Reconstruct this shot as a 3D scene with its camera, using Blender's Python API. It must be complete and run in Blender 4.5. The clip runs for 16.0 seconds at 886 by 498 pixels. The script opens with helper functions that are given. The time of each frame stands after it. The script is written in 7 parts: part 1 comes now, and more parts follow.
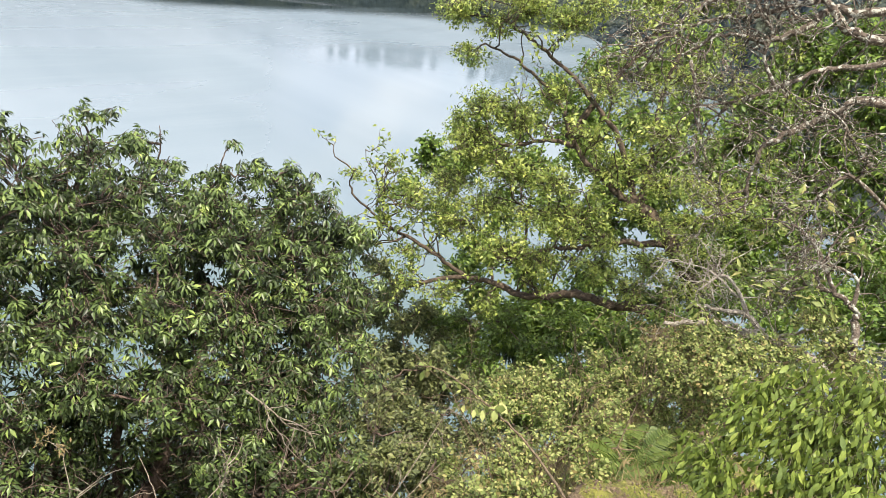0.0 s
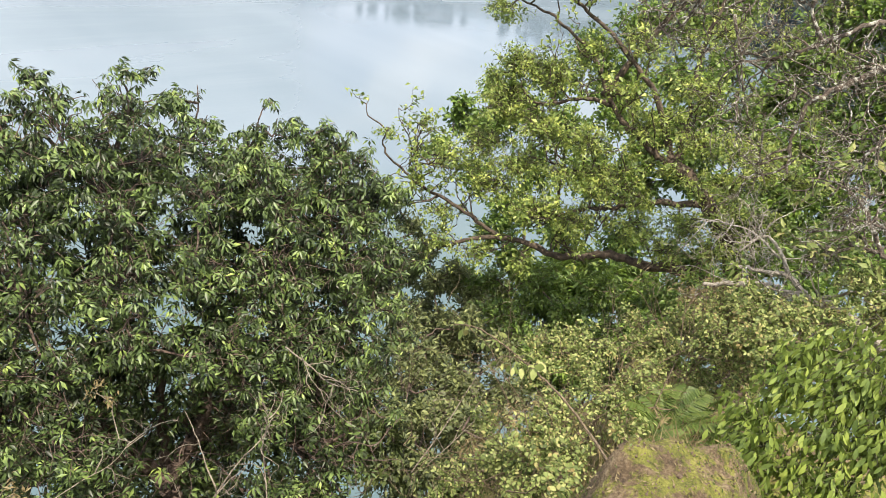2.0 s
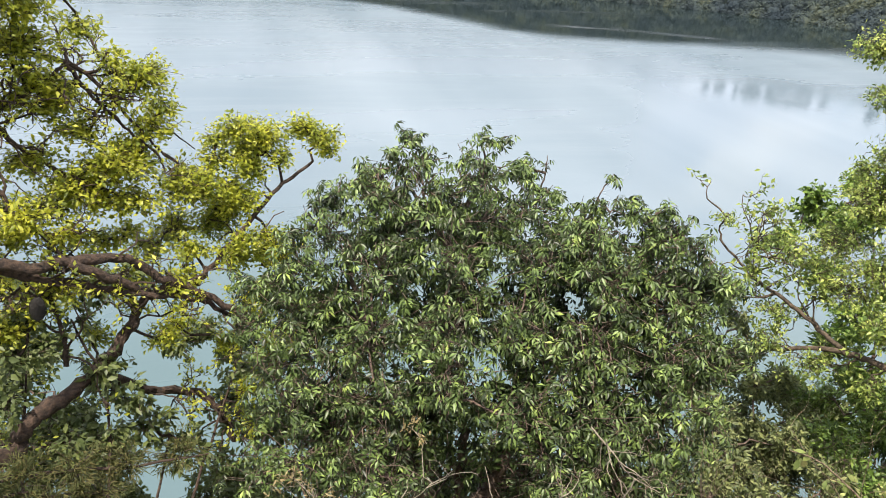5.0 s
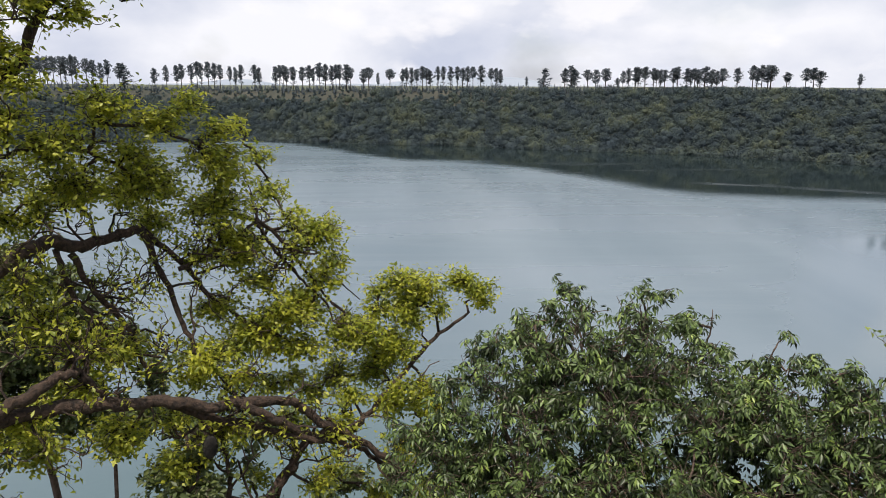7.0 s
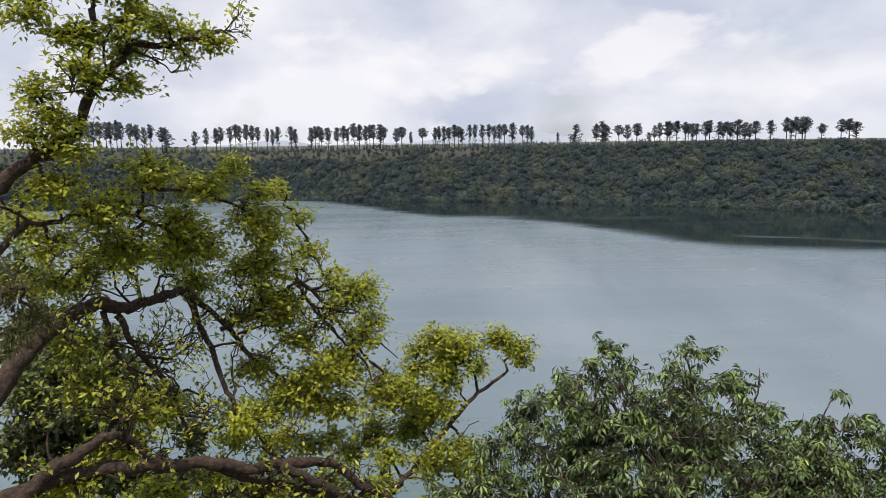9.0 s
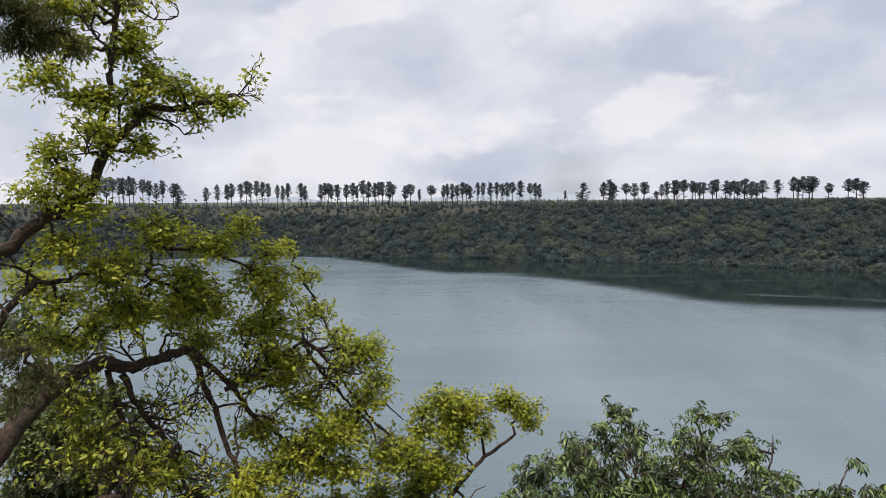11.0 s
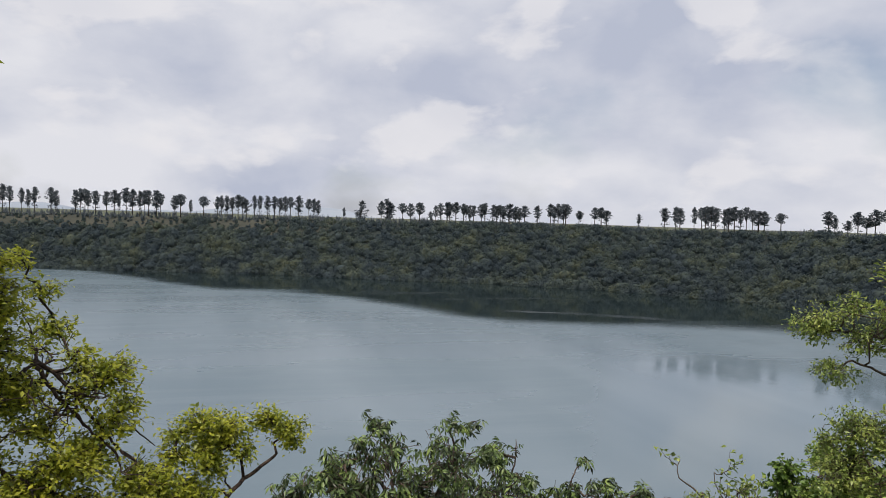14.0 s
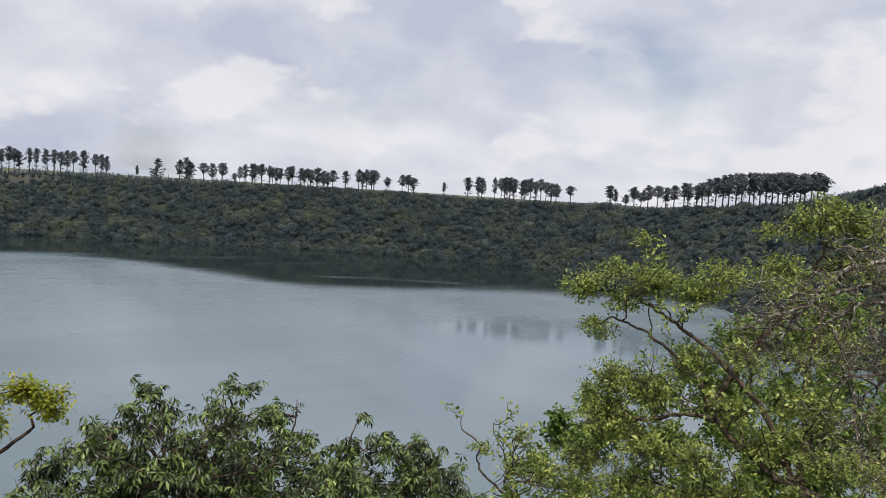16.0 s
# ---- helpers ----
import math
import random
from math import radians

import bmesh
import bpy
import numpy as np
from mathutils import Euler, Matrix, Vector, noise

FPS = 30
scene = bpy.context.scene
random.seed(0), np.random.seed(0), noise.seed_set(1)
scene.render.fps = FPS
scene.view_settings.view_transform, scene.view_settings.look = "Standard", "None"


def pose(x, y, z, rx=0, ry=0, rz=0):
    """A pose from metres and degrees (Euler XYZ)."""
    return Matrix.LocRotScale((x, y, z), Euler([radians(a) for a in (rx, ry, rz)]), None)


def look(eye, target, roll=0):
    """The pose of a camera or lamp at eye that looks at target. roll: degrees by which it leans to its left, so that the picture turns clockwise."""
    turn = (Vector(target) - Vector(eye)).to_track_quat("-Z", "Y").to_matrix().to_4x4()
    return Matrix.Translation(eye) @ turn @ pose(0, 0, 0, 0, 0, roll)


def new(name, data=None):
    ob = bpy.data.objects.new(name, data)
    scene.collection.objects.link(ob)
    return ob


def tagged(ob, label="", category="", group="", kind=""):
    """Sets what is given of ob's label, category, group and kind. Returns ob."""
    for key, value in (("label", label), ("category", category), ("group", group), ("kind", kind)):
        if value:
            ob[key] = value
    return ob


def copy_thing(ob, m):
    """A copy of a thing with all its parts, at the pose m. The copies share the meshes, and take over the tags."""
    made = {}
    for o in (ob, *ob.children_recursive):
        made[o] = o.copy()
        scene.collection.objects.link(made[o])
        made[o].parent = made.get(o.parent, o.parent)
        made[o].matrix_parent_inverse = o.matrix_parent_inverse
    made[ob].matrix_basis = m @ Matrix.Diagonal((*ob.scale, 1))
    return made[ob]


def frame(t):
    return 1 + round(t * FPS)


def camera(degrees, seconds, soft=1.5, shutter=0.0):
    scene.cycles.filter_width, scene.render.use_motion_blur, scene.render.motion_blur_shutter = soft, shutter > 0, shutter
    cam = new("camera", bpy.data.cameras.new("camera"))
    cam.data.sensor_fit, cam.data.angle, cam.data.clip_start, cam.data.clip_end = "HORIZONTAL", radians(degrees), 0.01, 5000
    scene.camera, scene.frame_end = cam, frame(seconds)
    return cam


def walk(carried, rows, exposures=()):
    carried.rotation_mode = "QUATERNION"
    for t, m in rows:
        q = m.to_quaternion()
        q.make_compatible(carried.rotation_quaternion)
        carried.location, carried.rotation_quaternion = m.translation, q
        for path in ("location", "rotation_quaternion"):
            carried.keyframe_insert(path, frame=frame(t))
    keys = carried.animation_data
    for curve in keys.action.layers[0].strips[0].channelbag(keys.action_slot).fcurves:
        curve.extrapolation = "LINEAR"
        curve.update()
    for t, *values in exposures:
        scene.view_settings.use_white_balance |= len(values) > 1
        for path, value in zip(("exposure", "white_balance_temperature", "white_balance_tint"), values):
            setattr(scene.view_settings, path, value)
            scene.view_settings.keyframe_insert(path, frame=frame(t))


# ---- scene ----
# ---------------------------------------------------------------- camera and its walk
def polar(az, el, d):
    """A place from the azimuth (from +y to +x) and elevation, in degrees, and the distance from the look-out."""
    a, e = radians(az), radians(el)
    return Vector((d * math.sin(a) * math.cos(e), d * math.cos(a) * math.cos(e), d * math.sin(e)))


cam = camera(62.89, 16.0, soft=0.4)
PATH = [  # seconds, eye, azimuth, elevation, lean
    (0, (0.147, -0.081, -0.010), 44.28, -24.69, 6.77),
    (0.5, (0.142, -0.065, -0.015), 44.15, -25.42, 6.58),
    (1, (0.134, -0.067, -0.024), 43.68, -26.35, 6.35),
    (1.5, (0.120, -0.059, -0.020), 43.35, -27.34, 6.23),
    (2, (0.106, -0.048, -0.021), 42.13, -28.07, 6.04),
    (2.5, (0.104, -0.039, -0.018), 40.52, -28.53, 5.86),
    (3, (0.089, -0.019, -0.029), 38.13, -28.75, 5.30),
    (3.5, (0.065, -0.006, -0.034), 32.10, -28.93, 3.86),
    (4, (0.034, 0.040, -0.033), 26.20, -28.74, 4.53),
    (4.5, (0.014, 0.061, -0.012), 20.97, -28.32, 4.83),
    (5, (0.038, 0.080, -0.004), 14.80, -24.64, 3.09),
    (5.2, (0.037, 0.087, -0.001), 12.95, -23.09, 2.63),
    (7.3, (-0.113, 0.046, -0.025), 2.41, -11.78, 0.14),
    (7.5, (-0.117, 0.040, -0.021), 2.38, -11.27, 0.07),
    (8, (-0.123, 0.017, -0.010), 2.28, -10.18, -0.21),
    (8.5, (-0.134, 0.029, -0.003), 1.51, -9.30, -0.48),
    (9, (-0.140, 0.041, 0.002), 0.11, -8.33, -0.74),
    (11.5, (-0.129, 0.048, 0.038), -0.48, -2.94, -0.43),
    (12, (-0.117, 0.040, 0.038), -0.38, -2.29, -0.56),
    (12.5, (-0.094, 0.026, 0.024), -0.00, -2.09, -0.72),
    (13, (-0.068, 0.026, 0.026), 6.47, -2.23, -0.02),
    (13.5, (-0.054, 0.008, 0.035), 12.33, -2.30, 0.96),
    (14, (-0.035, 0.004, 0.035), 16.96, -2.33, 1.77),
    (14.5, (-0.014, 0.014, 0.031), 20.73, -2.42, 2.66),
    (15, (0.003, 0.002, 0.017), 24.05, -2.71, 3.17),
    (15.5, (0.068, -0.025, -0.007), 30.04, -3.34, 3.94),
    (16, (0.143, -0.067, -0.005), 32.19, -4.37, 3.52),
]
walk(cam, [(t, look(Vector(eye), Vector(eye) + polar(az, el, 50), lean)) for t, eye, az, el, lean in PATH],
     exposures=[(0.0, 1.12, 6760, 12), (3.5, 1.02, 6760, 12), (4.5, 1.06, 6740, 12), (5.2, 1.1, 6700, 12), (7.3, 0.17, 6600, 12), (9.0, 0.14, 6580, 12), (11.5, -0.02, 6550, 12), (13.0, -0.13, 6550, 12), (15.0, -0.13, 6560, 12), (16.0, -0.03, 6580, 12)])

# ---------------------------------------------------------------- world and sun
SUN_AZ, SUN_EL = 205.0, 68.0


def node(tree, kind, **inputs):
    n = tree.nodes.new(kind)
    for key, value in inputs.items():
        n.inputs[key.replace("_", " ")].default_value = value
    return n


def build_world():
    world = bpy.data.worlds.new("world")
    scene.world = world
    world.use_nodes = True
    t = world.node_tree
    t.nodes.clear()
    out = t.nodes.new("ShaderNodeOutputWorld")
    back = t.nodes.new("ShaderNodeBackground")
    sky = t.nodes.new("ShaderNodeTexSky")
    sky.sky_type, sky.sun_disc = "NISHITA", False
    sky.sun_elevation, sky.sun_rotation = radians(SUN_EL), radians(SUN_AZ)
    sky.air_density, sky.dust_density = 1.0, 2.0
    scale = t.nodes.new("ShaderNodeVectorMath")
    scale.operation = "SCALE"
    scale.inputs["Scale"].default_value = 0.12
    t.links.new(sky.outputs[0], scale.inputs[0])
    # soft heaps of cloud, flattened a little towards the horizon
    coord = t.nodes.new("ShaderNodeTexCoord")

    def cloud_noise(size, detail, rough, shift, tall):
        move = t.nodes.new("ShaderNodeMapping")
        move.inputs["Location"].default_value = shift
        move.inputs["Scale"].default_value = (1.0, 1.0, tall)
        t.links.new(coord.outputs["Generated"], move.inputs["Vector"])
        n = node(t, "ShaderNodeTexNoise", Scale=size, Detail=detail, Roughness=rough, Distortion=0.15)
        t.links.new(move.outputs[0], n.inputs["Vector"])
        return n

    big = cloud_noise(2.6, 6.0, 0.5, (3.1, 1.7, 0.4), 1.7)
    small = cloud_noise(4.2, 7.0, 0.5, (0.3, 5.2, 1.4), 1.8)
    cover = t.nodes.new("ShaderNodeValToRGB")
    cover.color_ramp.elements[0].position, cover.color_ramp.elements[1].position = 0.24, 0.48
    t.links.new(big.outputs[0], cover.inputs[0])
    shade = t.nodes.new("ShaderNodeValToRGB")
    e = shade.color_ramp.elements
    e[0].position, e[0].color = 0.35, (0.51, 0.56, 0.68, 1)
    e[1].position, e[1].color = 0.64, (0.80, 0.82, 0.87, 1)
    mid = e.new(0.5)
    mid.color = (0.655, 0.69, 0.775, 1)
    t.links.new(small.outputs[0], shade.inputs[0])
    heap = cloud_noise(6.0, 7.0, 0.5, (2.2, 0.6, 3.3), 2.0)
    heaps = t.nodes.new("ShaderNodeValToRGB")
    heaps.color_ramp.elements[0].position, heaps.color_ramp.elements[1].position = 0.52, 0.60
    heaps.color_ramp.elements[1].color = (0.62, 0.62, 0.62, 1)
    t.links.new(heap.outputs[0], heaps.inputs[0])
    lit = t.nodes.new("ShaderNodeMix")
    lit.data_type = "RGBA"
    t.links.new(heaps.outputs[0], lit.inputs[0])
    t.links.new(shade.outputs[0], lit.inputs[6])
    lit.inputs[7].default_value = (0.88, 0.88, 0.90, 1)
    mix = t.nodes.new("ShaderNodeMix")
    mix.data_type = "RGBA"
    t.links.new(cover.outputs[0], mix.inputs[0])
    t.links.new(scale.outputs[0], mix.inputs[6])
    t.links.new(lit.outputs[2], mix.inputs[7])
    t.links.new(mix.outputs[2], back.inputs[0])
    back.inputs[1].default_value = 1.0
    t.links.new(back.outputs[0], out.inputs[0])


build_world()
sun_data = bpy.data.lights.new("sun", "SUN")
sun_data.energy, sun_data.angle, sun_data.color = 4.2, radians(1.2), (1.0, 0.92, 0.79)
sun = new("sun", sun_data)
sun.matrix_world = look(polar(SUN_AZ, SUN_EL, 100), (0, 0, 0))


# ---------------------------------------------------------------- materials
def blank(name):
    m = bpy.data.materials.new(name)
    m.use_nodes = True
    t = m.node_tree
    t.nodes.clear()
    out = t.nodes.new("ShaderNodeOutputMaterial")
    p = t.nodes.new("ShaderNodeBsdfPrincipled")
    t.links.new(p.outputs[0], out.inputs[0])
    return m, t, p, out


def ramp(t, source, stops):
    r = t.nodes.new("ShaderNodeValToRGB")
    e = r.color_ramp.elements
    while len(e) < len(stops):
        e.new(0.5)
    for item, (place, colour) in zip(e, stops):
        item.position, item.color = place, (*colour, 1)
    t.links.new(source, r.inputs[0])
    return r.outputs[0]


def leaf_material(name, stops, rough=0.42, shine=0.5, through_light=0.35, patch=0.4, patch_size=1.6, grain=70.0):
    """Leaves: each one has a tone of its own, with broad patches of tone over the crown and light that comes through the blade."""
    m, t, p, out = blank(name)
    geo = t.nodes.new("ShaderNodeNewGeometry")
    info = t.nodes.new("ShaderNodeObjectInfo")
    coord = t.nodes.new("ShaderNodeTexCoord")
    add = t.nodes.new("ShaderNodeMath")
    add.operation = "ADD"
    t.links.new(geo.outputs["Random Per Island"], add.inputs[0])
    t.links.new(info.outputs["Random"], add.inputs[1])
    fract = t.nodes.new("ShaderNodeMath")
    fract.operation = "FRACT"
    t.links.new(add.outputs[0], fract.inputs[0])
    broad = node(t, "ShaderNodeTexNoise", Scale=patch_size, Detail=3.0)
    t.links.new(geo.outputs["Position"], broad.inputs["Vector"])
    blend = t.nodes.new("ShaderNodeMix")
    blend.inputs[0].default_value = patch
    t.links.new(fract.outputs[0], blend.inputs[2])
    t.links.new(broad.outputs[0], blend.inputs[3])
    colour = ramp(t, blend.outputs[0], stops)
    fine = node(t, "ShaderNodeTexNoise", Scale=grain, Detail=2.0)
    t.links.new(geo.outputs["Position"], fine.inputs["Vector"])
    hsv = t.nodes.new("ShaderNodeHueSaturation")
    span = t.nodes.new("ShaderNodeMapRange")
    span.inputs[3].default_value, span.inputs[4].default_value = 0.75, 1.3
    t.links.new(fine.outputs[0], span.inputs[0])
    t.links.new(span.outputs[0], hsv.inputs["Value"])
    t.links.new(colour, hsv.inputs["Color"])
    t.links.new(hsv.outputs[0], p.inputs["Base Color"])
    p.inputs["Roughness"].default_value = rough
    p.inputs["Specular IOR Level"].default_value = shine
    if through_light:
        tr = t.nodes.new("ShaderNodeBsdfTranslucent")
        t.links.new(hsv.outputs[0], tr.inputs[0])
        mix = t.nodes.new("ShaderNodeMixShader")
        mix.inputs[0].default_value = through_light
        t.links.new(p.outputs[0], mix.inputs[1])
        t.links.new(tr.outputs[0], mix.inputs[2])
        t.links.new(mix.outputs[0], out.inputs[0])
    return m


def bark_material(name, dark, light, lichen=None, lichen_amount=0.0, scale=14.0):
    m, t, p, out = blank(name)
    geo = t.nodes.new("ShaderNodeNewGeometry")
    grain = node(t, "ShaderNodeTexNoise", Scale=scale, Detail=6.0, Roughness=0.65)
    t.links.new(geo.outputs["Position"], grain.inputs["Vector"])
    colour = ramp(t, grain.outputs[0], [(0.32, dark), (0.68, light)])
    if lichen:
        spots = node(t, "ShaderNodeTexNoise", Scale=scale * 0.9, Detail=5.0, Roughness=0.6)
        shift = t.nodes.new("ShaderNodeVectorMath")
        shift.inputs[1].default_value = (7.3, 2.1, 4.4)
        t.links.new(geo.outputs["Position"], shift.inputs[0])
        t.links.new(shift.outputs[0], spots.inputs["Vector"])
        mask = ramp(t, spots.outputs[0], [(0.62 - lichen_amount, (0, 0, 0)), (0.70 - lichen_amount, (1, 1, 1))])
        mix = t.nodes.new("ShaderNodeMix")
        mix.data_type = "RGBA"
        t.links.new(mask, mix.inputs[0])
        t.links.new(colour, mix.inputs[6])
        mix.inputs[7].default_value = (*lichen, 1)
        colour = mix.outputs[2]
    t.links.new(colour, p.inputs["Base Color"])
    p.inputs["Roughness"].default_value = 0.9
    bump = node(t, "ShaderNodeBump", Strength=1.0, Distance=0.03)
    t.links.new(grain.outputs[0], bump.inputs["Height"])
    t.links.new(bump.outputs[0], p.inputs["Normal"])
    return m


M_LEFT_LEAF = leaf_material("yellow_green_leaf", [(0.2, (0.07, 0.10, 0.016)), (0.38, (0.20, 0.245, 0.03)), (0.55, (0.36, 0.385, 0.04)), (0.75, (0.54, 0.53, 0.06))], patch=0.66, patch_size=5.0, through_light=0.52)
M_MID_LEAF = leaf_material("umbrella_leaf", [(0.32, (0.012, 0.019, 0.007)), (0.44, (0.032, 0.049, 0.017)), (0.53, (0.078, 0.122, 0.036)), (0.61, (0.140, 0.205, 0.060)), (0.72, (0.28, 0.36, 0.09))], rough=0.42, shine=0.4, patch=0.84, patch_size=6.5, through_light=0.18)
M_RIGHT_LEAF = leaf_material("right_tree_leaf", [(0.2, (0.055, 0.09, 0.022)), (0.40, (0.14, 0.205, 0.045)), (0.56, (0.275, 0.345, 0.08)), (0.76, (0.45, 0.49, 0.125))], patch=0.66, patch_size=4.5, through_light=0.4)
M_BUSH_LEAF = leaf_material("bush_leaf", [(0.0, (0.05, 0.085, 0.022)), (0.4, (0.14, 0.20, 0.045)), (0.75, (0.28, 0.36, 0.075)), (1.0, (0.42, 0.46, 0.11))], rough=0.42, shine=0.45)
M_DARK_LEAF = leaf_material("dark_leaf", [(0.1, (0.045, 0.085, 0.02)), (0.5, (0.125, 0.21, 0.04)), (0.9, (0.26, 0.36, 0.065))], rough=0.4)
M_GREY_LEAF = leaf_material("grey_green_leaf", [(0.1, (0.045, 0.062, 0.024)), (0.5, (0.13, 0.16, 0.06)), (0.9, (0.29, 0.32, 0.12))], rough=0.55)
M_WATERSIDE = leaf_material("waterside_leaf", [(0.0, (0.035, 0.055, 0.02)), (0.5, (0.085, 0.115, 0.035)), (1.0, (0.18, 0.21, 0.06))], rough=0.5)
M_BRAMBLE = leaf_material("bramble_leaf", [(0.1, (0.035, 0.055, 0.015)), (0.3, (0.11, 0.15, 0.042)), (0.55, (0.22, 0.27, 0.08)), (0.74, (0.38, 0.41, 0.155)), (0.86, (0.30, 0.24, 0.10)), (0.95, (0.15, 0.085, 0.05))], rough=0.55, shine=0.3, patch=0.3, patch_size=4.0)
M_FERN = leaf_material("fern_leaf", [(0.0, (0.045, 0.08, 0.015)), (0.6, (0.105, 0.155, 0.03)), (1.0, (0.20, 0.23, 0.055))], rough=0.5)
M_DRY = leaf_material("dry_leaf", [(0.0, (0.16, 0.12, 0.06)), (0.5, (0.26, 0.21, 0.11)), (1.0, (0.36, 0.31, 0.18))], rough=0.8, shine=0.1)
M_CONIFER = leaf_material("conifer_needle", [(0.0, (0.03, 0.04, 0.015)), (0.5, (0.075, 0.085, 0.028)), (0.8, (0.13, 0.115, 0.045)), (1.0, (0.19, 0.12, 0.06))], rough=0.6, shine=0.2)
# the next two base colours are paled and blued with distance haze
M_HAZED_PINE = leaf_material("hazed_pine_needle", [(0.0, (0.105, 0.125, 0.148)), (1.0, (0.18, 0.205, 0.222))], rough=0.8, shine=0.1, through_light=0.35)
M_HAZED_WOOD = leaf_material("hazed_wood_leaf", [(0.34, (0.056, 0.078, 0.095)), (0.46, (0.075, 0.100, 0.109)), (0.56, (0.094, 0.122, 0.114)), (0.70, (0.135, 0.155, 0.110))], rough=0.85, shine=0.1, through_light=0.5, patch=0.85, patch_size=0.075, grain=0.5)
M_LEFT_BARK = bark_material("left_bark", (0.007, 0.005, 0.004), (0.08, 0.05, 0.035), (0.17, 0.15, 0.11), -0.05, scale=26)
M_BURL = bark_material("burl_bark", (0.004, 0.004, 0.004), (0.02, 0.017, 0.015), scale=30)
M_MID_BARK = bark_material("mid_bark", (0.032, 0.020, 0.015), (0.16, 0.115, 0.09))
M_RIGHT_BARK = bark_material("right_bark", (0.022, 0.016, 0.012), (0.12, 0.088, 0.06), (0.16, 0.17, 0.10), 0.0)
M_LICHEN_BARK = bark_material("lichen_bark", (0.04, 0.03, 0.022), (0.17, 0.135, 0.105), (0.42, 0.42, 0.36), 0.1, scale=24)
M_TWIG_BARK = bark_material("dead_twig_bark", (0.12, 0.10, 0.075), (0.33, 0.29, 0.23), scale=30)
M_DEAD_BARK = bark_material("dead_bark", (0.17, 0.15, 0.12), (0.44, 0.40, 0.34), (0.54, 0.54, 0.48), 0.03, scale=30)
M_FAR_BARK = bark_material("far_bark", (0.05, 0.045, 0.04), (0.12, 0.10, 0.085), scale=1.0)


def ground_material():
    m, t, p, out = blank("soil_and_moss")
    geo = t.nodes.new("ShaderNodeNewGeometry")
    a = node(t, "ShaderNodeTexNoise", Scale=9.0, Detail=8.0, Roughness=0.7)
    b = node(t, "ShaderNodeTexNoise", Scale=6.5, Detail=8.0, Roughness=0.72)
    c = node(t, "ShaderNodeTexNoise", Scale=0.012, Detail=3.0)
    for n in (a, b, c):
        t.links.new(geo.outputs["Position"], n.inputs["Vector"])
    grit = node(t, "ShaderNodeTexNoise", Scale=75.0, Detail=5.0, Roughness=0.75)
    t.links.new(geo.outputs["Position"], grit.inputs["Vector"])
    both = t.nodes.new("ShaderNodeMix")
    both.inputs[0].default_value = 0.5
    t.links.new(a.outputs[0], both.inputs[2])
    t.links.new(grit.outputs[0], both.inputs[3])
    soil = ramp(t, both.outputs[0], [(0.36, (0.04, 0.024, 0.012)), (0.5, (0.17, 0.118, 0.064)), (0.62, (0.36, 0.275, 0.165))])
    moss = ramp(t, both.outputs[0], [(0.36, (0.05, 0.055, 0.010)), (0.5, (0.19, 0.20, 0.032)), (0.64, (0.40, 0.38, 0.085))])
    mask = ramp(t, b.outputs[0], [(0.47, (0, 0, 0)), (0.52, (1, 1, 1))])
    mix = t.nodes.new("ShaderNodeMix")
    mix.data_type = "RGBA"
    t.links.new(mask, mix.inputs[0])
    t.links.new(soil, mix.inputs[6])
    t.links.new(moss, mix.inputs[7])
    t.links.new(mix.outputs[2], p.inputs["Base Color"])
    p.inputs["Roughness"].default_value = 0.95
    bump = node(t, "ShaderNodeBump", Strength=1.0, Distance=0.06)
    t.links.new(both.outputs[0], bump.inputs["Height"])
    t.links.new(bump.outputs[0], p.inputs["Normal"])
    return m


def field_material(name, stops):
    m, t, p, out = blank(name)
    geo = t.nodes.new("ShaderNodeNewGeometry")
    a = node(t, "ShaderNodeTexNoise", Scale=0.05, Detail=6.0, Roughness=0.6)
    t.links.new(geo.outputs["Position"], a.inputs["Vector"])
    t.links.new(ramp(t, a.outputs[0], stops), p.inputs["Base Color"])
    p.inputs["Roughness"].default_value = 0.95
    return m


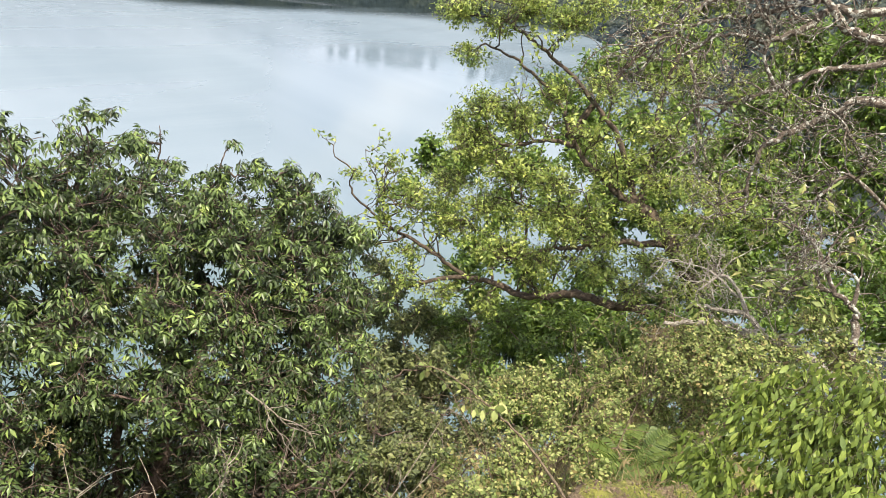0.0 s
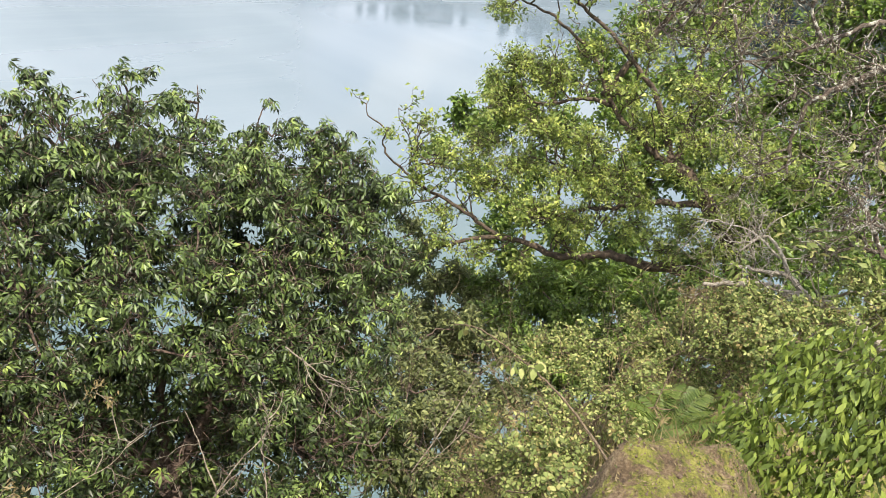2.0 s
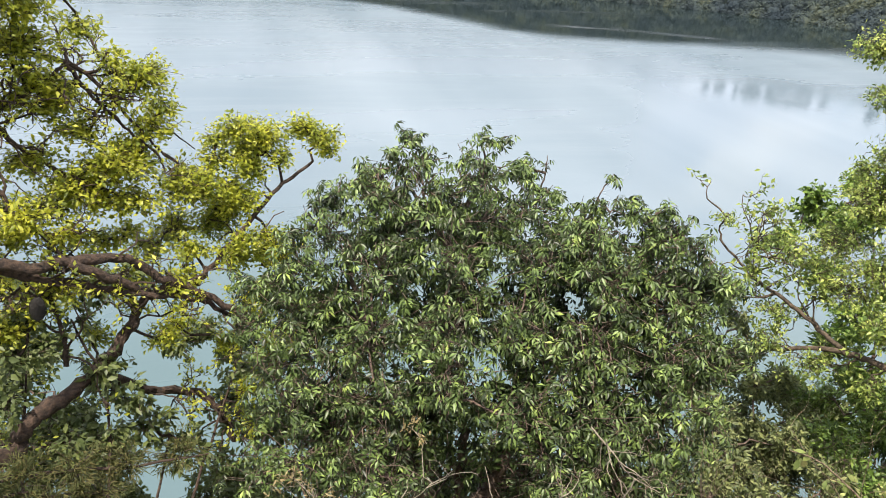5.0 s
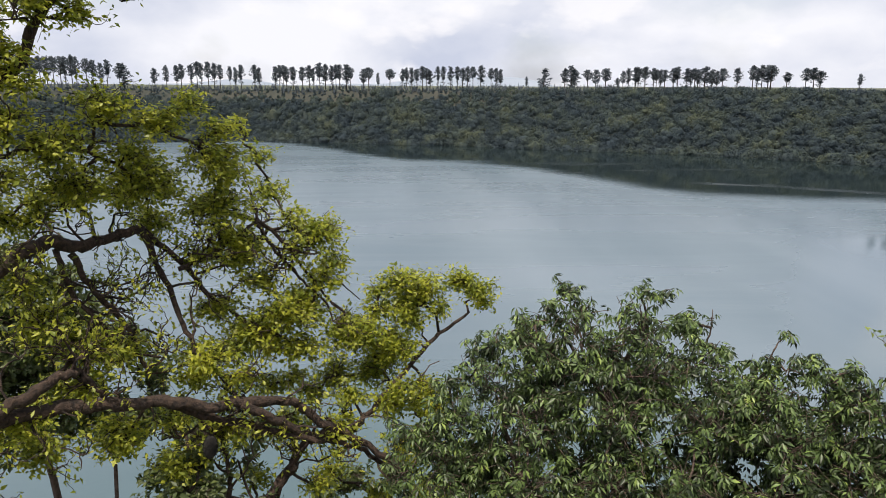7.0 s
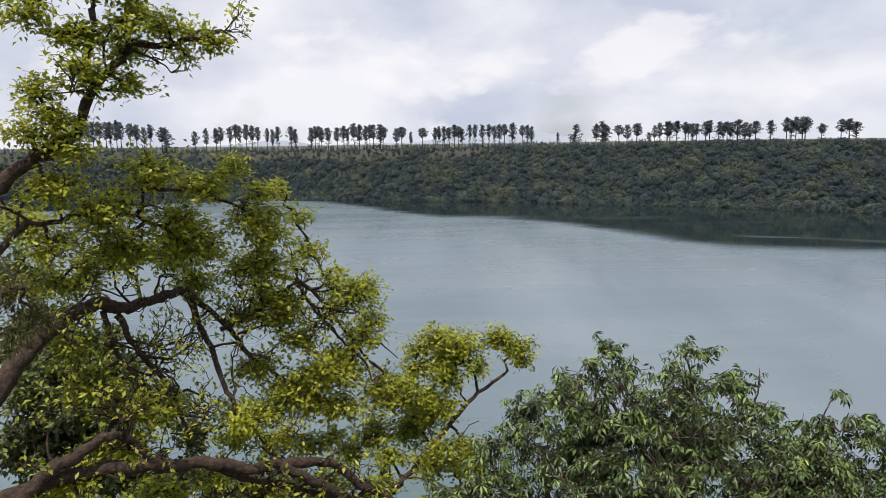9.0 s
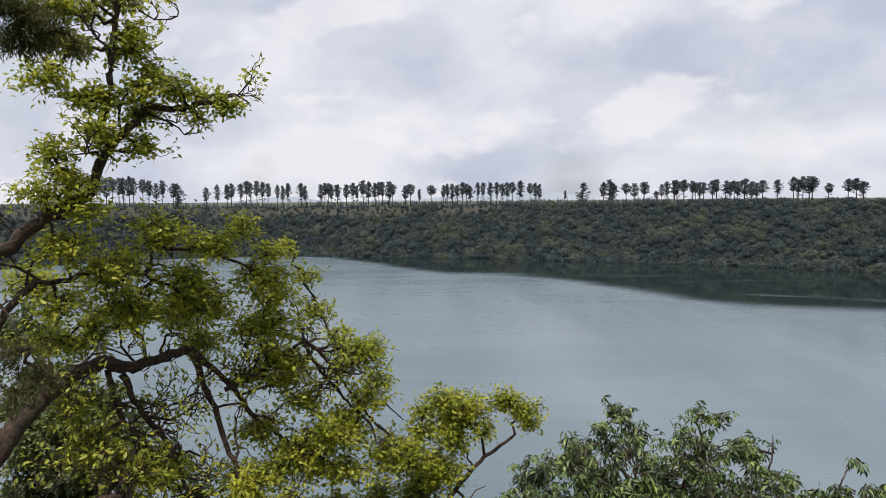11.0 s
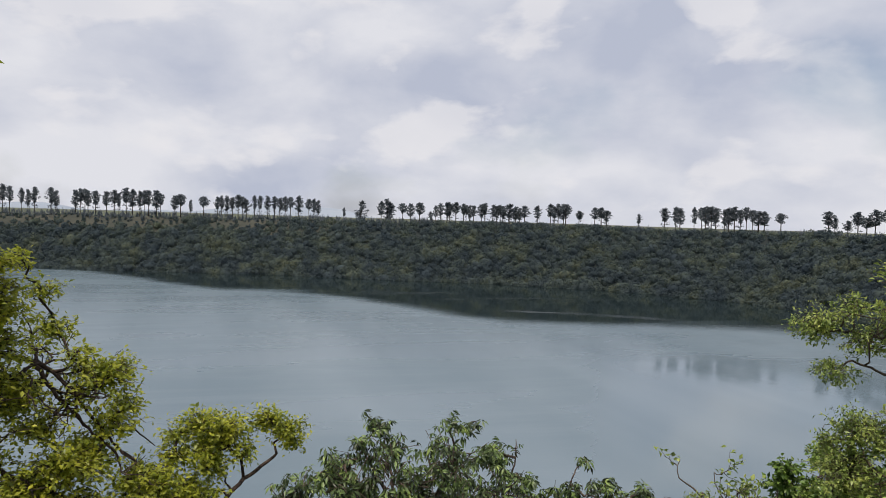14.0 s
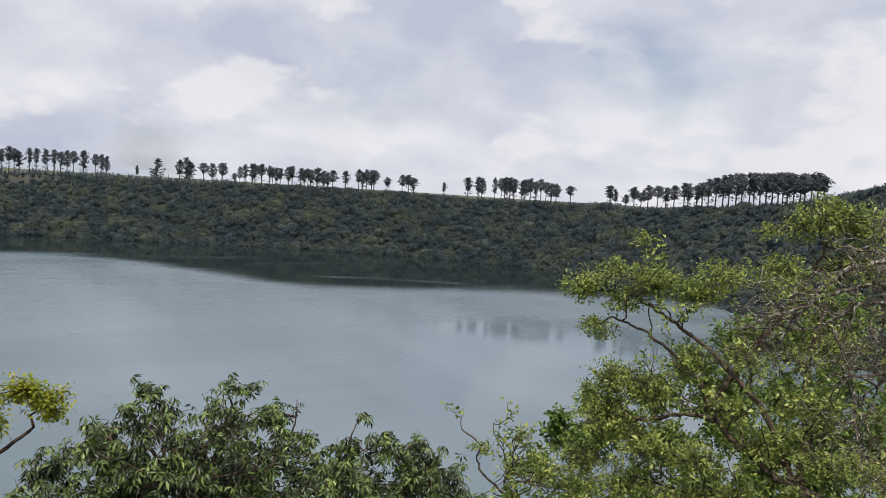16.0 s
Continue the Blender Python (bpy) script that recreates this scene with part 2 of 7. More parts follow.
def water_material():
    m, t, p, out = blank("lake_water")
    geo = t.nodes.new("ShaderNodeNewGeometry")
    parts = t.nodes.new("ShaderNodeSeparateXYZ")
    t.links.new(geo.outputs["Position"], parts.inputs[0])
    p.inputs["IOR"].default_value = 1.33
    # wind ruffles the open water; it lies calm under the far bank and close in below the look-out
    def calc(op, a, b=None):
        n = t.nodes.new("ShaderNodeMath")
        n.operation = op
        for k, value in enumerate((a, b)):
            if value is None:
                continue
            if isinstance(value, (int, float)):
                n.inputs[k].default_value = value
            else:
                t.links.new(value, n.inputs[k])
        return n.outputs[0]

    def span(value, a, b, c, d):
        n = t.nodes.new("ShaderNodeMapRange")
        n.interpolation_type = "SMOOTHSTEP"
        for k, number in enumerate((a, b, c, d)):
            n.inputs[k + 1].default_value = number
        t.links.new(value, n.inputs[0])
        return n.outputs[0]

    stretch = node(t, "ShaderNodeMapping")
    stretch.inputs["Scale"].default_value = (0.007, 0.03, 1.0)
    stretch.inputs["Rotation"].default_value = (0, 0, radians(-8))
    t.links.new(geo.outputs["Position"], stretch.inputs["Vector"])
    bands = node(t, "ShaderNodeTexNoise", Scale=1.0, Detail=5.0, Roughness=0.6, Distortion=0.3)
    t.links.new(stretch.outputs[0], bands.inputs["Vector"])
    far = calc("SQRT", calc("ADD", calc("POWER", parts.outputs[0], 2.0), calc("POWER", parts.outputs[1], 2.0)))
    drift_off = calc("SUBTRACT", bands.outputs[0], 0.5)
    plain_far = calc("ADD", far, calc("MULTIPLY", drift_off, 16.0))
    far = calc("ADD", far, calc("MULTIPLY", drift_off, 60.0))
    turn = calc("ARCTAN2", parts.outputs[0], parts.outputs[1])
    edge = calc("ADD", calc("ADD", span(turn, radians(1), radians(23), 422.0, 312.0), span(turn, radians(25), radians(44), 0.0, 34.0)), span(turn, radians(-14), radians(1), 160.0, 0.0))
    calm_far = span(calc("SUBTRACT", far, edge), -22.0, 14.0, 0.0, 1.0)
    calm_near = calc("MULTIPLY", span(far, 215.0, 275.0, 1.0, 0.0), span(turn, radians(27), radians(35), 0.0, 1.0))
    streak = span(bands.outputs[0], 0.56, 0.66, 0.0, 0.7)
    # one cat's-paw of wind lies as a bright line on the calm water
    paw = span(calc("ABSOLUTE", calc("SUBTRACT", plain_far, 342.0)), 1.5, 7.0, 0.85, 0.0)
    paw = calc("MULTIPLY", paw, calc("MULTIPLY", span(turn, radians(20), radians(24), 0.0, 1.0), span(turn, radians(33), radians(37), 1.0, 0.0)))
    calm = calc("SUBTRACT", calc("MAXIMUM", calm_far, calm_near), calc("MULTIPLY", calc("MAXIMUM", streak, paw), calm_far))
    ruffle = calc("MULTIPLY", calc("SUBTRACT", 1.0, calm), span(bands.outputs[0], 0.36, 0.64, 0.19, 0.31))
    t.links.new(calc("ADD", ruffle, 0.05), p.inputs["Roughness"])
    # the open lake is turbid; its bank-side colour is darkened as the bank's reflection
    # long soft cloud reflections painted into the open water's base colour
    streak_map = node(t, "ShaderNodeMapping")
    streak_map.inputs["Scale"].default_value = (0.028, 0.0035, 1.0)
    t.links.new(geo.outputs["Position"], streak_map.inputs["Vector"])
    cloud_streak = node(t, "ShaderNodeTexNoise", Scale=1.0, Detail=3.0, Roughness=0.5)
    t.links.new(streak_map.outputs[0], cloud_streak.inputs["Vector"])
    turbid = ramp(t, cloud_streak.outputs[0], [(0.34, (0.099, 0.140, 0.172)), (0.66, (0.135, 0.178, 0.213))])
    # near-black base colour where the bank's reflection lies
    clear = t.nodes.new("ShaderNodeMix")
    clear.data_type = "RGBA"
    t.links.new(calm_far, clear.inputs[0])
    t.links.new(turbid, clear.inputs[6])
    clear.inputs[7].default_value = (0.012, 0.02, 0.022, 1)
    inshore = t.nodes.new("ShaderNodeMix")
    inshore.data_type = "RGBA"
    t.links.new(span(far, 62.0, 118.0, 1.0, 0.0), inshore.inputs[0])
    t.links.new(clear.outputs[2], inshore.inputs[6])
    inshore.inputs[7].default_value = (0.075, 0.118, 0.132, 1)
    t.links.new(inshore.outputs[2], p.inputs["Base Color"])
    wave = node(t, "ShaderNodeTexNoise", Scale=1.1, Detail=3.0, Roughness=0.55)
    t.links.new(geo.outputs["Position"], wave.inputs["Vector"])
    bump = node(t, "ShaderNodeBump", Strength=0.06, Distance=0.15)
    t.links.new(wave.outputs[0], bump.inputs["Height"])
    t.links.new(bump.outputs[0], p.inputs["Normal"])
    return m


def hill_material():
    m, t, p, out = blank("distant_hill")
    geo = t.nodes.new("ShaderNodeNewGeometry")
    a = node(t, "ShaderNodeTexNoise", Scale=0.004, Detail=5.0)
    t.links.new(geo.outputs["Position"], a.inputs["Vector"])
    # blue distance haze put straight into the hill colour
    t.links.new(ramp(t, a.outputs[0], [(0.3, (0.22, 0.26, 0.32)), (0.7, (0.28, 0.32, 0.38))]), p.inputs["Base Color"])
    p.inputs["Roughness"].default_value = 1.0
    return m


M_GROUND, M_WATER, M_HILL = ground_material(), water_material(), hill_material()
M_FIELD = field_material("rim_grass", [(0.35, (0.035, 0.042, 0.028)), (0.5, (0.06, 0.066, 0.038)), (0.62, (0.10, 0.125, 0.05)), (0.72, (0.075, 0.065, 0.045))])
M_SLOPE = field_material("dry_slope", [(0.35, (0.030, 0.036, 0.030)), (0.7, (0.058, 0.058, 0.046))])
# scrub colour darkened in place of cloud shade and shade between the crowns
M_SCRUB = field_material("bank_scrub", [(0.35, (0.013, 0.020, 0.021)), (0.7, (0.026, 0.037, 0.034))])

# ---------------------------------------------------------------- the crater: lake, banks, rim
WATER_Z = -42.0
LAKE = Vector((22.0, 279.0))
SHORE = [  # azimuth and distance of the waterline, seen from the look-out
    (-100, 22), (-60, 34), (-48, 330), (-36, 520), (-24, 575), (-13, 574), (-8, 553), (-4, 537), (0, 526), (5, 515), (9, 501), (13.5, 491), (18, 489), (22, 485), (26, 477), (30, 472), (35, 458), (40, 446), (43, 425), (50, 372), (58, 290), (68, 190), (80, 80), (110, 30)]
NEAR_SHORE = 27.0
RIM_EL = [(-60, -0.3), (-26, -0.4), (-12, -0.5), (0, -0.46), (7, -0.42), (14, -0.41), (25, -0.3), (30, -0.3), (33, -0.4), (37, -0.5), (41.5, -0.4), (44, -0.25), (46, -0.45), (50, -0.25), (54, 0.2), (57.5, 0.55), (60.4, 1.1), (63, 1.95), (70, 2.5), (120, 0.0)]


def table(rows, x):
    return np.interp(x, [r[0] for r in rows], [r[1] for r in rows])


def shore_radius():
    """The waterline as a radius round the lake's middle, every five degrees."""
    place = [(d * math.sin(radians(a)) - LAKE.x, d * math.cos(radians(a)) - LAKE.y) for a, d in SHORE]
    place.append((-LAKE.x * NEAR_SHORE / LAKE.length * -1.0 - LAKE.x, NEAR_SHORE - LAKE.y))
    ang = np.array([math.atan2(x, y) for x, y in place])
    rad = np.array([math.hypot(x, y) for x, y in place])
    order = np.argsort(ang)
    return ang[order], rad[order]


SHORE_ANG, SHORE_RAD = shore_radius()


def bank_distance(x, y):
    """How far outside the waterline a place lies; negative on the lake."""
    dx, dy = x - LAKE.x, y - LAKE.y
    return np.hypot(dx, dy) - np.interp(np.arctan2(dx, dy), SHORE_ANG, SHORE_RAD, period=2 * math.pi)


HERE = float(bank_distance(np.array(0.0), np.array(0.0)))


def height(x, y):
    x, y = np.asarray(x, float), np.asarray(y, float)
    q, r, az = bank_distance(x, y), np.hypot(x, y), np.degrees(np.arctan2(x, y))
    near = np.clip((r - 70) / 160, 0, 1)
    width = HERE * (1 - near) + 42 * near
    rim = np.tan(np.radians(table(RIM_EL, az))) * np.clip(r, 60, 640) * near - 1.62 * (1 - near)
    s = np.clip(q / width, -0.6, 1.0)
    rise = np.where(s > 0, s * (1.12 - 0.12 * s), s)
    z = WATER_Z + (rim - WATER_Z) * rise
    # the spur of earth beside the look-out
    a = radians(60)
    along, across = x * math.sin(a) + y * math.cos(a), x * math.cos(a) - y * math.sin(a)
    shear = along - 0.6 * np.clip(across, 0, 1.2) + 0.13
    spur = np.interp(shear, (-1.0, 1.5, 2.06, 2.25, 3.0, 4.0, 5.0, 9.0, 14.0, 40.0, 60.0), (-1.62, -1.62, -1.66, -1.98, -2.6, -2.98, -3.35, -6.0, -11.0, -40.0, -70.0))
    side = np.clip(np.abs(across - 0.17) - np.interp(along, (0.7, 1.5), (0.9, 0.02)) - np.where(across < 0.17, 0.0, 0.31), 0, None)
    spur = spur - np.where(across < 0.17, np.minimum(3.8 * side ** 1.15, 0.55 + 0.6 * side + 0.42 * side ** 2), np.minimum(2.2 * side ** 1.15, 0.5 + 0.12 * side))
    spur = np.where(along > -1, spur, -99)
    top = np.maximum(z, spur)
    bumps = 0.04 * np.sin(5.1 * x + 1.3) * np.sin(4.3 * y) + 0.02 * np.sin(11.0 * x) * np.sin(9.7 * y + 0.6) + 0.014 * np.sin(23.0 * x + 9.0 * y) * np.sin(27.0 * y - 6.0 * x) + 0.008 * np.sin(41.0 * x - 17.0 * y) * np.sin(37.0 * y + 23.0 * x)
    return top + bumps * (r < 60) + (r > 60) * (0.8 * np.sin(0.11 * x + 0.7) * np.sin(0.13 * y)) * (s > 0.2)


def mesh_of(name, verts, faces, material, smooth=True):
    me = bpy.data.meshes.new(name)
    me.from_pydata(verts, [], faces)
    me.materials.append(material)
    if smooth:
        me.shade_smooth()
    me.update()
    return me


def structure(name, verts, faces, material, label, category):
    return tagged(new(name, mesh_of(name, verts, faces, material)), label, category, kind="structure")


def build_ground():
    rings = np.concatenate([np.linspace(0.25, 5, 120), np.linspace(5.12, 12, 40), np.geomspace(12.6, 330, 70), np.linspace(336, 700, 92), np.geomspace(720, 4500, 14)])
    turns = np.radians(np.linspace(-180, 180, 361)[:-1])
    rr, aa = np.meshgrid(rings, turns, indexing="ij")
    x, y = rr * np.sin(aa), rr * np.cos(aa)
    z = height(x, y)
    verts = np.stack([x, y, z], -1).reshape(-1, 3).tolist() + [(0, 0, float(height(0, 0)))]
    n, m = len(rings), len(turns)
    faces = [(i * m + j, (i + 1) * m + j, (i + 1) * m + (j + 1) % m, i * m + (j + 1) % m) for i in range(n - 1) for j in range(m)]
    faces += [(len(verts) - 1, j, (j + 1) % m) for j in range(m)]
    ob = structure("ground", verts, faces, M_GROUND, "steep crater bank of brown soil, moss and grass", "ground")
    ob.data.materials.append(M_SCRUB)
    ob.data.materials.append(M_FIELD)
    ob.data.materials.append(M_SLOPE)
    index = np.zeros(len(ob.data.polygons), int)
    q = bank_distance(x, y)
    index[: (n - 1) * m] = np.where(rr > 14, np.where((rr > 90) & (q > 28), np.where(q > 43, 2, np.where(np.degrees(aa) < 8, 3, 1)), 1), 0)[:-1].reshape(-1)
    ob.data.polygons.foreach_set("material_index", index)


def build_water():
    turns = np.linspace(-math.pi, math.pi, 181)[:-1]
    verts = [(LAKE.x, LAKE.y, WATER_Z)]
    for k in (0.5, 1.0):
        for a in turns:
            r = k * (float(np.interp(a, SHORE_ANG, SHORE_RAD, period=2 * math.pi)) + 6)
            verts.append((LAKE.x + r * math.sin(a), LAKE.y + r * math.cos(a), WATER_Z))
    m = len(turns)
    faces = [(0, 1 + j, 1 + (j + 1) % m) for j in range(m)]
    faces += [(1 + j, 1 + m + j, 1 + m + (j + 1) % m, 1 + (j + 1) % m) for j in range(m)]
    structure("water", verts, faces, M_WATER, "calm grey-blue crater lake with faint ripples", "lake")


build_ground()
build_water()


def build_hills():
    """Blue hills on the horizon, past the rim; their haze is in the base colour."""
    rng = np.random.default_rng(5)
    az = np.linspace(-60, 90, 160)
    base = 0.25 + 0.55 * np.sin(az * 0.11 + 1.0) + 0.35 * np.sin(az * 0.31) + 0.12 * np.sin(az * 0.9)
    el = np.clip(base - 0.02 * np.abs(az + 14), -0.2, None)
    verts, faces = [], []
    for k, (d, f) in enumerate(((3300, -1.2), (3700, 0.55), (4100, 1.0))):
        for a, e in zip(az, el):
            verts.append(tuple(polar(a, f * e if f > 0 else -1.2, d)))
    m = len(az)
    for k in range(2):
        faces += [(k * m + j, k * m + j + 1, (k + 1) * m + j + 1, (k + 1) * m + j) for j in range(m - 1)]
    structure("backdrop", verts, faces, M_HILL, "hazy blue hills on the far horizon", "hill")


build_hills()


# ---------------------------------------------------------------- plant building
def part(name, me, parent, label="", kind=""):
    ob = new(name, me)
    ob.parent = parent
    return tagged(ob, label, kind=kind)


def thing(name, place, label, category, group=""):
    ob = tagged(new(name), label, category, group)
    ob.location = place
    ob.empty_display_size = 0.2
    return ob


def unit(v):
    return v / np.maximum(np.linalg.norm(v, axis=-1, keepdims=True), 1e-9)


def smooth_path(points, steps=5):
    """Catmull-Rom through the points."""
    p = [np.array(q, float) for q in points]
    p = [2 * p[0] - p[1]] + p + [2 * p[-1] - p[-2]]
    out = []
    for i in range(1, len(p) - 2):
        for k in range(steps):
            t = k / steps
            out.append(0.5 * (2 * p[i] + (p[i + 1] - p[i - 1]) * t + (2 * p[i - 1] - 5 * p[i] + 4 * p[i + 1] - p[i + 2]) * t * t
                              + (3 * p[i] - p[i - 1] - 3 * p[i + 1] + p[i + 2]) * t ** 3))
    out.append(p[-2])
    return np.array(out)


class Pile:
    """Vertices and triangles gathered for one mesh."""

    def __init__(self):
        self.v, self.f, self.n = [], [], 0

    def add(self, verts, faces):
        self.v.append(np.asarray(verts, float))
        self.f.append(np.asarray(faces, int) + self.n)
        self.n += len(verts)

    def mesh(self, name, material, origin=(0, 0, 0), smooth=True):
        v = np.concatenate(self.v) - np.array(origin)
        return mesh_of(name, v.tolist(), np.concatenate(self.f).tolist(), material, smooth)

    def tube(self, path, r0, r1, sides=7, knobs=0.0, rng=None):
        path = np.asarray(path, float)
        n = len(path)
        tang = unit(np.gradient(path, axis=0))
        side = unit(np.cross(tang, np.where(np.abs(tang[:, 2:]) > 0.95, (1.0, 0, 0), (0, 0, 1.0))))
        up = np.cross(side, tang)
        s = np.linspace(0, 1, n)
        rad = r0 + (r1 - r0) * s ** 0.85
        ang = np.linspace(0, 2 * math.pi, sides, endpoint=False)
        wob = np.ones((n, sides))
        if knobs and rng is not None:
            wob += knobs * (rng.random((n, 1)) - 0.5) * 2 + knobs * 0.8 * (rng.random((n, sides)) - 0.5)
        ring = path[:, None] + (rad[:, None] * wob)[..., None] * (np.cos(ang)[None, :, None] * side[:, None] + np.sin(ang)[None, :, None] * up[:, None])
        verts = np.concatenate([ring.reshape(-1, 3), path[:1], path[-1:] + tang[-1:] * rad[-1]])
        j = np.arange(sides)
        k = (j + 1) % sides
        faces = []
        for i in range(n - 1):
            a, b = i * sides, (i + 1) * sides
            faces += [np.stack([a + j, a + k, b + k], 1), np.stack([a + j, b + k, b + j], 1)]
        faces += [np.stack([np.full(sides, n * sides), k, j], 1), np.stack([np.full(sides, n * sides + 1), (n - 1) * sides + j, (n - 1) * sides + k], 1)]
        self.add(verts, np.concatenate(faces))

    def stamp(self, verts, faces, place, along, normal, size):
        """Copies of a small shape at many places: its y runs along, its z to the normal."""
        place, along, normal = np.asarray(place), unit(np.asarray(along)), np.asarray(normal)
        x = unit(np.cross(along, normal))
        z = np.cross(x, along)
        s = np.broadcast_to(np.asarray(size, float), (len(place),))[:, None, None]
        v = place[:, None] + s * (verts[None, :, :1] * x[:, None] + verts[None, :, 1:2] * along[:, None] + verts[None, :, 2:] * z[:, None])
        f = faces[None] + (np.arange(len(place)) * len(verts))[:, None, None]
        self.add(v.reshape(-1, 3), f.reshape(-1, 3))


def leaf_shape(width, fold=0.06, bend=-0.12, widest=0.45):
    """A pointed blade of length 1 along y, folded at the midrib and bent towards its tip."""
    rows = [(0.0, 0.0), (widest * 0.55, 0.36), (widest + 0.12, 0.5), (0.82, 0.27), (1.0, 0.0)]
    v, f = [], []
    for y, w in rows:
        z = bend * y * y
        if w == 0:
            v.append((0, y, z))
        else:
            v += [(-w * width, y, z + fold * w), (0, y, z), (w * width, y, z + fold * w)]
    f += [(0, 2, 1), (0, 3, 2)]
    for a in (1, 4):
        f += [(a, a + 1, a + 4), (a, a + 4, a + 3), (a + 1, a + 2, a + 5), (a + 1, a + 5, a + 4)]
    f += [(7, 8, 10), (8, 9, 10)]
    return np.array(v, float), np.array(f)


def joined(shapes):
    v, f, n = [], [], 0
    for a, b in shapes:
        v.append(a)
        f.append(b + n)
        n += len(a)
    return np.concatenate(v), np.concatenate(f)


def turned(shape, m):
    v, f = shape
    h = np.concatenate([v, np.ones((len(v), 1))], 1) @ np.array(m).T
    return h[:, :3], f


def rosette(count, leaf, droop, spread=360.0, stalk=0.18, seed=1):
    """Leaflets round the end of a stalk, hanging outwards; the rosette faces up z, its stalk comes from -y."""
    rng = random.Random(seed)
    out = []
    for k in range(count):
        a = (k + 0.5) / count * spread - spread / 2 + rng.uniform(-9, 9)
        m = pose(0, 0, 0, 0, 0, -a) @ pose(0, stalk, 0, -droop + rng.uniform(-14, 14), rng.uniform(-20, 20), 0) @ Matrix.Scale(rng.uniform(0.8, 1.05), 4)
        out.append(turned(leaf, m))
    return joined(out)


def small_leaf(width, fold=0.08, bend=-0.1, widest=0.45):
    """The same blade with fewer points, for crowns a few metres off."""
    z = bend * widest ** 2
    v = [(0, 0, 0), (-width / 2, widest, z + fold), (0, widest, z), (width / 2, widest, z + fold), (0, 1, bend)]
    return np.array(v, float), np.array([(0, 2, 1), (0, 3, 2), (1, 2, 4), (2, 3, 4)])


SMALL_BROAD, SMALL_OVAL, SMALL_NARROW, SMALL_STRIP = small_leaf(0.46), small_leaf(0.55, bend=-0.2), small_leaf(0.28, bend=-0.2), small_leaf(0.15, bend=-0.3, widest=0.4)
def plain_leaf(width, fold=0.1, bend=-0.12):
    """Two faces folded at the midrib, for trees further off."""
    return np.array([(0, 0, 0), (-width / 2, 0.5, fold), (0, 1, bend), (width / 2, 0.5, fold)], float), np.array([(0, 2, 1), (0, 3, 2)])


PLAIN_BROAD, PLAIN_OVAL, PLAIN_NARROW, PLAIN_STRIP = plain_leaf(0.52), plain_leaf(0.6, bend=-0.2), plain_leaf(0.32, bend=-0.2), plain_leaf(0.18, bend=-0.3)
LEAF_BROAD = leaf_shape(0.46)
LEAF_OVAL = leaf_shape(0.52, bend=-0.2)
UMBRELLA = [rosette(n, small_leaf(0.33, bend=-0.28, fold=0.07), droop, seed=s) for s, n, droop in ((1, 7, 22), (2, 6, 38), (3, 6, 14), (6, 5, 48))]
UMBRELLA_FAR = [rosette(n, plain_leaf(0.4, bend=-0.3), droop, seed=s) for s, n, droop in ((7, 6, 30), (8, 6, 48))]
TRIPLE = [rosette(3, leaf_shape(0.6, bend=-0.15), 12, spread=200, seed=s) for s in (4, 5)]


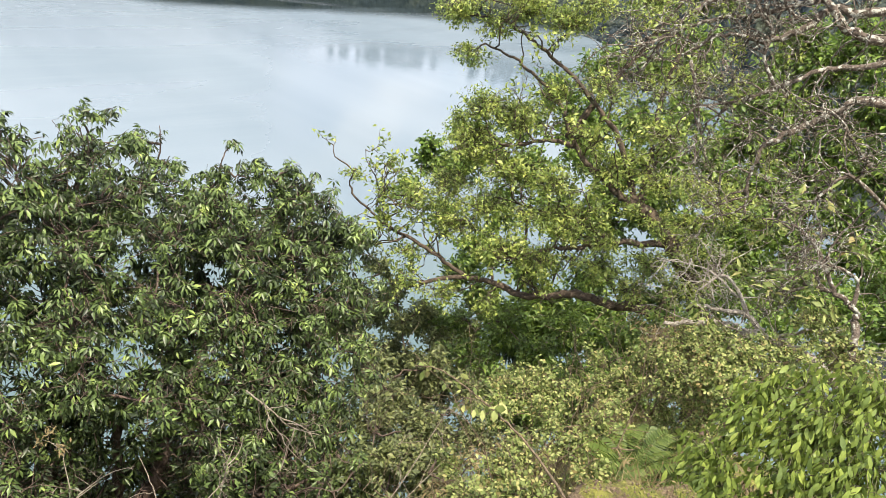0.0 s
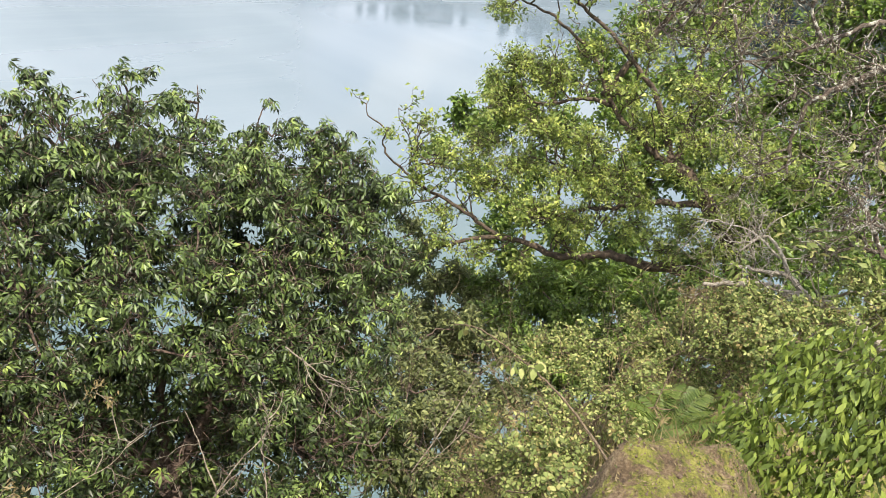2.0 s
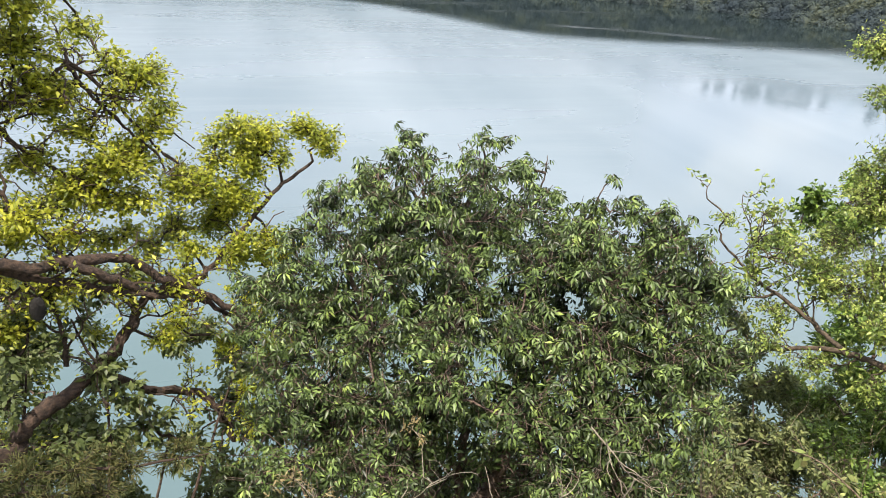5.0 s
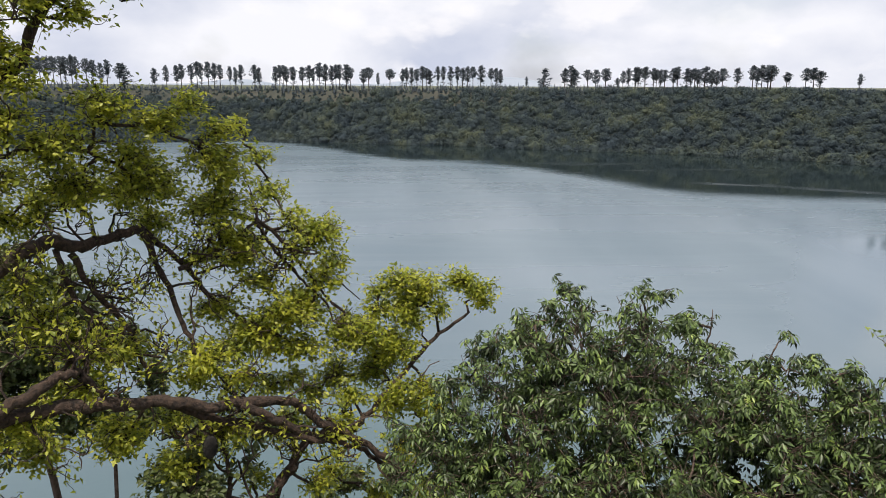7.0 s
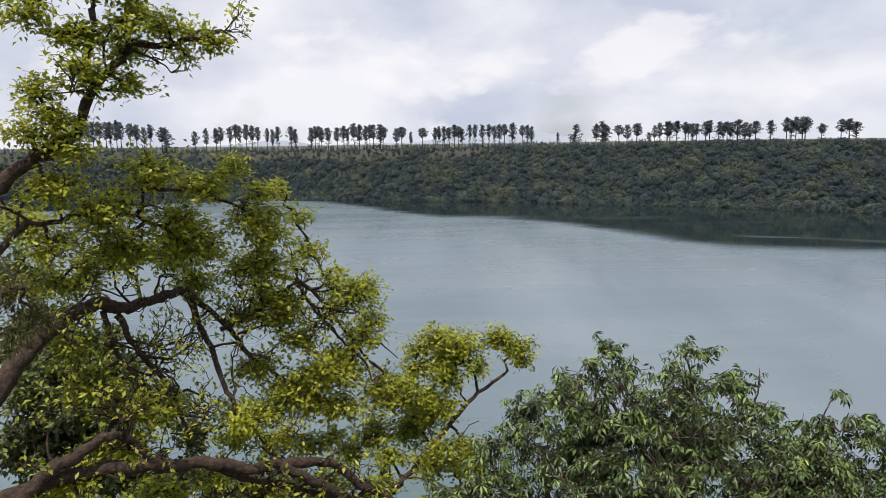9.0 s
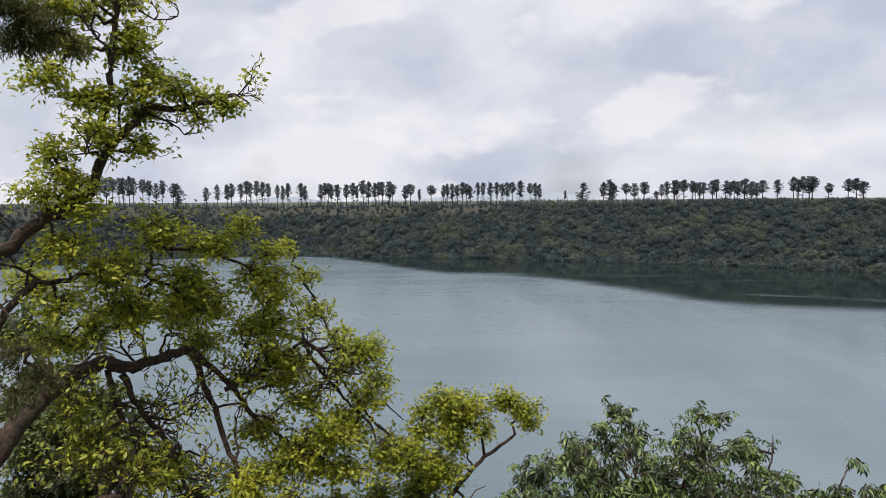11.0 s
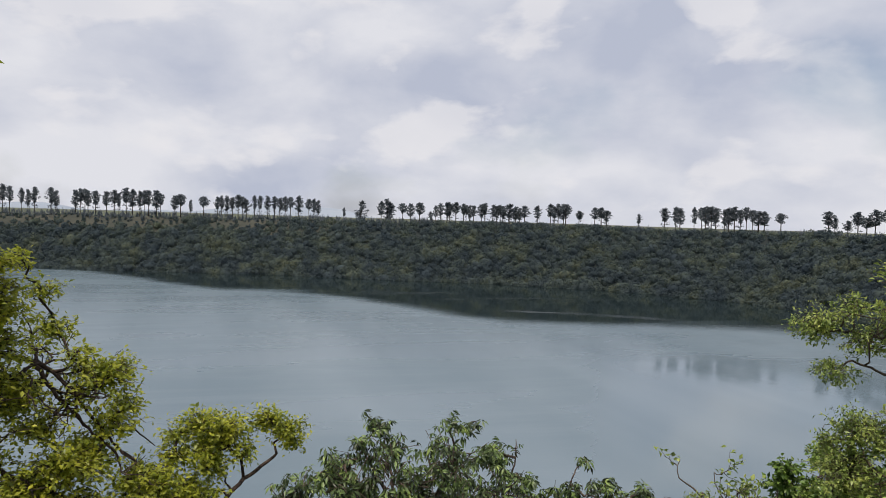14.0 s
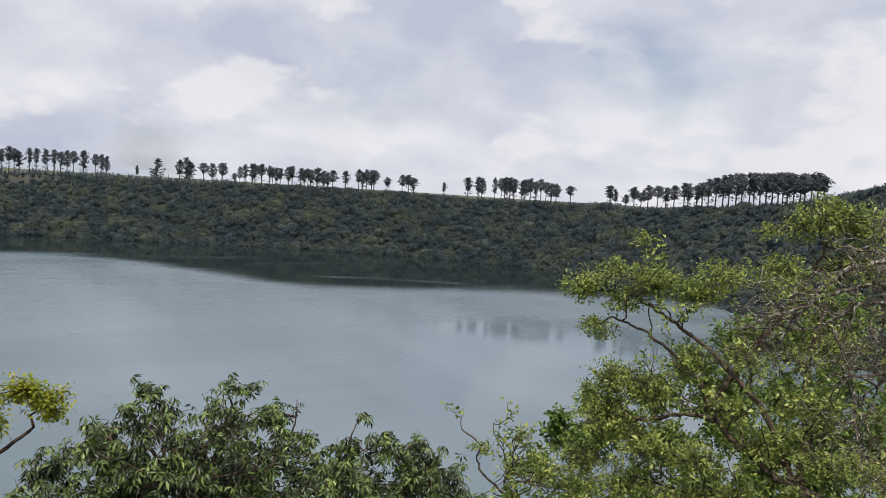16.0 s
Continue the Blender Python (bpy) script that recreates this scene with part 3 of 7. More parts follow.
class Plant:
    """A tree or bush that grows from limbs to clumps of leaves."""

    def __init__(self, name, base, label, category, bark, leaf, seed, group=""):
        self.rng = np.random.default_rng(seed)
        self.ob = thing(name, base, label, category, group)
        self.base, self.bark, self.leaf = np.array(base, float), bark, leaf
        self.skeleton = []
        self.boughs = []
        self.twigs, self.leaves = Pile(), Pile()
        self.spots = []

    def limb(self, points, r0, r1, name="limb", knobs=0.1, sides=8, wander=0.22):
        path = smooth_path(points, 6)
        if wander:
            path[1:-1] += self.rng.normal(0, wander * min(r0, 0.05), (len(path) - 2, 3))
        pile = Pile()
        pile.tube(path, r0, r1, sides, knobs, self.rng)
        part(name, pile.mesh(name, self.bark, self.base), self.ob)
        self.skeleton.append(path)
        return path

    def twig(self, a, b, r0, r1, sag=0.0, sides=4, crook=0.06):
        a, b = np.asarray(a), np.asarray(b)
        n = 5
        s = np.linspace(0, 1, n)[:, None]
        size = np.linalg.norm(b - a)
        path = a + (b - a) * s
        path[1:-1] += self.rng.normal(0, crook * size, (n - 2, 3))
        path[:, 2] += (sag * size * 4 * (s * (1 - s)))[:, 0]
        self.twigs.tube(path, r0, r1, sides)
        return path

    def nearest(self, p):
        pts = np.concatenate(self.skeleton + self.boughs)
        return pts[np.argmin(np.linalg.norm(pts - p, axis=1))]

    def twig_batch(self, roots, tips, r0, r1, sag, crook):
        """Many thin crooked twigs at once."""
        k, n = len(roots), 4
        s = np.linspace(0, 1, n)[None, :, None]
        size = np.linalg.norm(tips - roots, axis=1)[:, None, None]
        path = roots[:, None] + (tips - roots)[:, None] * s
        path[:, 1:-1] += self.rng.normal(0, 1, (k, n - 2, 3)) * crook * size
        path[:, :, 2] += (sag * size * 4 * s * (1 - s))[:, :, 0]
        self.tubes(path, r0, r1)

    def branchlets(self, path, count, length, r, levels=2, lift=0.0, bend=0.5, near=0.15, far=1.0, split=5, shrink=0.5, leaf=None):
        """Crooked side branches off a limb, each with branches of its own."""
        rng = self.rng
        path = np.asarray(path)
        starts = path[np.minimum((rng.uniform(near, far, count) * (len(path) - 1)).astype(int), len(path) - 2)]
        ahead = np.tile(unit(path[-1] - path[0]), (count, 1))
        size = np.full(count, length) * rng.uniform(0.5, 1.2, count)
        for level in range(levels):
            k, n = len(starts), 7
            way = unit(ahead * 0.7 + rng.normal(0, 0.62, (k, 3)) + np.array((0, 0, lift)))
            pts = [starts]
            for i in range(n - 1):
                way = unit(way + rng.normal(0, bend * 0.6, (k, 3)) + np.array((0, 0, lift * 0.15)))
                pts.append(pts[-1] + way * (size / (n - 1))[:, None])
            pts = np.stack(pts, 1)
            self.tubes(pts, r, r * 0.4)
            if leaf and level == levels - 1:
                each, size_, shapes = leaf
                who = np.repeat(np.arange(k), each)
                at = rng.integers(2, n, len(who))
                pos = pts[who, at] + rng.normal(0, 0.2 * size_ + 0.01, (len(who), 3))
                go = unit(unit(pts[who, -1] - pts[who, 0]) * 0.6 + rng.normal(0, 0.6, (len(who), 3)))
                nrm = rng.normal(0, 0.5, (len(who), 3)) + np.array((0, 0, 1.0))
                pick = rng.integers(0, len(shapes), len(who))
                siz = size_ * rng.uniform(0.6, 1.2, len(who))
                for i, shape in enumerate(shapes):
                    w = pick == i
                    self.spots.append((shape, pos[w], go[w], nrm[w], siz[w]))
            pick = rng.integers(0, k, k * split)
            starts = pts[pick, rng.integers(2, n, k * split)]
            ahead = unit(pts[pick, -1] - pts[pick, 0])
            size = np.repeat(0.0, k * split) + shrink * length * (0.75 ** level) * rng.uniform(0.4, 1.2, k * split)
            r = r * 0.55

    def tubes(self, path, r0, r1):
        k, n = path.shape[:2]
        s = np.linspace(0, 1, n)[None, :, None, None]
        tang = unit(np.gradient(path, axis=1))
        side = unit(np.cross(tang, np.array((0.31, 0.17, 0.94))))
        up = np.cross(side, tang)
        ang = np.array((0.0, 2.094, 4.189))
        ring = path[:, :, None] + (r0 + (r1 - r0) * s) * (np.cos(ang)[None, None, :, None] * side[:, :, None] + np.sin(ang)[None, None, :, None] * up[:, :, None])
        j = np.arange(3)
        m = (j + 1) % 3
        one = np.concatenate([np.concatenate([np.stack([i * 3 + j, i * 3 + m, i * 3 + 3 + m], 1), np.stack([i * 3 + j, i * 3 + 3 + m, i * 3 + 3 + j], 1)]) for i in range(n - 1)])
        self.twigs.add(ring.reshape(-1, 3), (one[None] + (np.arange(k) * n * 3)[:, None, None]).reshape(-1, 3))

    def fill(self, clumps, twigs, leaves, size, shapes, reach=0.3, droop=0.15, up=1.0, bough=0.016, flat=0.8, outward=0.6, twig_r=0.005, swell=1.0, face=0.0, spread=0.12, jitter=0.5, level=1.0):
        """Boughs from the skeleton to each clump, twigs through the clump and leaves along the outer part of each twig.
        clumps: azimuth, elevation, distance, radius."""
        rng = self.rng
        for az, el, d, rad in clumps:
            c = np.array(polar(az, el, d))
            rad = rad * swell
            start = self.nearest(c)
            joint = self.twig(start, c, bough, bough * 0.5, sag=-0.05, sides=5, crook=0.07)
            self.boughs.append(joint)
            count = max(3, int(twigs * (rad / 0.45) ** 2))
            v = unit(rng.normal(0, 1, (count, 3))) * (rng.random((count, 1)) ** 0.5) * rad * rng.uniform(0.7, 1.15, (count, 1))
            v[:, 2] *= flat
            tips = c + v
            roots = joint[-1 - rng.integers(0, 2, count)] + v * 0.25
            self.twig_batch(roots, tips, twig_r, twig_r * 0.4, 0.06, 0.16)
            if not leaves:
                continue
            k = np.repeat(np.arange(count), leaves)
            s = 1 - reach * rng.random(len(k)) ** 1.3
            pos = roots[k] + (tips[k] - roots[k]) * s[:, None] + rng.normal(0, spread * size + 0.015, (len(k), 3))
            way = unit(unit(tips[k] - roots[k]) * outward + rng.normal(0, 0.6, (len(k), 3)))
            way[:, 2] = way[:, 2] * level - droop
            nrm = rng.normal(0, jitter, (len(k), 3)) + np.array((0, 0, up)) + face * unit(tips[k] - c)
            siz = size * rng.uniform(0.6, 1.2, len(k))
            pick = rng.integers(0, len(shapes), len(k))
            for i, shape in enumerate(shapes):
                w = pick == i
                self.spots.append((shape, pos[w], way[w], nrm[w], siz[w]))

    def finish(self, singles=0, leaf_name="leaf", crown_label=""):
        """Joins twigs and leaves; the leaves that stand nearest to the look-out stay pieces of their own."""
        if self.twigs.n:
            part("branchwork", self.twigs.mesh("branchwork", self.bark, self.base), self.ob, kind="stuff")
        if not self.spots:
            return
        near = np.sort(np.concatenate([np.linalg.norm(s[1], axis=1) for s in self.spots]))
        limit = near[singles] if singles and singles < len(near) else 0.0
        meshes = {}
        for shape, pos, way, nrm, siz in self.spots:
            own = np.linalg.norm(pos, axis=1) < limit
            for i in np.nonzero(own)[0]:
                if id(shape) not in meshes:
                    meshes[id(shape)] = mesh_of(leaf_name, shape[0].tolist(), shape[1].tolist(), self.leaf)
                y = Vector(way[i]).normalized()
                x = y.cross(Vector(nrm[i])).normalized()
                ob = part(leaf_name, meshes[id(shape)], self.ob)
                ob.matrix_local = Matrix.LocRotScale(Vector(pos[i] - self.base), Matrix((x, y, x.cross(y))).transposed().to_quaternion(), (siz[i],) * 3)
            if (~own).any():
                self.leaves.stamp(shape[0], shape[1], pos[~own], way[~own], nrm[~own], siz[~own])
        if self.leaves.n:
            part("crown", self.leaves.mesh("crown", self.leaf, self.base), self.ob, crown_label, kind="stuff")


def line(*rows):
    return [polar(*r) for r in rows]


# ---------------------------------------------------------------- the far bank and its rim
PUFF = np.array([(-0.5, 0, 0), (0.5, 0.1, 0.15), (0.35, 0.9, 0), (-0.4, 1.0, 0.2)]), np.array([(0, 1, 2), (0, 2, 3)])


def lumpy_ball(rows, cols):
    v = [(0, 0, 1.0)]
    for i in range(1, rows):
        e = math.pi / 2 - math.pi * 0.72 * i / (rows - 1)
        v += [(math.cos(e) * math.cos(a), math.cos(e) * math.sin(a), math.sin(e)) for a in (2 * math.pi * (k + 0.5 * i) / cols for k in range(cols))]
    f = [(0, 1 + k, 1 + (k + 1) % cols) for k in range(cols)]
    for i in range(rows - 2):
        for k in range(cols):
            a, b = 1 + i * cols + k, 1 + i * cols + (k + 1) % cols
            f += [(a, a + cols, b), (b, a + cols, b + cols)]
    return np.array(v), np.array(f)


def build_far_woods():
    """Crowns crowded over the far bank down to the water, each of them rough with sprays of leaves."""
    rng = np.random.default_rng(11)
    az = np.linspace(-42, 74, 600)
    q = np.linspace(-1.0, 51, 52)
    d = np.arange(150, 700, 1.0)
    rows = []
    for a in np.radians(az):
        qa = bank_distance(d * math.sin(a), d * math.cos(a))
        first = int(np.argmax(np.minimum.accumulate(qa[::-1])[::-1] > -6))
        dist = np.interp(q, np.maximum.accumulate(qa[first:]), d[first:])
        rows.append(np.stack([dist * math.sin(a), dist * math.cos(a)], 1))
    grid = np.array(rows)
    ground = height(grid[:, :, 0], grid[:, :, 1])
    n, m = ground.shape
    ball_v, ball_f = lumpy_ball(5, 8)
    pile = Pile()
    spots = []

    def crown(i, j, rad):
        c = np.array((grid[i, j, 0], grid[i, j, 1], max(ground[i, j], WATER_Z) + rad * rng.uniform(-0.45, 0.05)))
        lump = ball_v * (0.72 + 0.36 * rng.random((len(ball_v), 1))) * rad * np.array((1, 1, rng.uniform(0.6, 1.0)))
        pile.add(lump + c, ball_f)
        v = unit(rng.normal(0, 0.8, (int(20 * rad) + 4, 3)) + np.array((-0.001 * c[0], -0.6, 0.6)))
        spots.append(np.concatenate([c + v * rad * np.array((1, 1, 0.85)) * rng.uniform(0.8, 1.14, (len(v), 1)), v], 1))

    # an even cover of scrub first, then taller crowns among it
    for i in range(0, n, 2):
        for j in range(0, m - 6, 3):
            ii, jj = min(n - 1, i + int(rng.integers(3))), min(m - 1, j + int(rng.integers(3)))
            high = jj / m
            if az[ii] < 4 and high > 0.66 + 0.02 * max(0.0, az[ii]) + rng.normal(0, 0.05):
                crown(ii, jj, rng.uniform(0.5, 1.2))
            else:
                crown(ii, jj, (2.6 + 2.6 * rng.random() ** 2) * (1.0 - 0.3 * high))
    for k in range(1500):
        i, j = int(rng.integers(n)), int(rng.integers(0, 32))
        if k % 4 == 0:
            j = int(rng.integers(0, 3))
        crown(i, j, 2.4 + 3.4 * rng.random() ** 2.0 * (1.0 - 0.4 * j / m))
    # a tall dark stand that fills a gully, up to the rim
    for a0 in (-1.8, 43.5, 44.6, 60.5):
        for k in range(26):
            i = int(np.argmin(np.abs(az - a0 - rng.normal(0, 0.5))))
            crown(i, int(rng.integers(22, 46)), rng.uniform(2.4, 4.2))
    spots = np.concatenate(spots)
    face = spots[:, 3:] + rng.normal(0, 0.35, (len(spots), 3))
    flat = np.cross(face, rng.normal(0, 1, (len(spots), 3))) + 0.35 * unit(face)
    pile.stamp(PUFF[0], PUFF[1], spots[:, :3], flat, face, rng.uniform(0.4, 1.15, len(spots)))
    tagged(new("far_woods", pile.mesh("far_woods", M_HAZED_WOOD)), "dense dark green woods and scrub covering the far crater bank", "woods", kind="stuff")


PINE_TALL, PINE_WIDE = 18.0, 4.6


def pine_meshes(seed, bare, top_heavy, ragged):
    """A plantation pine: a straight pole with tiers of upswept branches, each ending in flat pads of needles."""
    rng = np.random.default_rng(seed)
    pole, crown = Pile(), Pile()
    lean = rng.normal(0, 0.012, 2) * PINE_TALL
    top = np.array((lean[0], lean[1], PINE_TALL))
    pole.tube([np.zeros(3) - (0, 0, 1.5), top * 0.33, top * 0.66, top * 0.97], 0.26, 0.06, 6)
    place, along, normal, size = [], [], [], []
    tiers = 30
    for k in range(tiers):
        u = (k + rng.random()) / tiers
        s = bare + (0.96 - bare) * u
        wide = 0.5 * PINE_WIDE * (0.35 + 0.65 * math.sin(math.pi * min(1.0, u * (1.12 - top_heavy) + top_heavy * u * u + 0.06)) ** 0.8) * rng.uniform(1.0 - ragged, 1.08)
        a = k * 2.4 + rng.normal(0, 0.5)
        end = top * s + np.array((math.cos(a) * wide, math.sin(a) * wide, 0.6 * wide))
        pole.tube([top * (s - 0.02), end], 0.06, 0.025, 3)
        for pad, share in ((1.0, 14), (0.6, 12), (0.25, 8)):
            c = top * s * (1 - pad) + end * pad
            v = unit(rng.normal(0, 1, (share, 3))) * rng.random((share, 1)) ** 0.4 * np.array((0.62, 0.62, 0.75)) * rng.uniform(0.7, 1.15)
            place.append(c + v)
            along.append(rng.normal(0, 1, (share, 3)))
            normal.append(rng.normal(0, 1, (share, 3)) + np.array((0, 0, 0.6)))
            size.append(rng.uniform(0.25, 0.62, share))
    if ragged > 0.5:
        for k in range(5):
            s = bare * rng.uniform(0.45, 0.95)
            a = rng.uniform(0, 6.28)
            end = top * s + np.array((math.cos(a), math.sin(a), 0.2)) * rng.uniform(0.7, 1.5)
            pole.tube([top * s, end], 0.05, 0.02, 3)
            v = rng.normal(0, 0.3, (10, 3))
            place.append(end + v), along.append(rng.normal(0, 1, (10, 3))), normal.append(rng.normal(0, 1, (10, 3))), size.append(rng.uniform(0.25, 0.5, 10))
    crown.stamp(PUFF[0], PUFF[1], np.concatenate(place), np.concatenate(along), np.concatenate(normal), np.concatenate(size))
    return pole.mesh("trunk", M_FAR_BARK), crown.mesh("crown", M_HAZED_PINE)


def rim_place(az, back):
    """Where the ground levels off above the far bank, that many metres behind its edge."""
    d = np.arange(150, 700, 1.0)
    a = radians(az)
    q = bank_distance(d * math.sin(a), d * math.cos(a))
    i = int(np.argmax((q > 43) & (d > 200)))
    x, y = (d[i] + back) * math.sin(a), (d[i] + back) * math.cos(a)
    return Vector((x, y, float(height(x, y))))


# pines along the rim: azimuth, elevation of the top, width of the crown in metres
PINES_FAR_GROVE = [(-26.4, 1.8, 6.2), (-26.1, 1.7, 5.4), (-25.7, 1.8, 5.8), (-25.3, 1.8, 5.8), (-24.9, 1.8, 5.4), (-24.5, 1.8, 5.8), (-24.2, 1.8, 5.8), (-23.8, 1.9, 5.8), (-23.5, 1.8, 5.4), (-22.9, 1.7, 5), (-22.5, 1.6, 5.4), (-22, 1.4, 4.6)]
PINES_WEST = [(-21.6, 1.6, 4.6), (-20.8, 1.4, 5.4), (-20.5, 1.4, 6.9), (-18.5, 1.1, 4.2), (-17.7, 1.3, 3.5), (-17, 1.3, 4.6), (-16.7, 1.4, 4.6), (-16, 1.4, 4.2), (-15.6, 1.6, 4.2), (-15.3, 1.5, 3.9), (-14.8, 1.6, 4.6), (-14.4, 1.5, 4.6), (-14, 1.4, 4.2), (-13.3, 1.3, 3.1), (-12.9, 1.2, 3.1), (-12.5, 1.4, 4.6), (-11.5, 1.4, 5.4), (-11.2, 1.2, 3.9), (-10, 1.3, 5), (-9.7, 1.4, 4.2), (-9.4, 1.4, 4.6), (-9.2, 1.3, 3.9), (-8.7, 1.3, 5), (-8, 1.3, 4.6), (-7.5, 1.4, 4.6), (-7.2, 1.2, 3.1), (-6.7, 1.6, 5.4), (-6.3, 1.5, 5.4), (-5.8, 1.4, 5), (-5.5, 1.5, 3.1), (-5.2, 1.5, 5), (-4.7, 1.5, 6.2), (-4.4, 1.3, 4.6)]
PINES_MID = [(-3.4, 1.2, 4.6), (-3, 1.3, 5.4), (-2.3, 0.9, 2.3), (-1.4, 1.2, 5), (-0.4, 1.2, 3.9), (-0.1, 1.3, 3.1), (0.3, 1.3, 4.2), (0.7, 1.2, 3.9), (1.1, 1.4, 4.2), (1.4, 1.3, 3.9), (1.7, 1.1, 4.6), (2.3, 1.4, 3.5), (2.7, 1.4, 3.5), (3.3, 1.4, 3.9), (3.8, 1.4, 3.9), (4.2, 1.3, 3.9), (4.6, 1.4, 3.9), (5, 1.4, 3.9), (5.6, 1.5, 5), (6.4, 1.3, 3.5), (6.8, 1.3, 3.9), (7.1, 1.2, 3.5), (9.1, 0.7, 1.9), (10.4, 1.3, 6.2), (12, 1.3, 4.6), (12.5, 1.5, 6.9), (12.7, 1.2, 5.4), (13.7, 1.2, 4.6), (14.3, 1.2, 4.6), (15, 1.3, 6.2), (15.9, 0.6, 3.1), (16.3, 1.1, 3.1), (16.7, 1.3, 3.9)]
PINES_EAST = [(17.2, 1.4, 5.8), (17.4, 1.3, 3.9), (17.9, 1.4, 5.4), (18.5, 1.3, 4.2), (18.7, 1.2, 3.5), (19, 1.2, 3.5), (19.3, 1.2, 3.9), (19.9, 1.3, 5), (20.2, 1.4, 5), (20.8, 1.3, 4.2), (21.1, 1.2, 3.5), (21.4, 1.3, 4.2), (21.6, 1.2, 3.9), (22.1, 1.4, 6.5), (22.6, 1.2, 4.6), (22.9, 1.1, 3.5), (23.3, 1.3, 5.4), (24.3, 1.3, 4.6), (25.3, 1.5, 4.6), (25.6, 1.3, 4.6), (25.9, 1.5, 4.6), (26.3, 1.5, 5.4), (26.5, 1.5, 5.4), (27.5, 1, 4.2), (28.7, 1.3, 4.2), (29.2, 1.3, 5.4), (29.6, 1.1, 5), (32, 0.9, 2.7), (33.9, 1.4, 5)]
PINES_GROVE = [(34.7, 1.5, 4.6), (35, 1.4, 4.6), (36, 1.5, 3.1), (36.5, 1.5, 3.9), (36.8, 1.6, 4.6), (37.2, 1.6, 5.4), (37.5, 1.5, 4.6), (38.1, 1.4, 3.9), (38.4, 1.5, 5), (38.8, 1.6, 5.4), (39.2, 1.4, 3.5), (39.6, 1.6, 3.9), (40, 1.4, 3.9), (40.4, 1.3, 6.2), (40.8, 1.3, 4.6), (41.9, 1.2, 4.6), (44.9, 1.4, 5.4), (45.3, 1, 3.1), (46.1, 0.8, 3.9), (46.7, 1.4, 4.6), (47.2, 1, 4.6), (47.7, 1.6, 5), (48.4, 1.6, 5), (49, 1.5, 5)]
PINES_GROVE += [(49.6, 1.7, 5), (50.3, 1.9, 4.6), (50.6, 1.9, 4.6), (51.2, 1.8, 5), (51.6, 2, 5), (52, 2.3, 5.4), (52.5, 2.4, 5.4), (53, 2.6, 5.4), (53.4, 2.7, 5), (53.9, 2.8, 5.4), (54.3, 2.8, 5.4), (54.8, 2.9, 5.4), (55.1, 2.9, 5), (55.5, 2.9, 5), (55.9, 2.9, 5.4), (56.3, 2.9, 5.4), (56.7, 3, 5), (57, 3, 5.4), (57.3, 3, 5.4), (57.7, 2.9, 5), (58.1, 2.9, 5), (58.4, 3, 5), (58.8, 3, 5), (59.2, 3.1, 5.4), (59.6, 2.8, 5)]


def build_rim_pines():
    kinds = [(0.42, 0.0, 0.5), (0.5, 0.3, 0.55), (0.40, 0.2, 0.6), (0.36, 0.0, 0.45), (0.12, -0.25, 0.3), (0.42, 0.1, 0.7), (0.52, 0.35, 0.5), (0.44, 0.15, 0.7), (0.34, 0.3, 0.6)]
    first = []
    for k, (bare, top_heavy, ragged) in enumerate(kinds):
        ob = thing("pine_tree", (0, 0, 0), "slim dark plantation pine with a bare pole on the crater rim", "tree", "pines on the rim")
        trunk, crown = pine_meshes(40 + k, bare, top_heavy, ragged)
        part("trunk", trunk, ob)
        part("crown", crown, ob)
        first.append(ob)
    rng = random.Random(8)
    last = {}
    for az, el, wide in PINES_FAR_GROVE + PINES_WEST + PINES_MID + PINES_EAST + PINES_GROVE:
        hazy = az < -21.8
        foot = rim_place(az, rng.uniform(60, 110) if hazy else rng.uniform(2, 10) if az < 46 else rng.uniform(1, 22))
        reach = math.hypot(foot.x, foot.y)
        tall = max(4.0, reach * math.tan(radians(el)) - foot.z)
        if wide > 6.5 or 10.3 < az < 10.5:
            kind = 4
        elif tall < 12:
            kind = 5
        else:
            kind = rng.choice((0, 1, 2, 3, 6, 7, 8))
        w = 1.55 * wide / PINE_WIDE
        m = Matrix.Translation(foot) @ pose(0, 0, 0, 0, 0, rng.uniform(0, 360)) @ Matrix.Diagonal((w, w, tall / PINE_TALL, 1))
        if kind in last:
            copy_thing(first[kind], last[kind])
        last[kind] = m
    for kind, m in last.items():
        first[kind].matrix_basis = m


def build_rim_scrub():
    """Saplings, tall grass and low bushes along the rim."""
    rng = np.random.default_rng(21)
    pile = Pile()
    blade = np.array([(-0.5, 0, 0), (0.5, 0, 0), (0.12, 1, 0)]), np.array([(0, 1, 2)])
    place, along, normal, size = [], [], [], []
    for k in range(2600):
        az = rng.uniform(-34, 63)
        p = np.array(rim_place(az, rng.uniform(-4, 10)))
        tall = rng.uniform(1.4, 4.8) * (1.2 if az < 16 else 0.8)
        n = 7
        place.append(p + np.stack([rng.normal(0, 0.35, n), rng.normal(0, 0.35, n), rng.uniform(-0.4, 0.5 * tall, n)], 1))
        along.append(np.stack([rng.normal(0, 0.25, n), rng.normal(0, 0.25, n), np.ones(n)], 1))
        normal.append(rng.normal(0, 1, (n, 3)))
        size.append(np.full(n, tall * 0.62) * rng.uniform(0.6, 1.1, n))
    narrow = blade[0] * np.array((0.24, 1, 1))
    pile.stamp(narrow, blade[1], np.concatenate(place), np.concatenate(along), np.concatenate(normal), np.concatenate(size))
    tagged(new("rim_scrub", pile.mesh("rim_scrub", M_HAZED_PINE)), "saplings and tall grass in a fringe along the crater rim", "scrub", kind="stuff")


build_far_woods()
build_rim_pines()
build_rim_scrub()

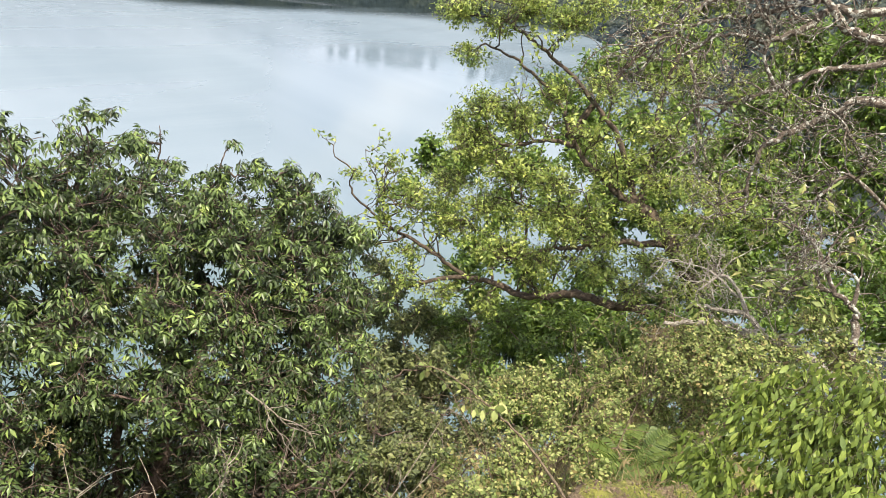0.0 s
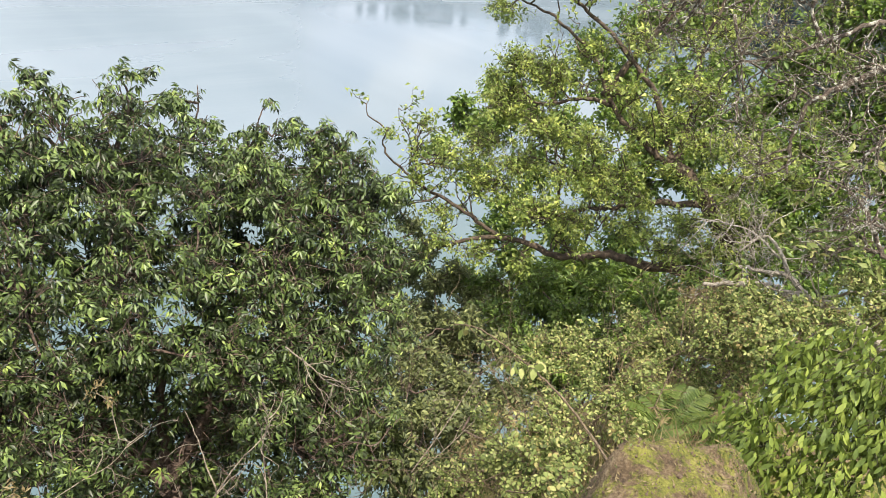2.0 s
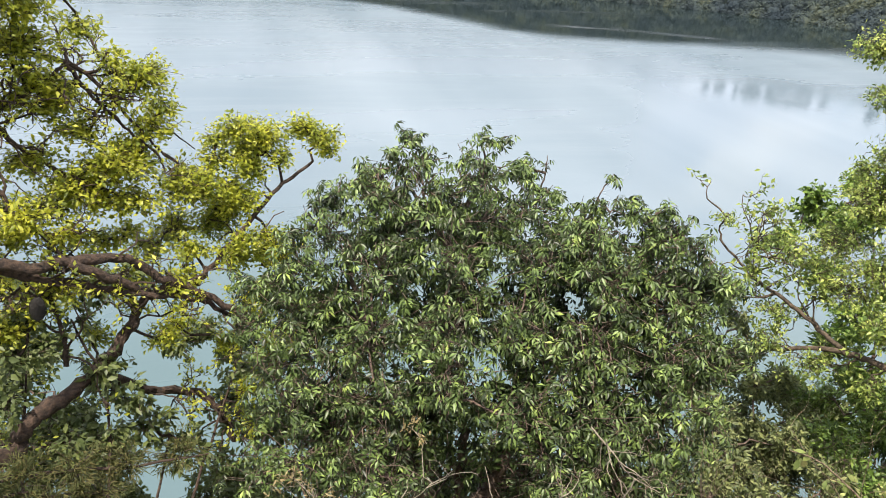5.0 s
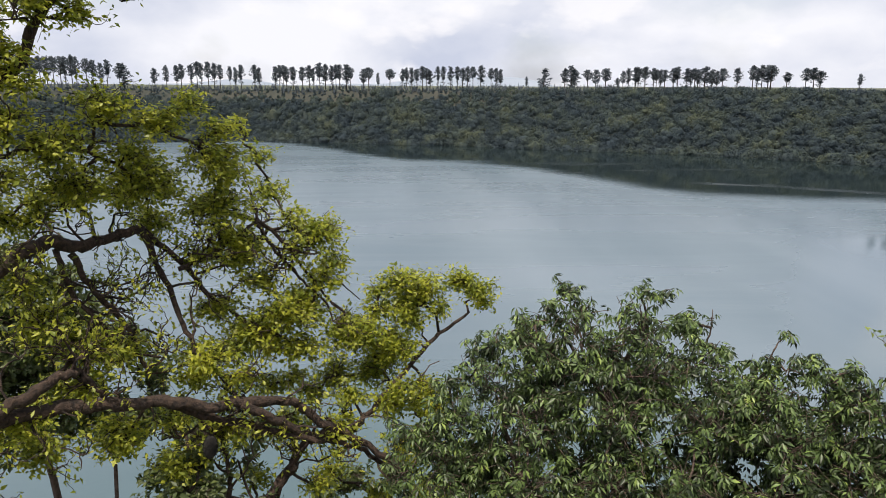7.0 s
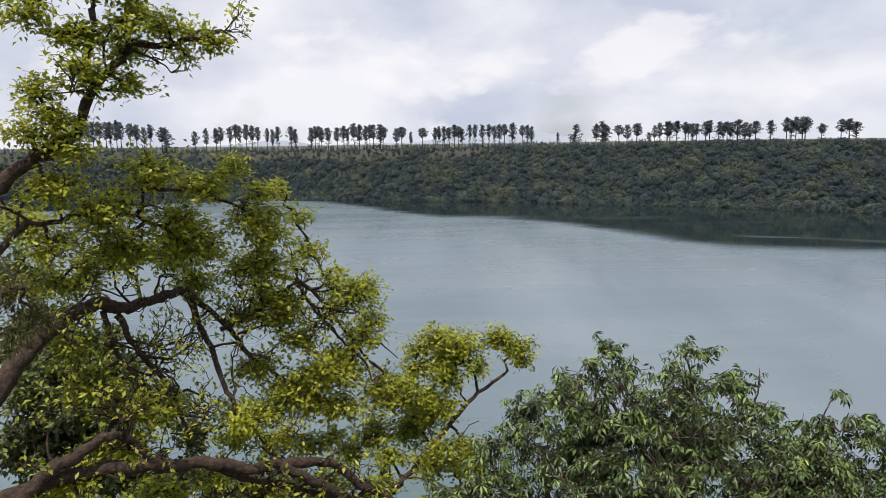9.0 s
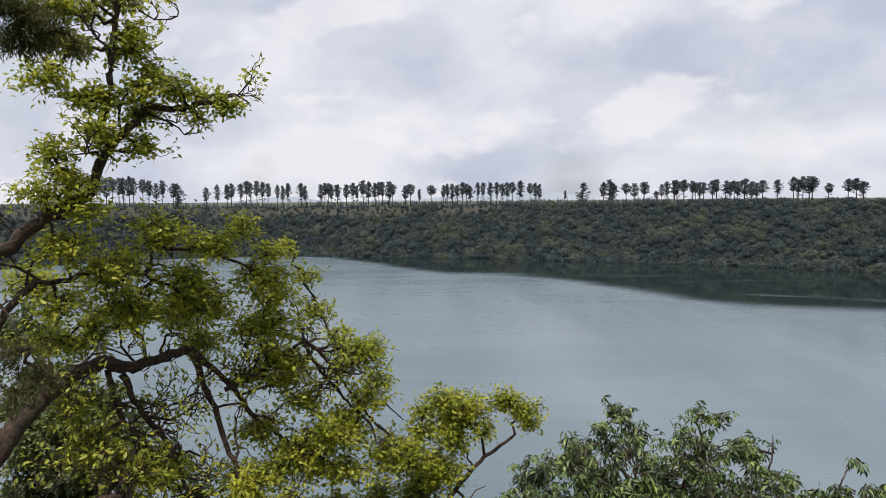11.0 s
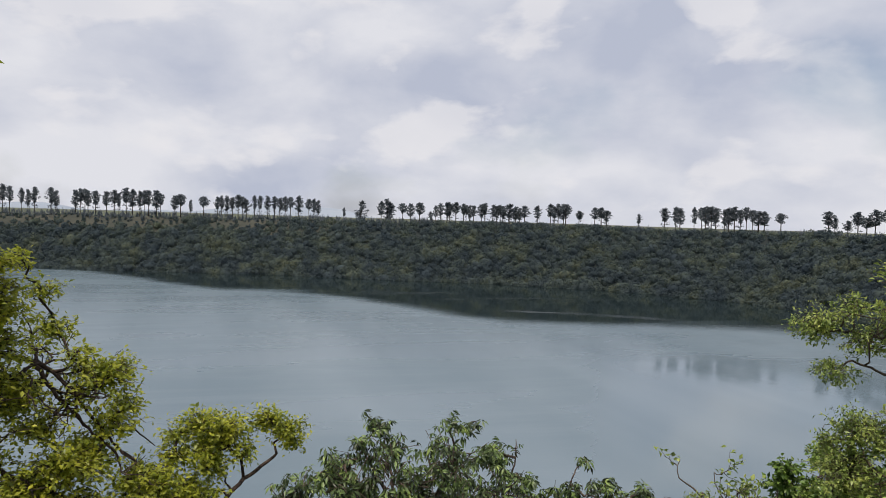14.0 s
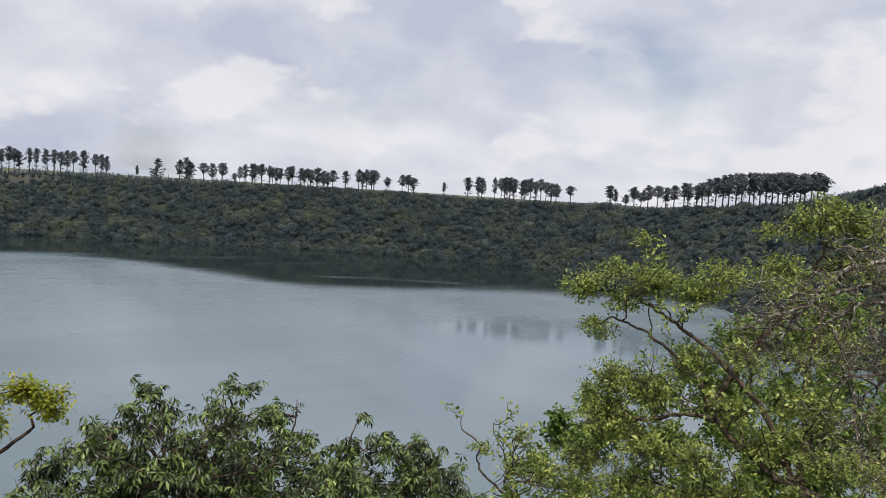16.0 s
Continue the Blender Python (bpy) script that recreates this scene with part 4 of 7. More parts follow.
# ---------------------------------------------------------------- the gnarled tree at one side of the look-out
def build_left_tree():
    base = polar(-42, -62, 8.0)
    p = Plant("gnarled_tree", base, "gnarled dark-barked tree with yellow-green leaves leaning out over the lake", "tree", M_LEFT_BARK, M_LEFT_LEAF, 3)
    p.limb([base, polar(-43, -45, 6.6), polar(-41, -30, 6.2), polar(-38, -20, 6.0)], 0.24, 0.16, "trunk")
    p.limb(line((-41, -28, 6.1), (-36, -23.5, 6.0), (-33.1, -22.6, 5.9), (-29.5, -22.2, 5.9), (-25.8, -22.4, 5.9), (-21.4, -22.8, 6), (-16.4, -23.8, 6.1), (-11.2, -24.0, 6.3), (-8.8, -25.5, 6.4), (-6.0, -27.0, 6.5), (-1.3, -29.6, 6.6)), 0.072, 0.03)
    p.limb(line((-40, -28, 6.1), (-32.4, -22.5, 5.8), (-29.0, -20.9, 5.8), (-26.7, -20.0, 5.8), (-25.6, -20.5, 5.9), (-24.4, -22.3, 6)), 0.06, 0.02)
    p.limb(line((-37, -20, 6.0), (-32.2, -14.2, 6), (-30.8, -12.9, 6), (-28.5, -11.4, 6.1), (-26.7, -10.9, 6.2), (-24.9, -11.5, 6.3), (-22.1, -10.7, 6.4), (-20.9, -10.4, 6.5)), 0.075, 0.035)
    p.limb(line((-20.9, -10.4, 6.5), (-19.6, -14.3, 6.4), (-18.5, -17.7, 6.4), (-17.4, -20.3, 6.4), (-15.4, -22.2, 6.4)), 0.03, 0.012)
    p.limb(line((-25.7, -11.8, 6.3), (-24.4, -14.6, 6.3), (-22.6, -17.3, 6.4), (-21.3, -21.1, 6.4)), 0.03, 0.015)
    p.limb(line((-20.9, -10.5, 6.5), (-17.9, -13.6, 6.5), (-15.9, -16.3, 6.6), (-12.1, -18.8, 6.6)), 0.03, 0.012)
    p.limb(line((-38, -20, 6.0), (-35, -6, 5.9), (-31.1, -1.4, 5.8), (-29.0, -0.1, 5.8), (-27.6, 0.8, 5.8), (-26.3, 3.5, 5.8), (-24.4, 5.9, 5.8), (-23.5, 7.1, 5.8), (-21.7, 7.1, 5.8), (-19.8, 7.4, 5.7), (-17.4, 8.2, 5.7)), 0.06, 0.015)
    p.limb(line((-26.5, 5.3, 5.8), (-25.9, 8.0, 5.8), (-25.7, 10.3, 5.8), (-25.2, 13.4, 5.9), (-25.8, 15.4, 6), (-25.8, 17.7, 6.1)), 0.03, 0.012)
    p.limb(line((-15.1, -9.5, 6.6), (-12.2, -10.6, 6.7), (-10.5, -12.4, 6.7), (-8.8, -14.7, 6.7), (-7.1, -16.9, 6.7)), 0.022, 0.01)
    p.limb(line((-14.6, -23.9, 6.1), (-11.6, -25.6, 6.3), (-8.9, -26.9, 6.55), (-6.0, -26.6, 6.7), (-4.1, -25.1, 6.8), (-1.2, -22.3, 7), (1.2, -19.8, 7.1), (3.7, -18.1, 7.2)), 0.04, 0.015)
    p.limb(line((-37, -30, 6.2), (-22.6, -35.6, 6.6), (-19.8, -34.1, 6.6), (-16.6, -32.9, 6.6), (-13.3, -31.1, 6.7), (-11.2, -29.0, 6.65), (-9.6, -27.2, 6.5), (-7.6, -26.4, 6.46)), 0.085, 0.03)
    p.limb(line((-13.9, -31.8, 6.8), (-10.2, -33.8, 7.1), (-6.9, -34.4, 7.3), (-4.7, -36.2, 7.4), (-3.8, -38.3, 7.5)), 0.045, 0.03)
    p.limb(line((-21.0, -22.7, 6.1), (-17.7, -24.3, 6.2), (-14.4, -25.4, 6.3), (-11.2, -26.5, 6.4), (-7.9, -27.2, 6.5), (-5.2, -27.9, 6.6), (-2.6, -29.6, 6.7)), 0.04, 0.02)
    p.limb(line((-16.2, -30.9, 6.6), (-16.0, -28.6, 6.5), (-16.5, -26.1, 6.4), (-17.8, -24.8, 6.3)), 0.025, 0.012)
    p.limb(line((-37, -16, 6.0), (-34, -9, 5.9), (-31.4, -5.4, 5.9), (-29.4, -5.1, 5.9), (-25.8, -4.3, 5.9), (-22.2, -5.7, 6.1)), 0.035, 0.012)
    p.limb(line((-26.6, -11.4, 6.25), (-25.9, -14.6, 6.3), (-24.4, -16.6, 6.3), (-23.0, -19.0, 6.35), (-20.4, -19.8, 6.4)), 0.026, 0.01)
    p.limb(line((-24.4, -16.4, 6.3), (-25.6, -17.8, 6.3), (-26.2, -19.0, 6.3)), 0.016, 0.008)
    p.limb(line((-18.6, -13.6, 6.45), (-15.4, -12.2, 6.5), (-13.0, -10.6, 6.55), (-12.6, -9.4, 6.6)), 0.022, 0.01)
    p.limb(line((-12.9, -10.2, 6.6), (-11.4, -12.6, 6.65), (-9.6, -14.8, 6.7), (-7.6, -16.8, 6.7)), 0.02, 0.008)
    burl = Pile()
    ball_v, ball_f = lumpy_ball(7, 10)
    burl.add(np.array(polar(-17.3, -26.7, 6.2)) + ball_v * (0.85 + 0.3 * p.rng.random((len(ball_v), 1))) * np.array((0.055, 0.055, 0.095)), ball_f)
    part("burl", burl.mesh("burl", M_BURL, base), p.ob, "round blackish burl under a limb")
    for path in list(p.skeleton)[1:]:
        p.branchlets(path, 8, 0.55, 0.013, levels=3, lift=0.2, split=3, bend=0.75, leaf=(6, 0.05, [SMALL_OVAL, SMALL_BROAD]))
    kw = dict(twigs=130, leaves=14, size=0.051, shapes=[small_leaf(0.5, bend=-0.15), small_leaf(0.42, widest=0.6), SMALL_OVAL], reach=0.75, droop=0.06, swell=1.0, face=0.25, flat=0.62, outward=0.3, spread=0.3, level=0.6, twig_r=0.0035)
    p.fill([(-22.7, -1.2, 5.9, 0.32), (-19.3, -2.9, 6, 0.33), (-15.4, -5.6, 6.2, 0.36), (-26.2, -4.3, 5.9, 0.39), (-29.2, -2.6, 5.8, 0.32), (-20.7, -7.1, 6.2, 0.41), (-15.5, -9.1, 6.4, 0.4), (-25.0, -7.2, 6, 0.37), (-17.0, -1.3, 6.1, 0.21), (-29.5, -6.5, 5.9, 0.28), (-27.3, -0.3, 5.7, 0.2), (-21.4, -5.0, 6.1, 0.29)], **kw)
    p.fill([(-26.5, 5.1, 5.7, 0.29), (-28.5, 1.8, 5.7, 0.27), (-23.8, 8.6, 5.8, 0.27), (-18.1, 7.4, 5.7, 0.22), (-21.1, 8.5, 5.7, 0.22), (-23.9, 4.4, 5.8, 0.2), (-19.9, 6.4, 5.7, 0.13), (-26.3, 7.7, 5.8, 0.23), (-30.3, 0.9, 5.7, 0.22)], **kw)
    p.fill([(-25.5, 14.5, 6, 0.28), (-28.1, 10.9, 5.9, 0.23), (-24.2, 11.0, 5.9, 0.25), (-25.8, 17.7, 6.1, 0.29), (-23.1, 9.7, 5.9, 0.16)], **kw)
    p.fill([(-27.4, 13.0, 6, 0.21), (-29.6, 8.7, 5.8, 0.25), (-27.2, 7.3, 5.8, 0.2), (-29.4, 13.5, 6, 0.21), (-24.2, 12.2, 5.9, 0.18), (-23.5, 6.7, 6, 0.21), (-29.7, 3.7, 5.8, 0.23), (-19.7, 8.1, 5.8, 0.16)], **kw)
    p.fill([(-28.2, -16.0, 6.5, 0.28), (-26.2, -17.8, 6.5, 0.25), (-29.5, -21.9, 6.5, 0.28), (-23.9, -25.3, 6.4, 0.27), (-20.0, -27.5, 6.5, 0.28), (-29.2, -24.9, 6.3, 0.27), (-25.4, -21.1, 6.5, 0.23), (-18.1, -19.8, 6.6, 0.21)], **kw)
    p.fill([(-7.6, -11.2, 6.7, 0.29), (-7.9, -14.7, 6.7, 0.26), (-10.0, -9.8, 6.7, 0.16), (4.9, -15.8, 7.2, 0.25), (-0.2, -15.6, 7.1, 0.3), (-1.6, -17.6, 7, 0.25), (-10.9, -17.2, 6.6, 0.39), (-4.9, -19.6, 6.8, 0.34), (-13.9, -18.6, 6.6, 0.31), (-1.6, -20.6, 7, 0.27), (-9.5, -20.2, 6.7, 0.31), (0.7, -23.6, 7.2, 0.25), (-12.8, -14.9, 6.6, 0.26)], **kw)
    p.fill([(-29.1, -13.6, 6.2, 0.29), (-27.9, -16.9, 6.3, 0.29), (-23.5, -19.1, 6.3, 0.29), (-18.4, -21.5, 6.4, 0.22), (-14.5, -21.9, 6.4, 0.22), (-6.9, -26.2, 6.6, 0.26), (-15.6, -25.4, 6.4, 0.25), (-24.0, -24.5, 6.2, 0.29), (-30.3, -22.9, 6, 0.28), (-17.0, -12.8, 6.5, 0.2)], **kw)
    p.fill([(-8.6, -11.6, 6.7, 0.3), (-6.8, -13.6, 6.7, 0.22), (-1.8, -15.2, 7.0, 0.26), (0.3, -15.8, 7.1, 0.27), (3.3, -15.4, 7.2, 0.27), (5.2, -16.8, 7.2, 0.19), (-3.2, -15.9, 7.0, 0.18), (1.6, -17.4, 7.1, 0.2), (-0.6, -18.4, 7.1, 0.24), (-3.4, -17.6, 7.0, 0.24), (-6.0, -18.8, 6.8, 0.3), (-9.4, -17.6, 6.8, 0.3), (-2.6, -20.4, 7.0, 0.28), (-12.0, -19.6, 6.7, 0.3), (-15.0, -3.4, 6.2, 0.2), (-14.8, -7.0, 6.3, 0.28), (-14.2, -11.6, 6.5, 0.26)], **kw)
    p.fill([(-25.0, -7.2, 6.6, 0.26), (-22.0, -7.8, 6.7, 0.28), (-18.9, -7.6, 6.7, 0.28), (-16.6, -9.0, 6.7, 0.24), (-20.4, -5.8, 6.6, 0.24), (-27.4, -8.0, 6.5, 0.24), (-2.4, -24.6, 6.9, 0.28), (1.2, -24.8, 7.1, 0.26), (-1.4, -28.2, 7.0, 0.28), (2.4, -28.4, 7.2, 0.26), (-3.8, -31.0, 7.1, 0.2), (0.2, -31.6, 7.2, 0.28), (3.0, -31.4, 7.3, 0.24), (-2.0, -34.6, 7.2, 0.18), (-6.0, -23.8, 6.8, 0.24)], **kw)
    p.fill([(-16.9, -20.4, 6.1, 0.29), (-1.7, -23.6, 6.7, 0.24), (-8.7, -30.2, 6.8, 0.19)], **kw)
    p.fill([(-19.7, -10.1, 6.85, 0.32), (-13.6, -12.2, 7.05, 0.3), (-11.6, -8.0, 7.05, 0.25), (-15.2, -19.8, 7.05, 0.3), (-12.3, -22.9, 7.05, 0.27), (-6.8, -22.1, 7.35, 0.32), (-4.0, -22.2, 7.45, 0.29), (-9.2, -23.6, 7.25, 0.25), (-19.8, -23.7, 6.85, 0.27), (-26.4, -21.0, 6.65, 0.29), (-29.8, -9.2, 6.45, 0.3), (-27.3, -9.4, 6.55, 0.26), (-30.8, -5.2, 6.35, 0.3), (-12.4, -5.3, 6.95, 0.19), (-13.6, -3.1, 6.85, 0.13)], **kw)
    p.fill([(-9.4, -16.4, 6.85, 0.32), (-6.1, -19.5, 7.05, 0.33), (-12.9, -18.6, 6.75, 0.32), (-16.2, -16.6, 6.65, 0.31), (-3.3, -21.4, 7.25, 0.28), (-14.2, -13.0, 6.65, 0.31), (-0.8, -16.8, 7.35, 0.29), (-2.3, -19.7, 7.25, 0.23), (-10.2, -22.1, 6.95, 0.19), (-0.3, -24.6, 7.45, 0.2), (0.4, -27.2, 7.55, 0.24), (-13.8, -29.0, 7.15, 0.22), (-7.7, -29.1, 7.35, 0.23)], **kw)
    p.finish(singles=300)


def build_young_tree():
    base = polar(-24, -60, 8.6)
    p = Plant("young_tree", base, "young tree with broad mid-green leaves under a leaning limb", "tree", M_LEFT_BARK, M_WATERSIDE, 4)
    for row in line((-13.4, -31.9, 6.8), (-9.3, -37.1, 7.2), (-18.9, -30.3, 6.7), (-3.5, -33.8, 7.3)):
        tip, b = np.array(row), np.array(base)
        p.limb([b, b + (tip - b) * 0.4 + p.rng.normal(0, 0.15, 3), b + (tip - b) * 0.75 + p.rng.normal(0, 0.12, 3), tip], 0.03, 0.008, "stem")
    kw = dict(twigs=60, leaves=9, size=0.085, shapes=[SMALL_OVAL, SMALL_BROAD], reach=0.6, droop=0.35, swell=1.0, face=0.3, flat=0.6, twig_r=0.004)
    p.fill([(-13.4, -31.9, 6.6, 0.31), (-12.0, -33.8, 6.7, 0.26), (-15.2, -27.9, 6.5, 0.2), (-19.2, -29.5, 6.5, 0.3), (-7.9, -37.8, 7.3, 0.34), (-11.0, -36.0, 7, 0.33), (-17.3, -35.9, 6.8, 0.32), (-20.6, -32.3, 6.6, 0.31), (-3.5, -33.8, 7.3, 0.17), (-2.4, -33.0, 7.3, 0.14), (-14.2, -36.2, 6.9, 0.27), (-18.3, -27.3, 6.5, 0.25)], **kw)
    p.finish()


# ---------------------------------------------------------------- the umbrella-leaved tree in the middle
def build_mid_tree():
    base = polar(18.5, -55, 7.63)
    base.z = float(height(base.x, base.y)) - 0.2
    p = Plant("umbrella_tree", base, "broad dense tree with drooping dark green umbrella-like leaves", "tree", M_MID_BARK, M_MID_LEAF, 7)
    p.limb([base] + line((18.5, -52, 7.3), (18.5, -47.6, 6.912), (18.0, -45.6, 6.768), (17.2, -44.3, 6.696)), 0.101, 0.079, "trunk", knobs=0.03, sides=12)
    p.limb(line((17.8, -45.0, 6.696), (19.3, -43.5, 6.624), (21.1, -41.9, 6.552), (22.6, -38.3, 6.408), (24.8, -34.4, 6.336), (27.8, -29.5, 6.192), (30.6, -24.1, 6.12)), 0.079, 0.022)
    p.limb(line((17.2, -44.5, 6.696), (15.6, -43.4, 6.624), (14.3, -42.8, 6.552), (11.8, -39.2, 6.48), (9.8, -35.1, 6.336), (8.3, -29.9, 6.192), (6.8, -25.5, 6.192)), 0.065, 0.022)
    p.limb(line((17.5, -44.3, 6.696), (18.1, -40.2, 6.48), (17.4, -35.9, 6.336), (16.8, -29.4, 6.192), (15.4, -23.7, 6.12), (16.9, -20.7, 6.048), (18.0, -17.8, 5.976)), 0.05, 0.014)
    p.limb(line((15.3, -24.1, 6.12), (13.7, -21.9, 6.048), (12.2, -20.1, 6.048), (10.8, -17.6, 5.976)), 0.022, 0.009)
    p.limb(line((22.6, -38.3, 6.408), (28.1, -37.0, 6.192), (33.6, -35.9, 6.12), (37.4, -32.0, 6.192)), 0.036, 0.014)
    p.limb(line((14.3, -42.8, 6.552), (7.9, -40.7, 6.192), (3.2, -37.4, 6.048), (0.4, -33.5, 6.048)), 0.036, 0.014)
    p.limb(line((27.8, -43.1, 5.904), (32.0, -43.8, 5.76), (36.1, -42.7, 5.76)), 0.022, 0.011)
    p.limb(line((27.1, -20.4, 5.976), (27.4, -19.0, 5.904), (28.0, -17.8, 5.904)), 0.009, 0.004, knobs=0)
    p.limb(line((22.6, -19.6, 5.976), (22.9, -17.8, 5.904), (22.9, -16.5, 5.904)), 0.009, 0.003, knobs=0)
    for path in [p.skeleton[k] for k in (1, 2, 5, 6, 7)]:
        p.branchlets(path, 18, 0.7, 0.011, levels=3, lift=0.0, split=3, bend=0.6, far=0.5, leaf=(1, 0.08, UMBRELLA))
    for path in [p.skeleton[k] for k in (1, 2, 3, 5, 6)]:
        p.branchlets(path, 9, 0.62, 0.008, levels=2, lift=0.05, split=4, bend=0.5, near=0.3, far=0.85)
    kw = dict(twigs=66, leaves=3, size=0.069, shapes=UMBRELLA, reach=0.45, droop=0.05, up=1.0, bough=0.012, flat=0.95, swell=1.06, face=0.8, jitter=0.35, level=0.3, twig_r=0.0045)
    p.fill([(4.2, -21.0, 5.9, 0.2), (2.4, -23.4, 6, 0.22), (38.6, -24.6, 6, 0.2), (34.4, -21.2, 5.9, 0.2), (5.8, -20.2, 5.9, 0.2), (7.8, -19, 5.9, 0.2), (9.6, -18.3, 5.9, 0.2), (13.2, -17.6, 5.9, 0.2), (16, -19, 5.9, 0.2), (20.6, -17.6, 5.9, 0.2), (22.6, -19.2, 5.9, 0.2), (26.4, -21.2, 5.9, 0.2), (29.4, -20.2, 5.9, 0.2), (31.6, -20.3, 5.9, 0.2), (33.6, -20.6, 5.9, 0.2), (35.2, -21.8, 5.9, 0.2), (37.4, -23.6, 5.9, 0.2)], **kw)
    p.fill([(11.6, -15.7, 5.9, 0.11), (12.4, -16, 5.9, 0.11), (17.9, -15.5, 5.9, 0.11), (19.2, -16.1, 5.9, 0.11), (10.4, -17.2, 5.9, 0.11), (21.4, -17.4, 5.9, 0.11), (24, -19.2, 5.9, 0.11), (27.8, -19.9, 5.9, 0.11), (30.4, -19.4, 5.9, 0.11), (32.7, -19.4, 5.9, 0.11)], **{**kw, "twigs": 90})
    p.fill([(28.1, -17.6, 5.9, 0.07), (22.9, -17.2, 5.9, 0.04)], **{**kw, "twigs": 260, "leaves": 1})
    p.fill([(9.5, -20.3, 5.8, 0.36), (13.0, -19.9, 5.8, 0.36), (18.0, -19.0, 5.8, 0.36), (22.0, -21.0, 5.8, 0.34), (27.7, -22.4, 5.9, 0.34), (32.2, -22.4, 6, 0.36), (5.4, -23.4, 5.9, 0.36), (3.2, -26.1, 6, 0.36), (25.0, -22.8, 5.8, 0.28), (15.4, -22.0, 5.75, 0.38), (36.0, -24.0, 6.05, 0.3), (0.6, -27.2, 6.1, 0.26)], **kw)
    p.fill([(9.7, -26.5, 5.688, 0.446), (16.2, -25.9, 5.616, 0.439), (22.5, -25.4, 5.616, 0.439), (28.9, -25.9, 5.688, 0.446), (34.7, -26.6, 5.904, 0.439), (38.0, -25.1, 6.12, 0.288), (2.7, -30.0, 5.904, 0.418), (8.8, -31.4, 5.544, 0.454), (15.5, -31.2, 5.472, 0.446), (22.2, -30.7, 5.472, 0.446), (28.8, -30.7, 5.544, 0.454), (34.7, -31.0, 5.76, 0.425), (38.6, -29.2, 6.048, 0.353)], **kw)
    p.fill([(3.6, -35.2, 5.76, 0.446), (9.9, -36.6, 5.4, 0.439), (17.0, -35.6, 5.328, 0.439), (24.0, -36.2, 5.328, 0.439), (30.3, -35.7, 5.472, 0.446), (36.3, -35.3, 5.688, 0.425), (39.7, -33.6, 5.976, 0.324)], **{**kw, "twigs": 44})
    p.fill([(1.7, -40.1, 5.688, 0.425), (8.9, -41.6, 5.472, 0.446), (12.4, -42.2, 5.472, 0.25), (27.0, -41.5, 5.5, 0.3), (30.8, -40.6, 5.544, 0.454), (37.5, -39.6, 5.688, 0.396)], **{**kw, "twigs": 44})
    p.fill([(-2.0, -40.9, 5.76, 0.403), (3.5, -44.3, 5.616, 0.396), (10.8, -45.6, 5.544, 0.346), (28.0, -47.2, 5.5, 0.3), (33.6, -47.0, 5.544, 0.346), (2.9, -32.4, 5.976, 0.324), (0.3, -35.9, 5.904, 0.324)], **{**kw, "twigs": 44})
    p.fill([(0.1, -27.6, 6.192, 0.288), (-2.1, -30.2, 6.192, 0.288), (0.6, -33.1, 6.12, 0.288), (-1.9, -26.9, 6.336, 0.194), (2.4, -29.9, 6.12, 0.288), (3.0, -35.9, 6.048, 0.281)], **kw)
    p.fill([(10.6, -23.0, 6.552, 0.562), (18.4, -22.6, 6.552, 0.562), (25.8, -24.1, 6.552, 0.562), (32.6, -25.3, 6.552, 0.562), (6.7, -29.2, 6.48, 0.554), (14.9, -29.1, 6.48, 0.605), (22.5, -29.4, 6.48, 0.605), (30.2, -30.1, 6.48, 0.605), (36.1, -30.7, 6.48, 0.504), (5.6, -36.1, 6.336, 0.54), (14.3, -36.1, 6.336, 0.59), (22.9, -35.9, 6.336, 0.59), (31.4, -35.9, 6.336, 0.54), (11.2, -42.0, 7.3, 0.576), (22.7, -41.8, 7.3, 0.576), (32.5, -40.7, 6.192, 0.533)], **{**kw, "twigs": 44, "size": 0.095, "leaves": 4, "shapes": UMBRELLA_FAR})
    p.finish(singles=300)


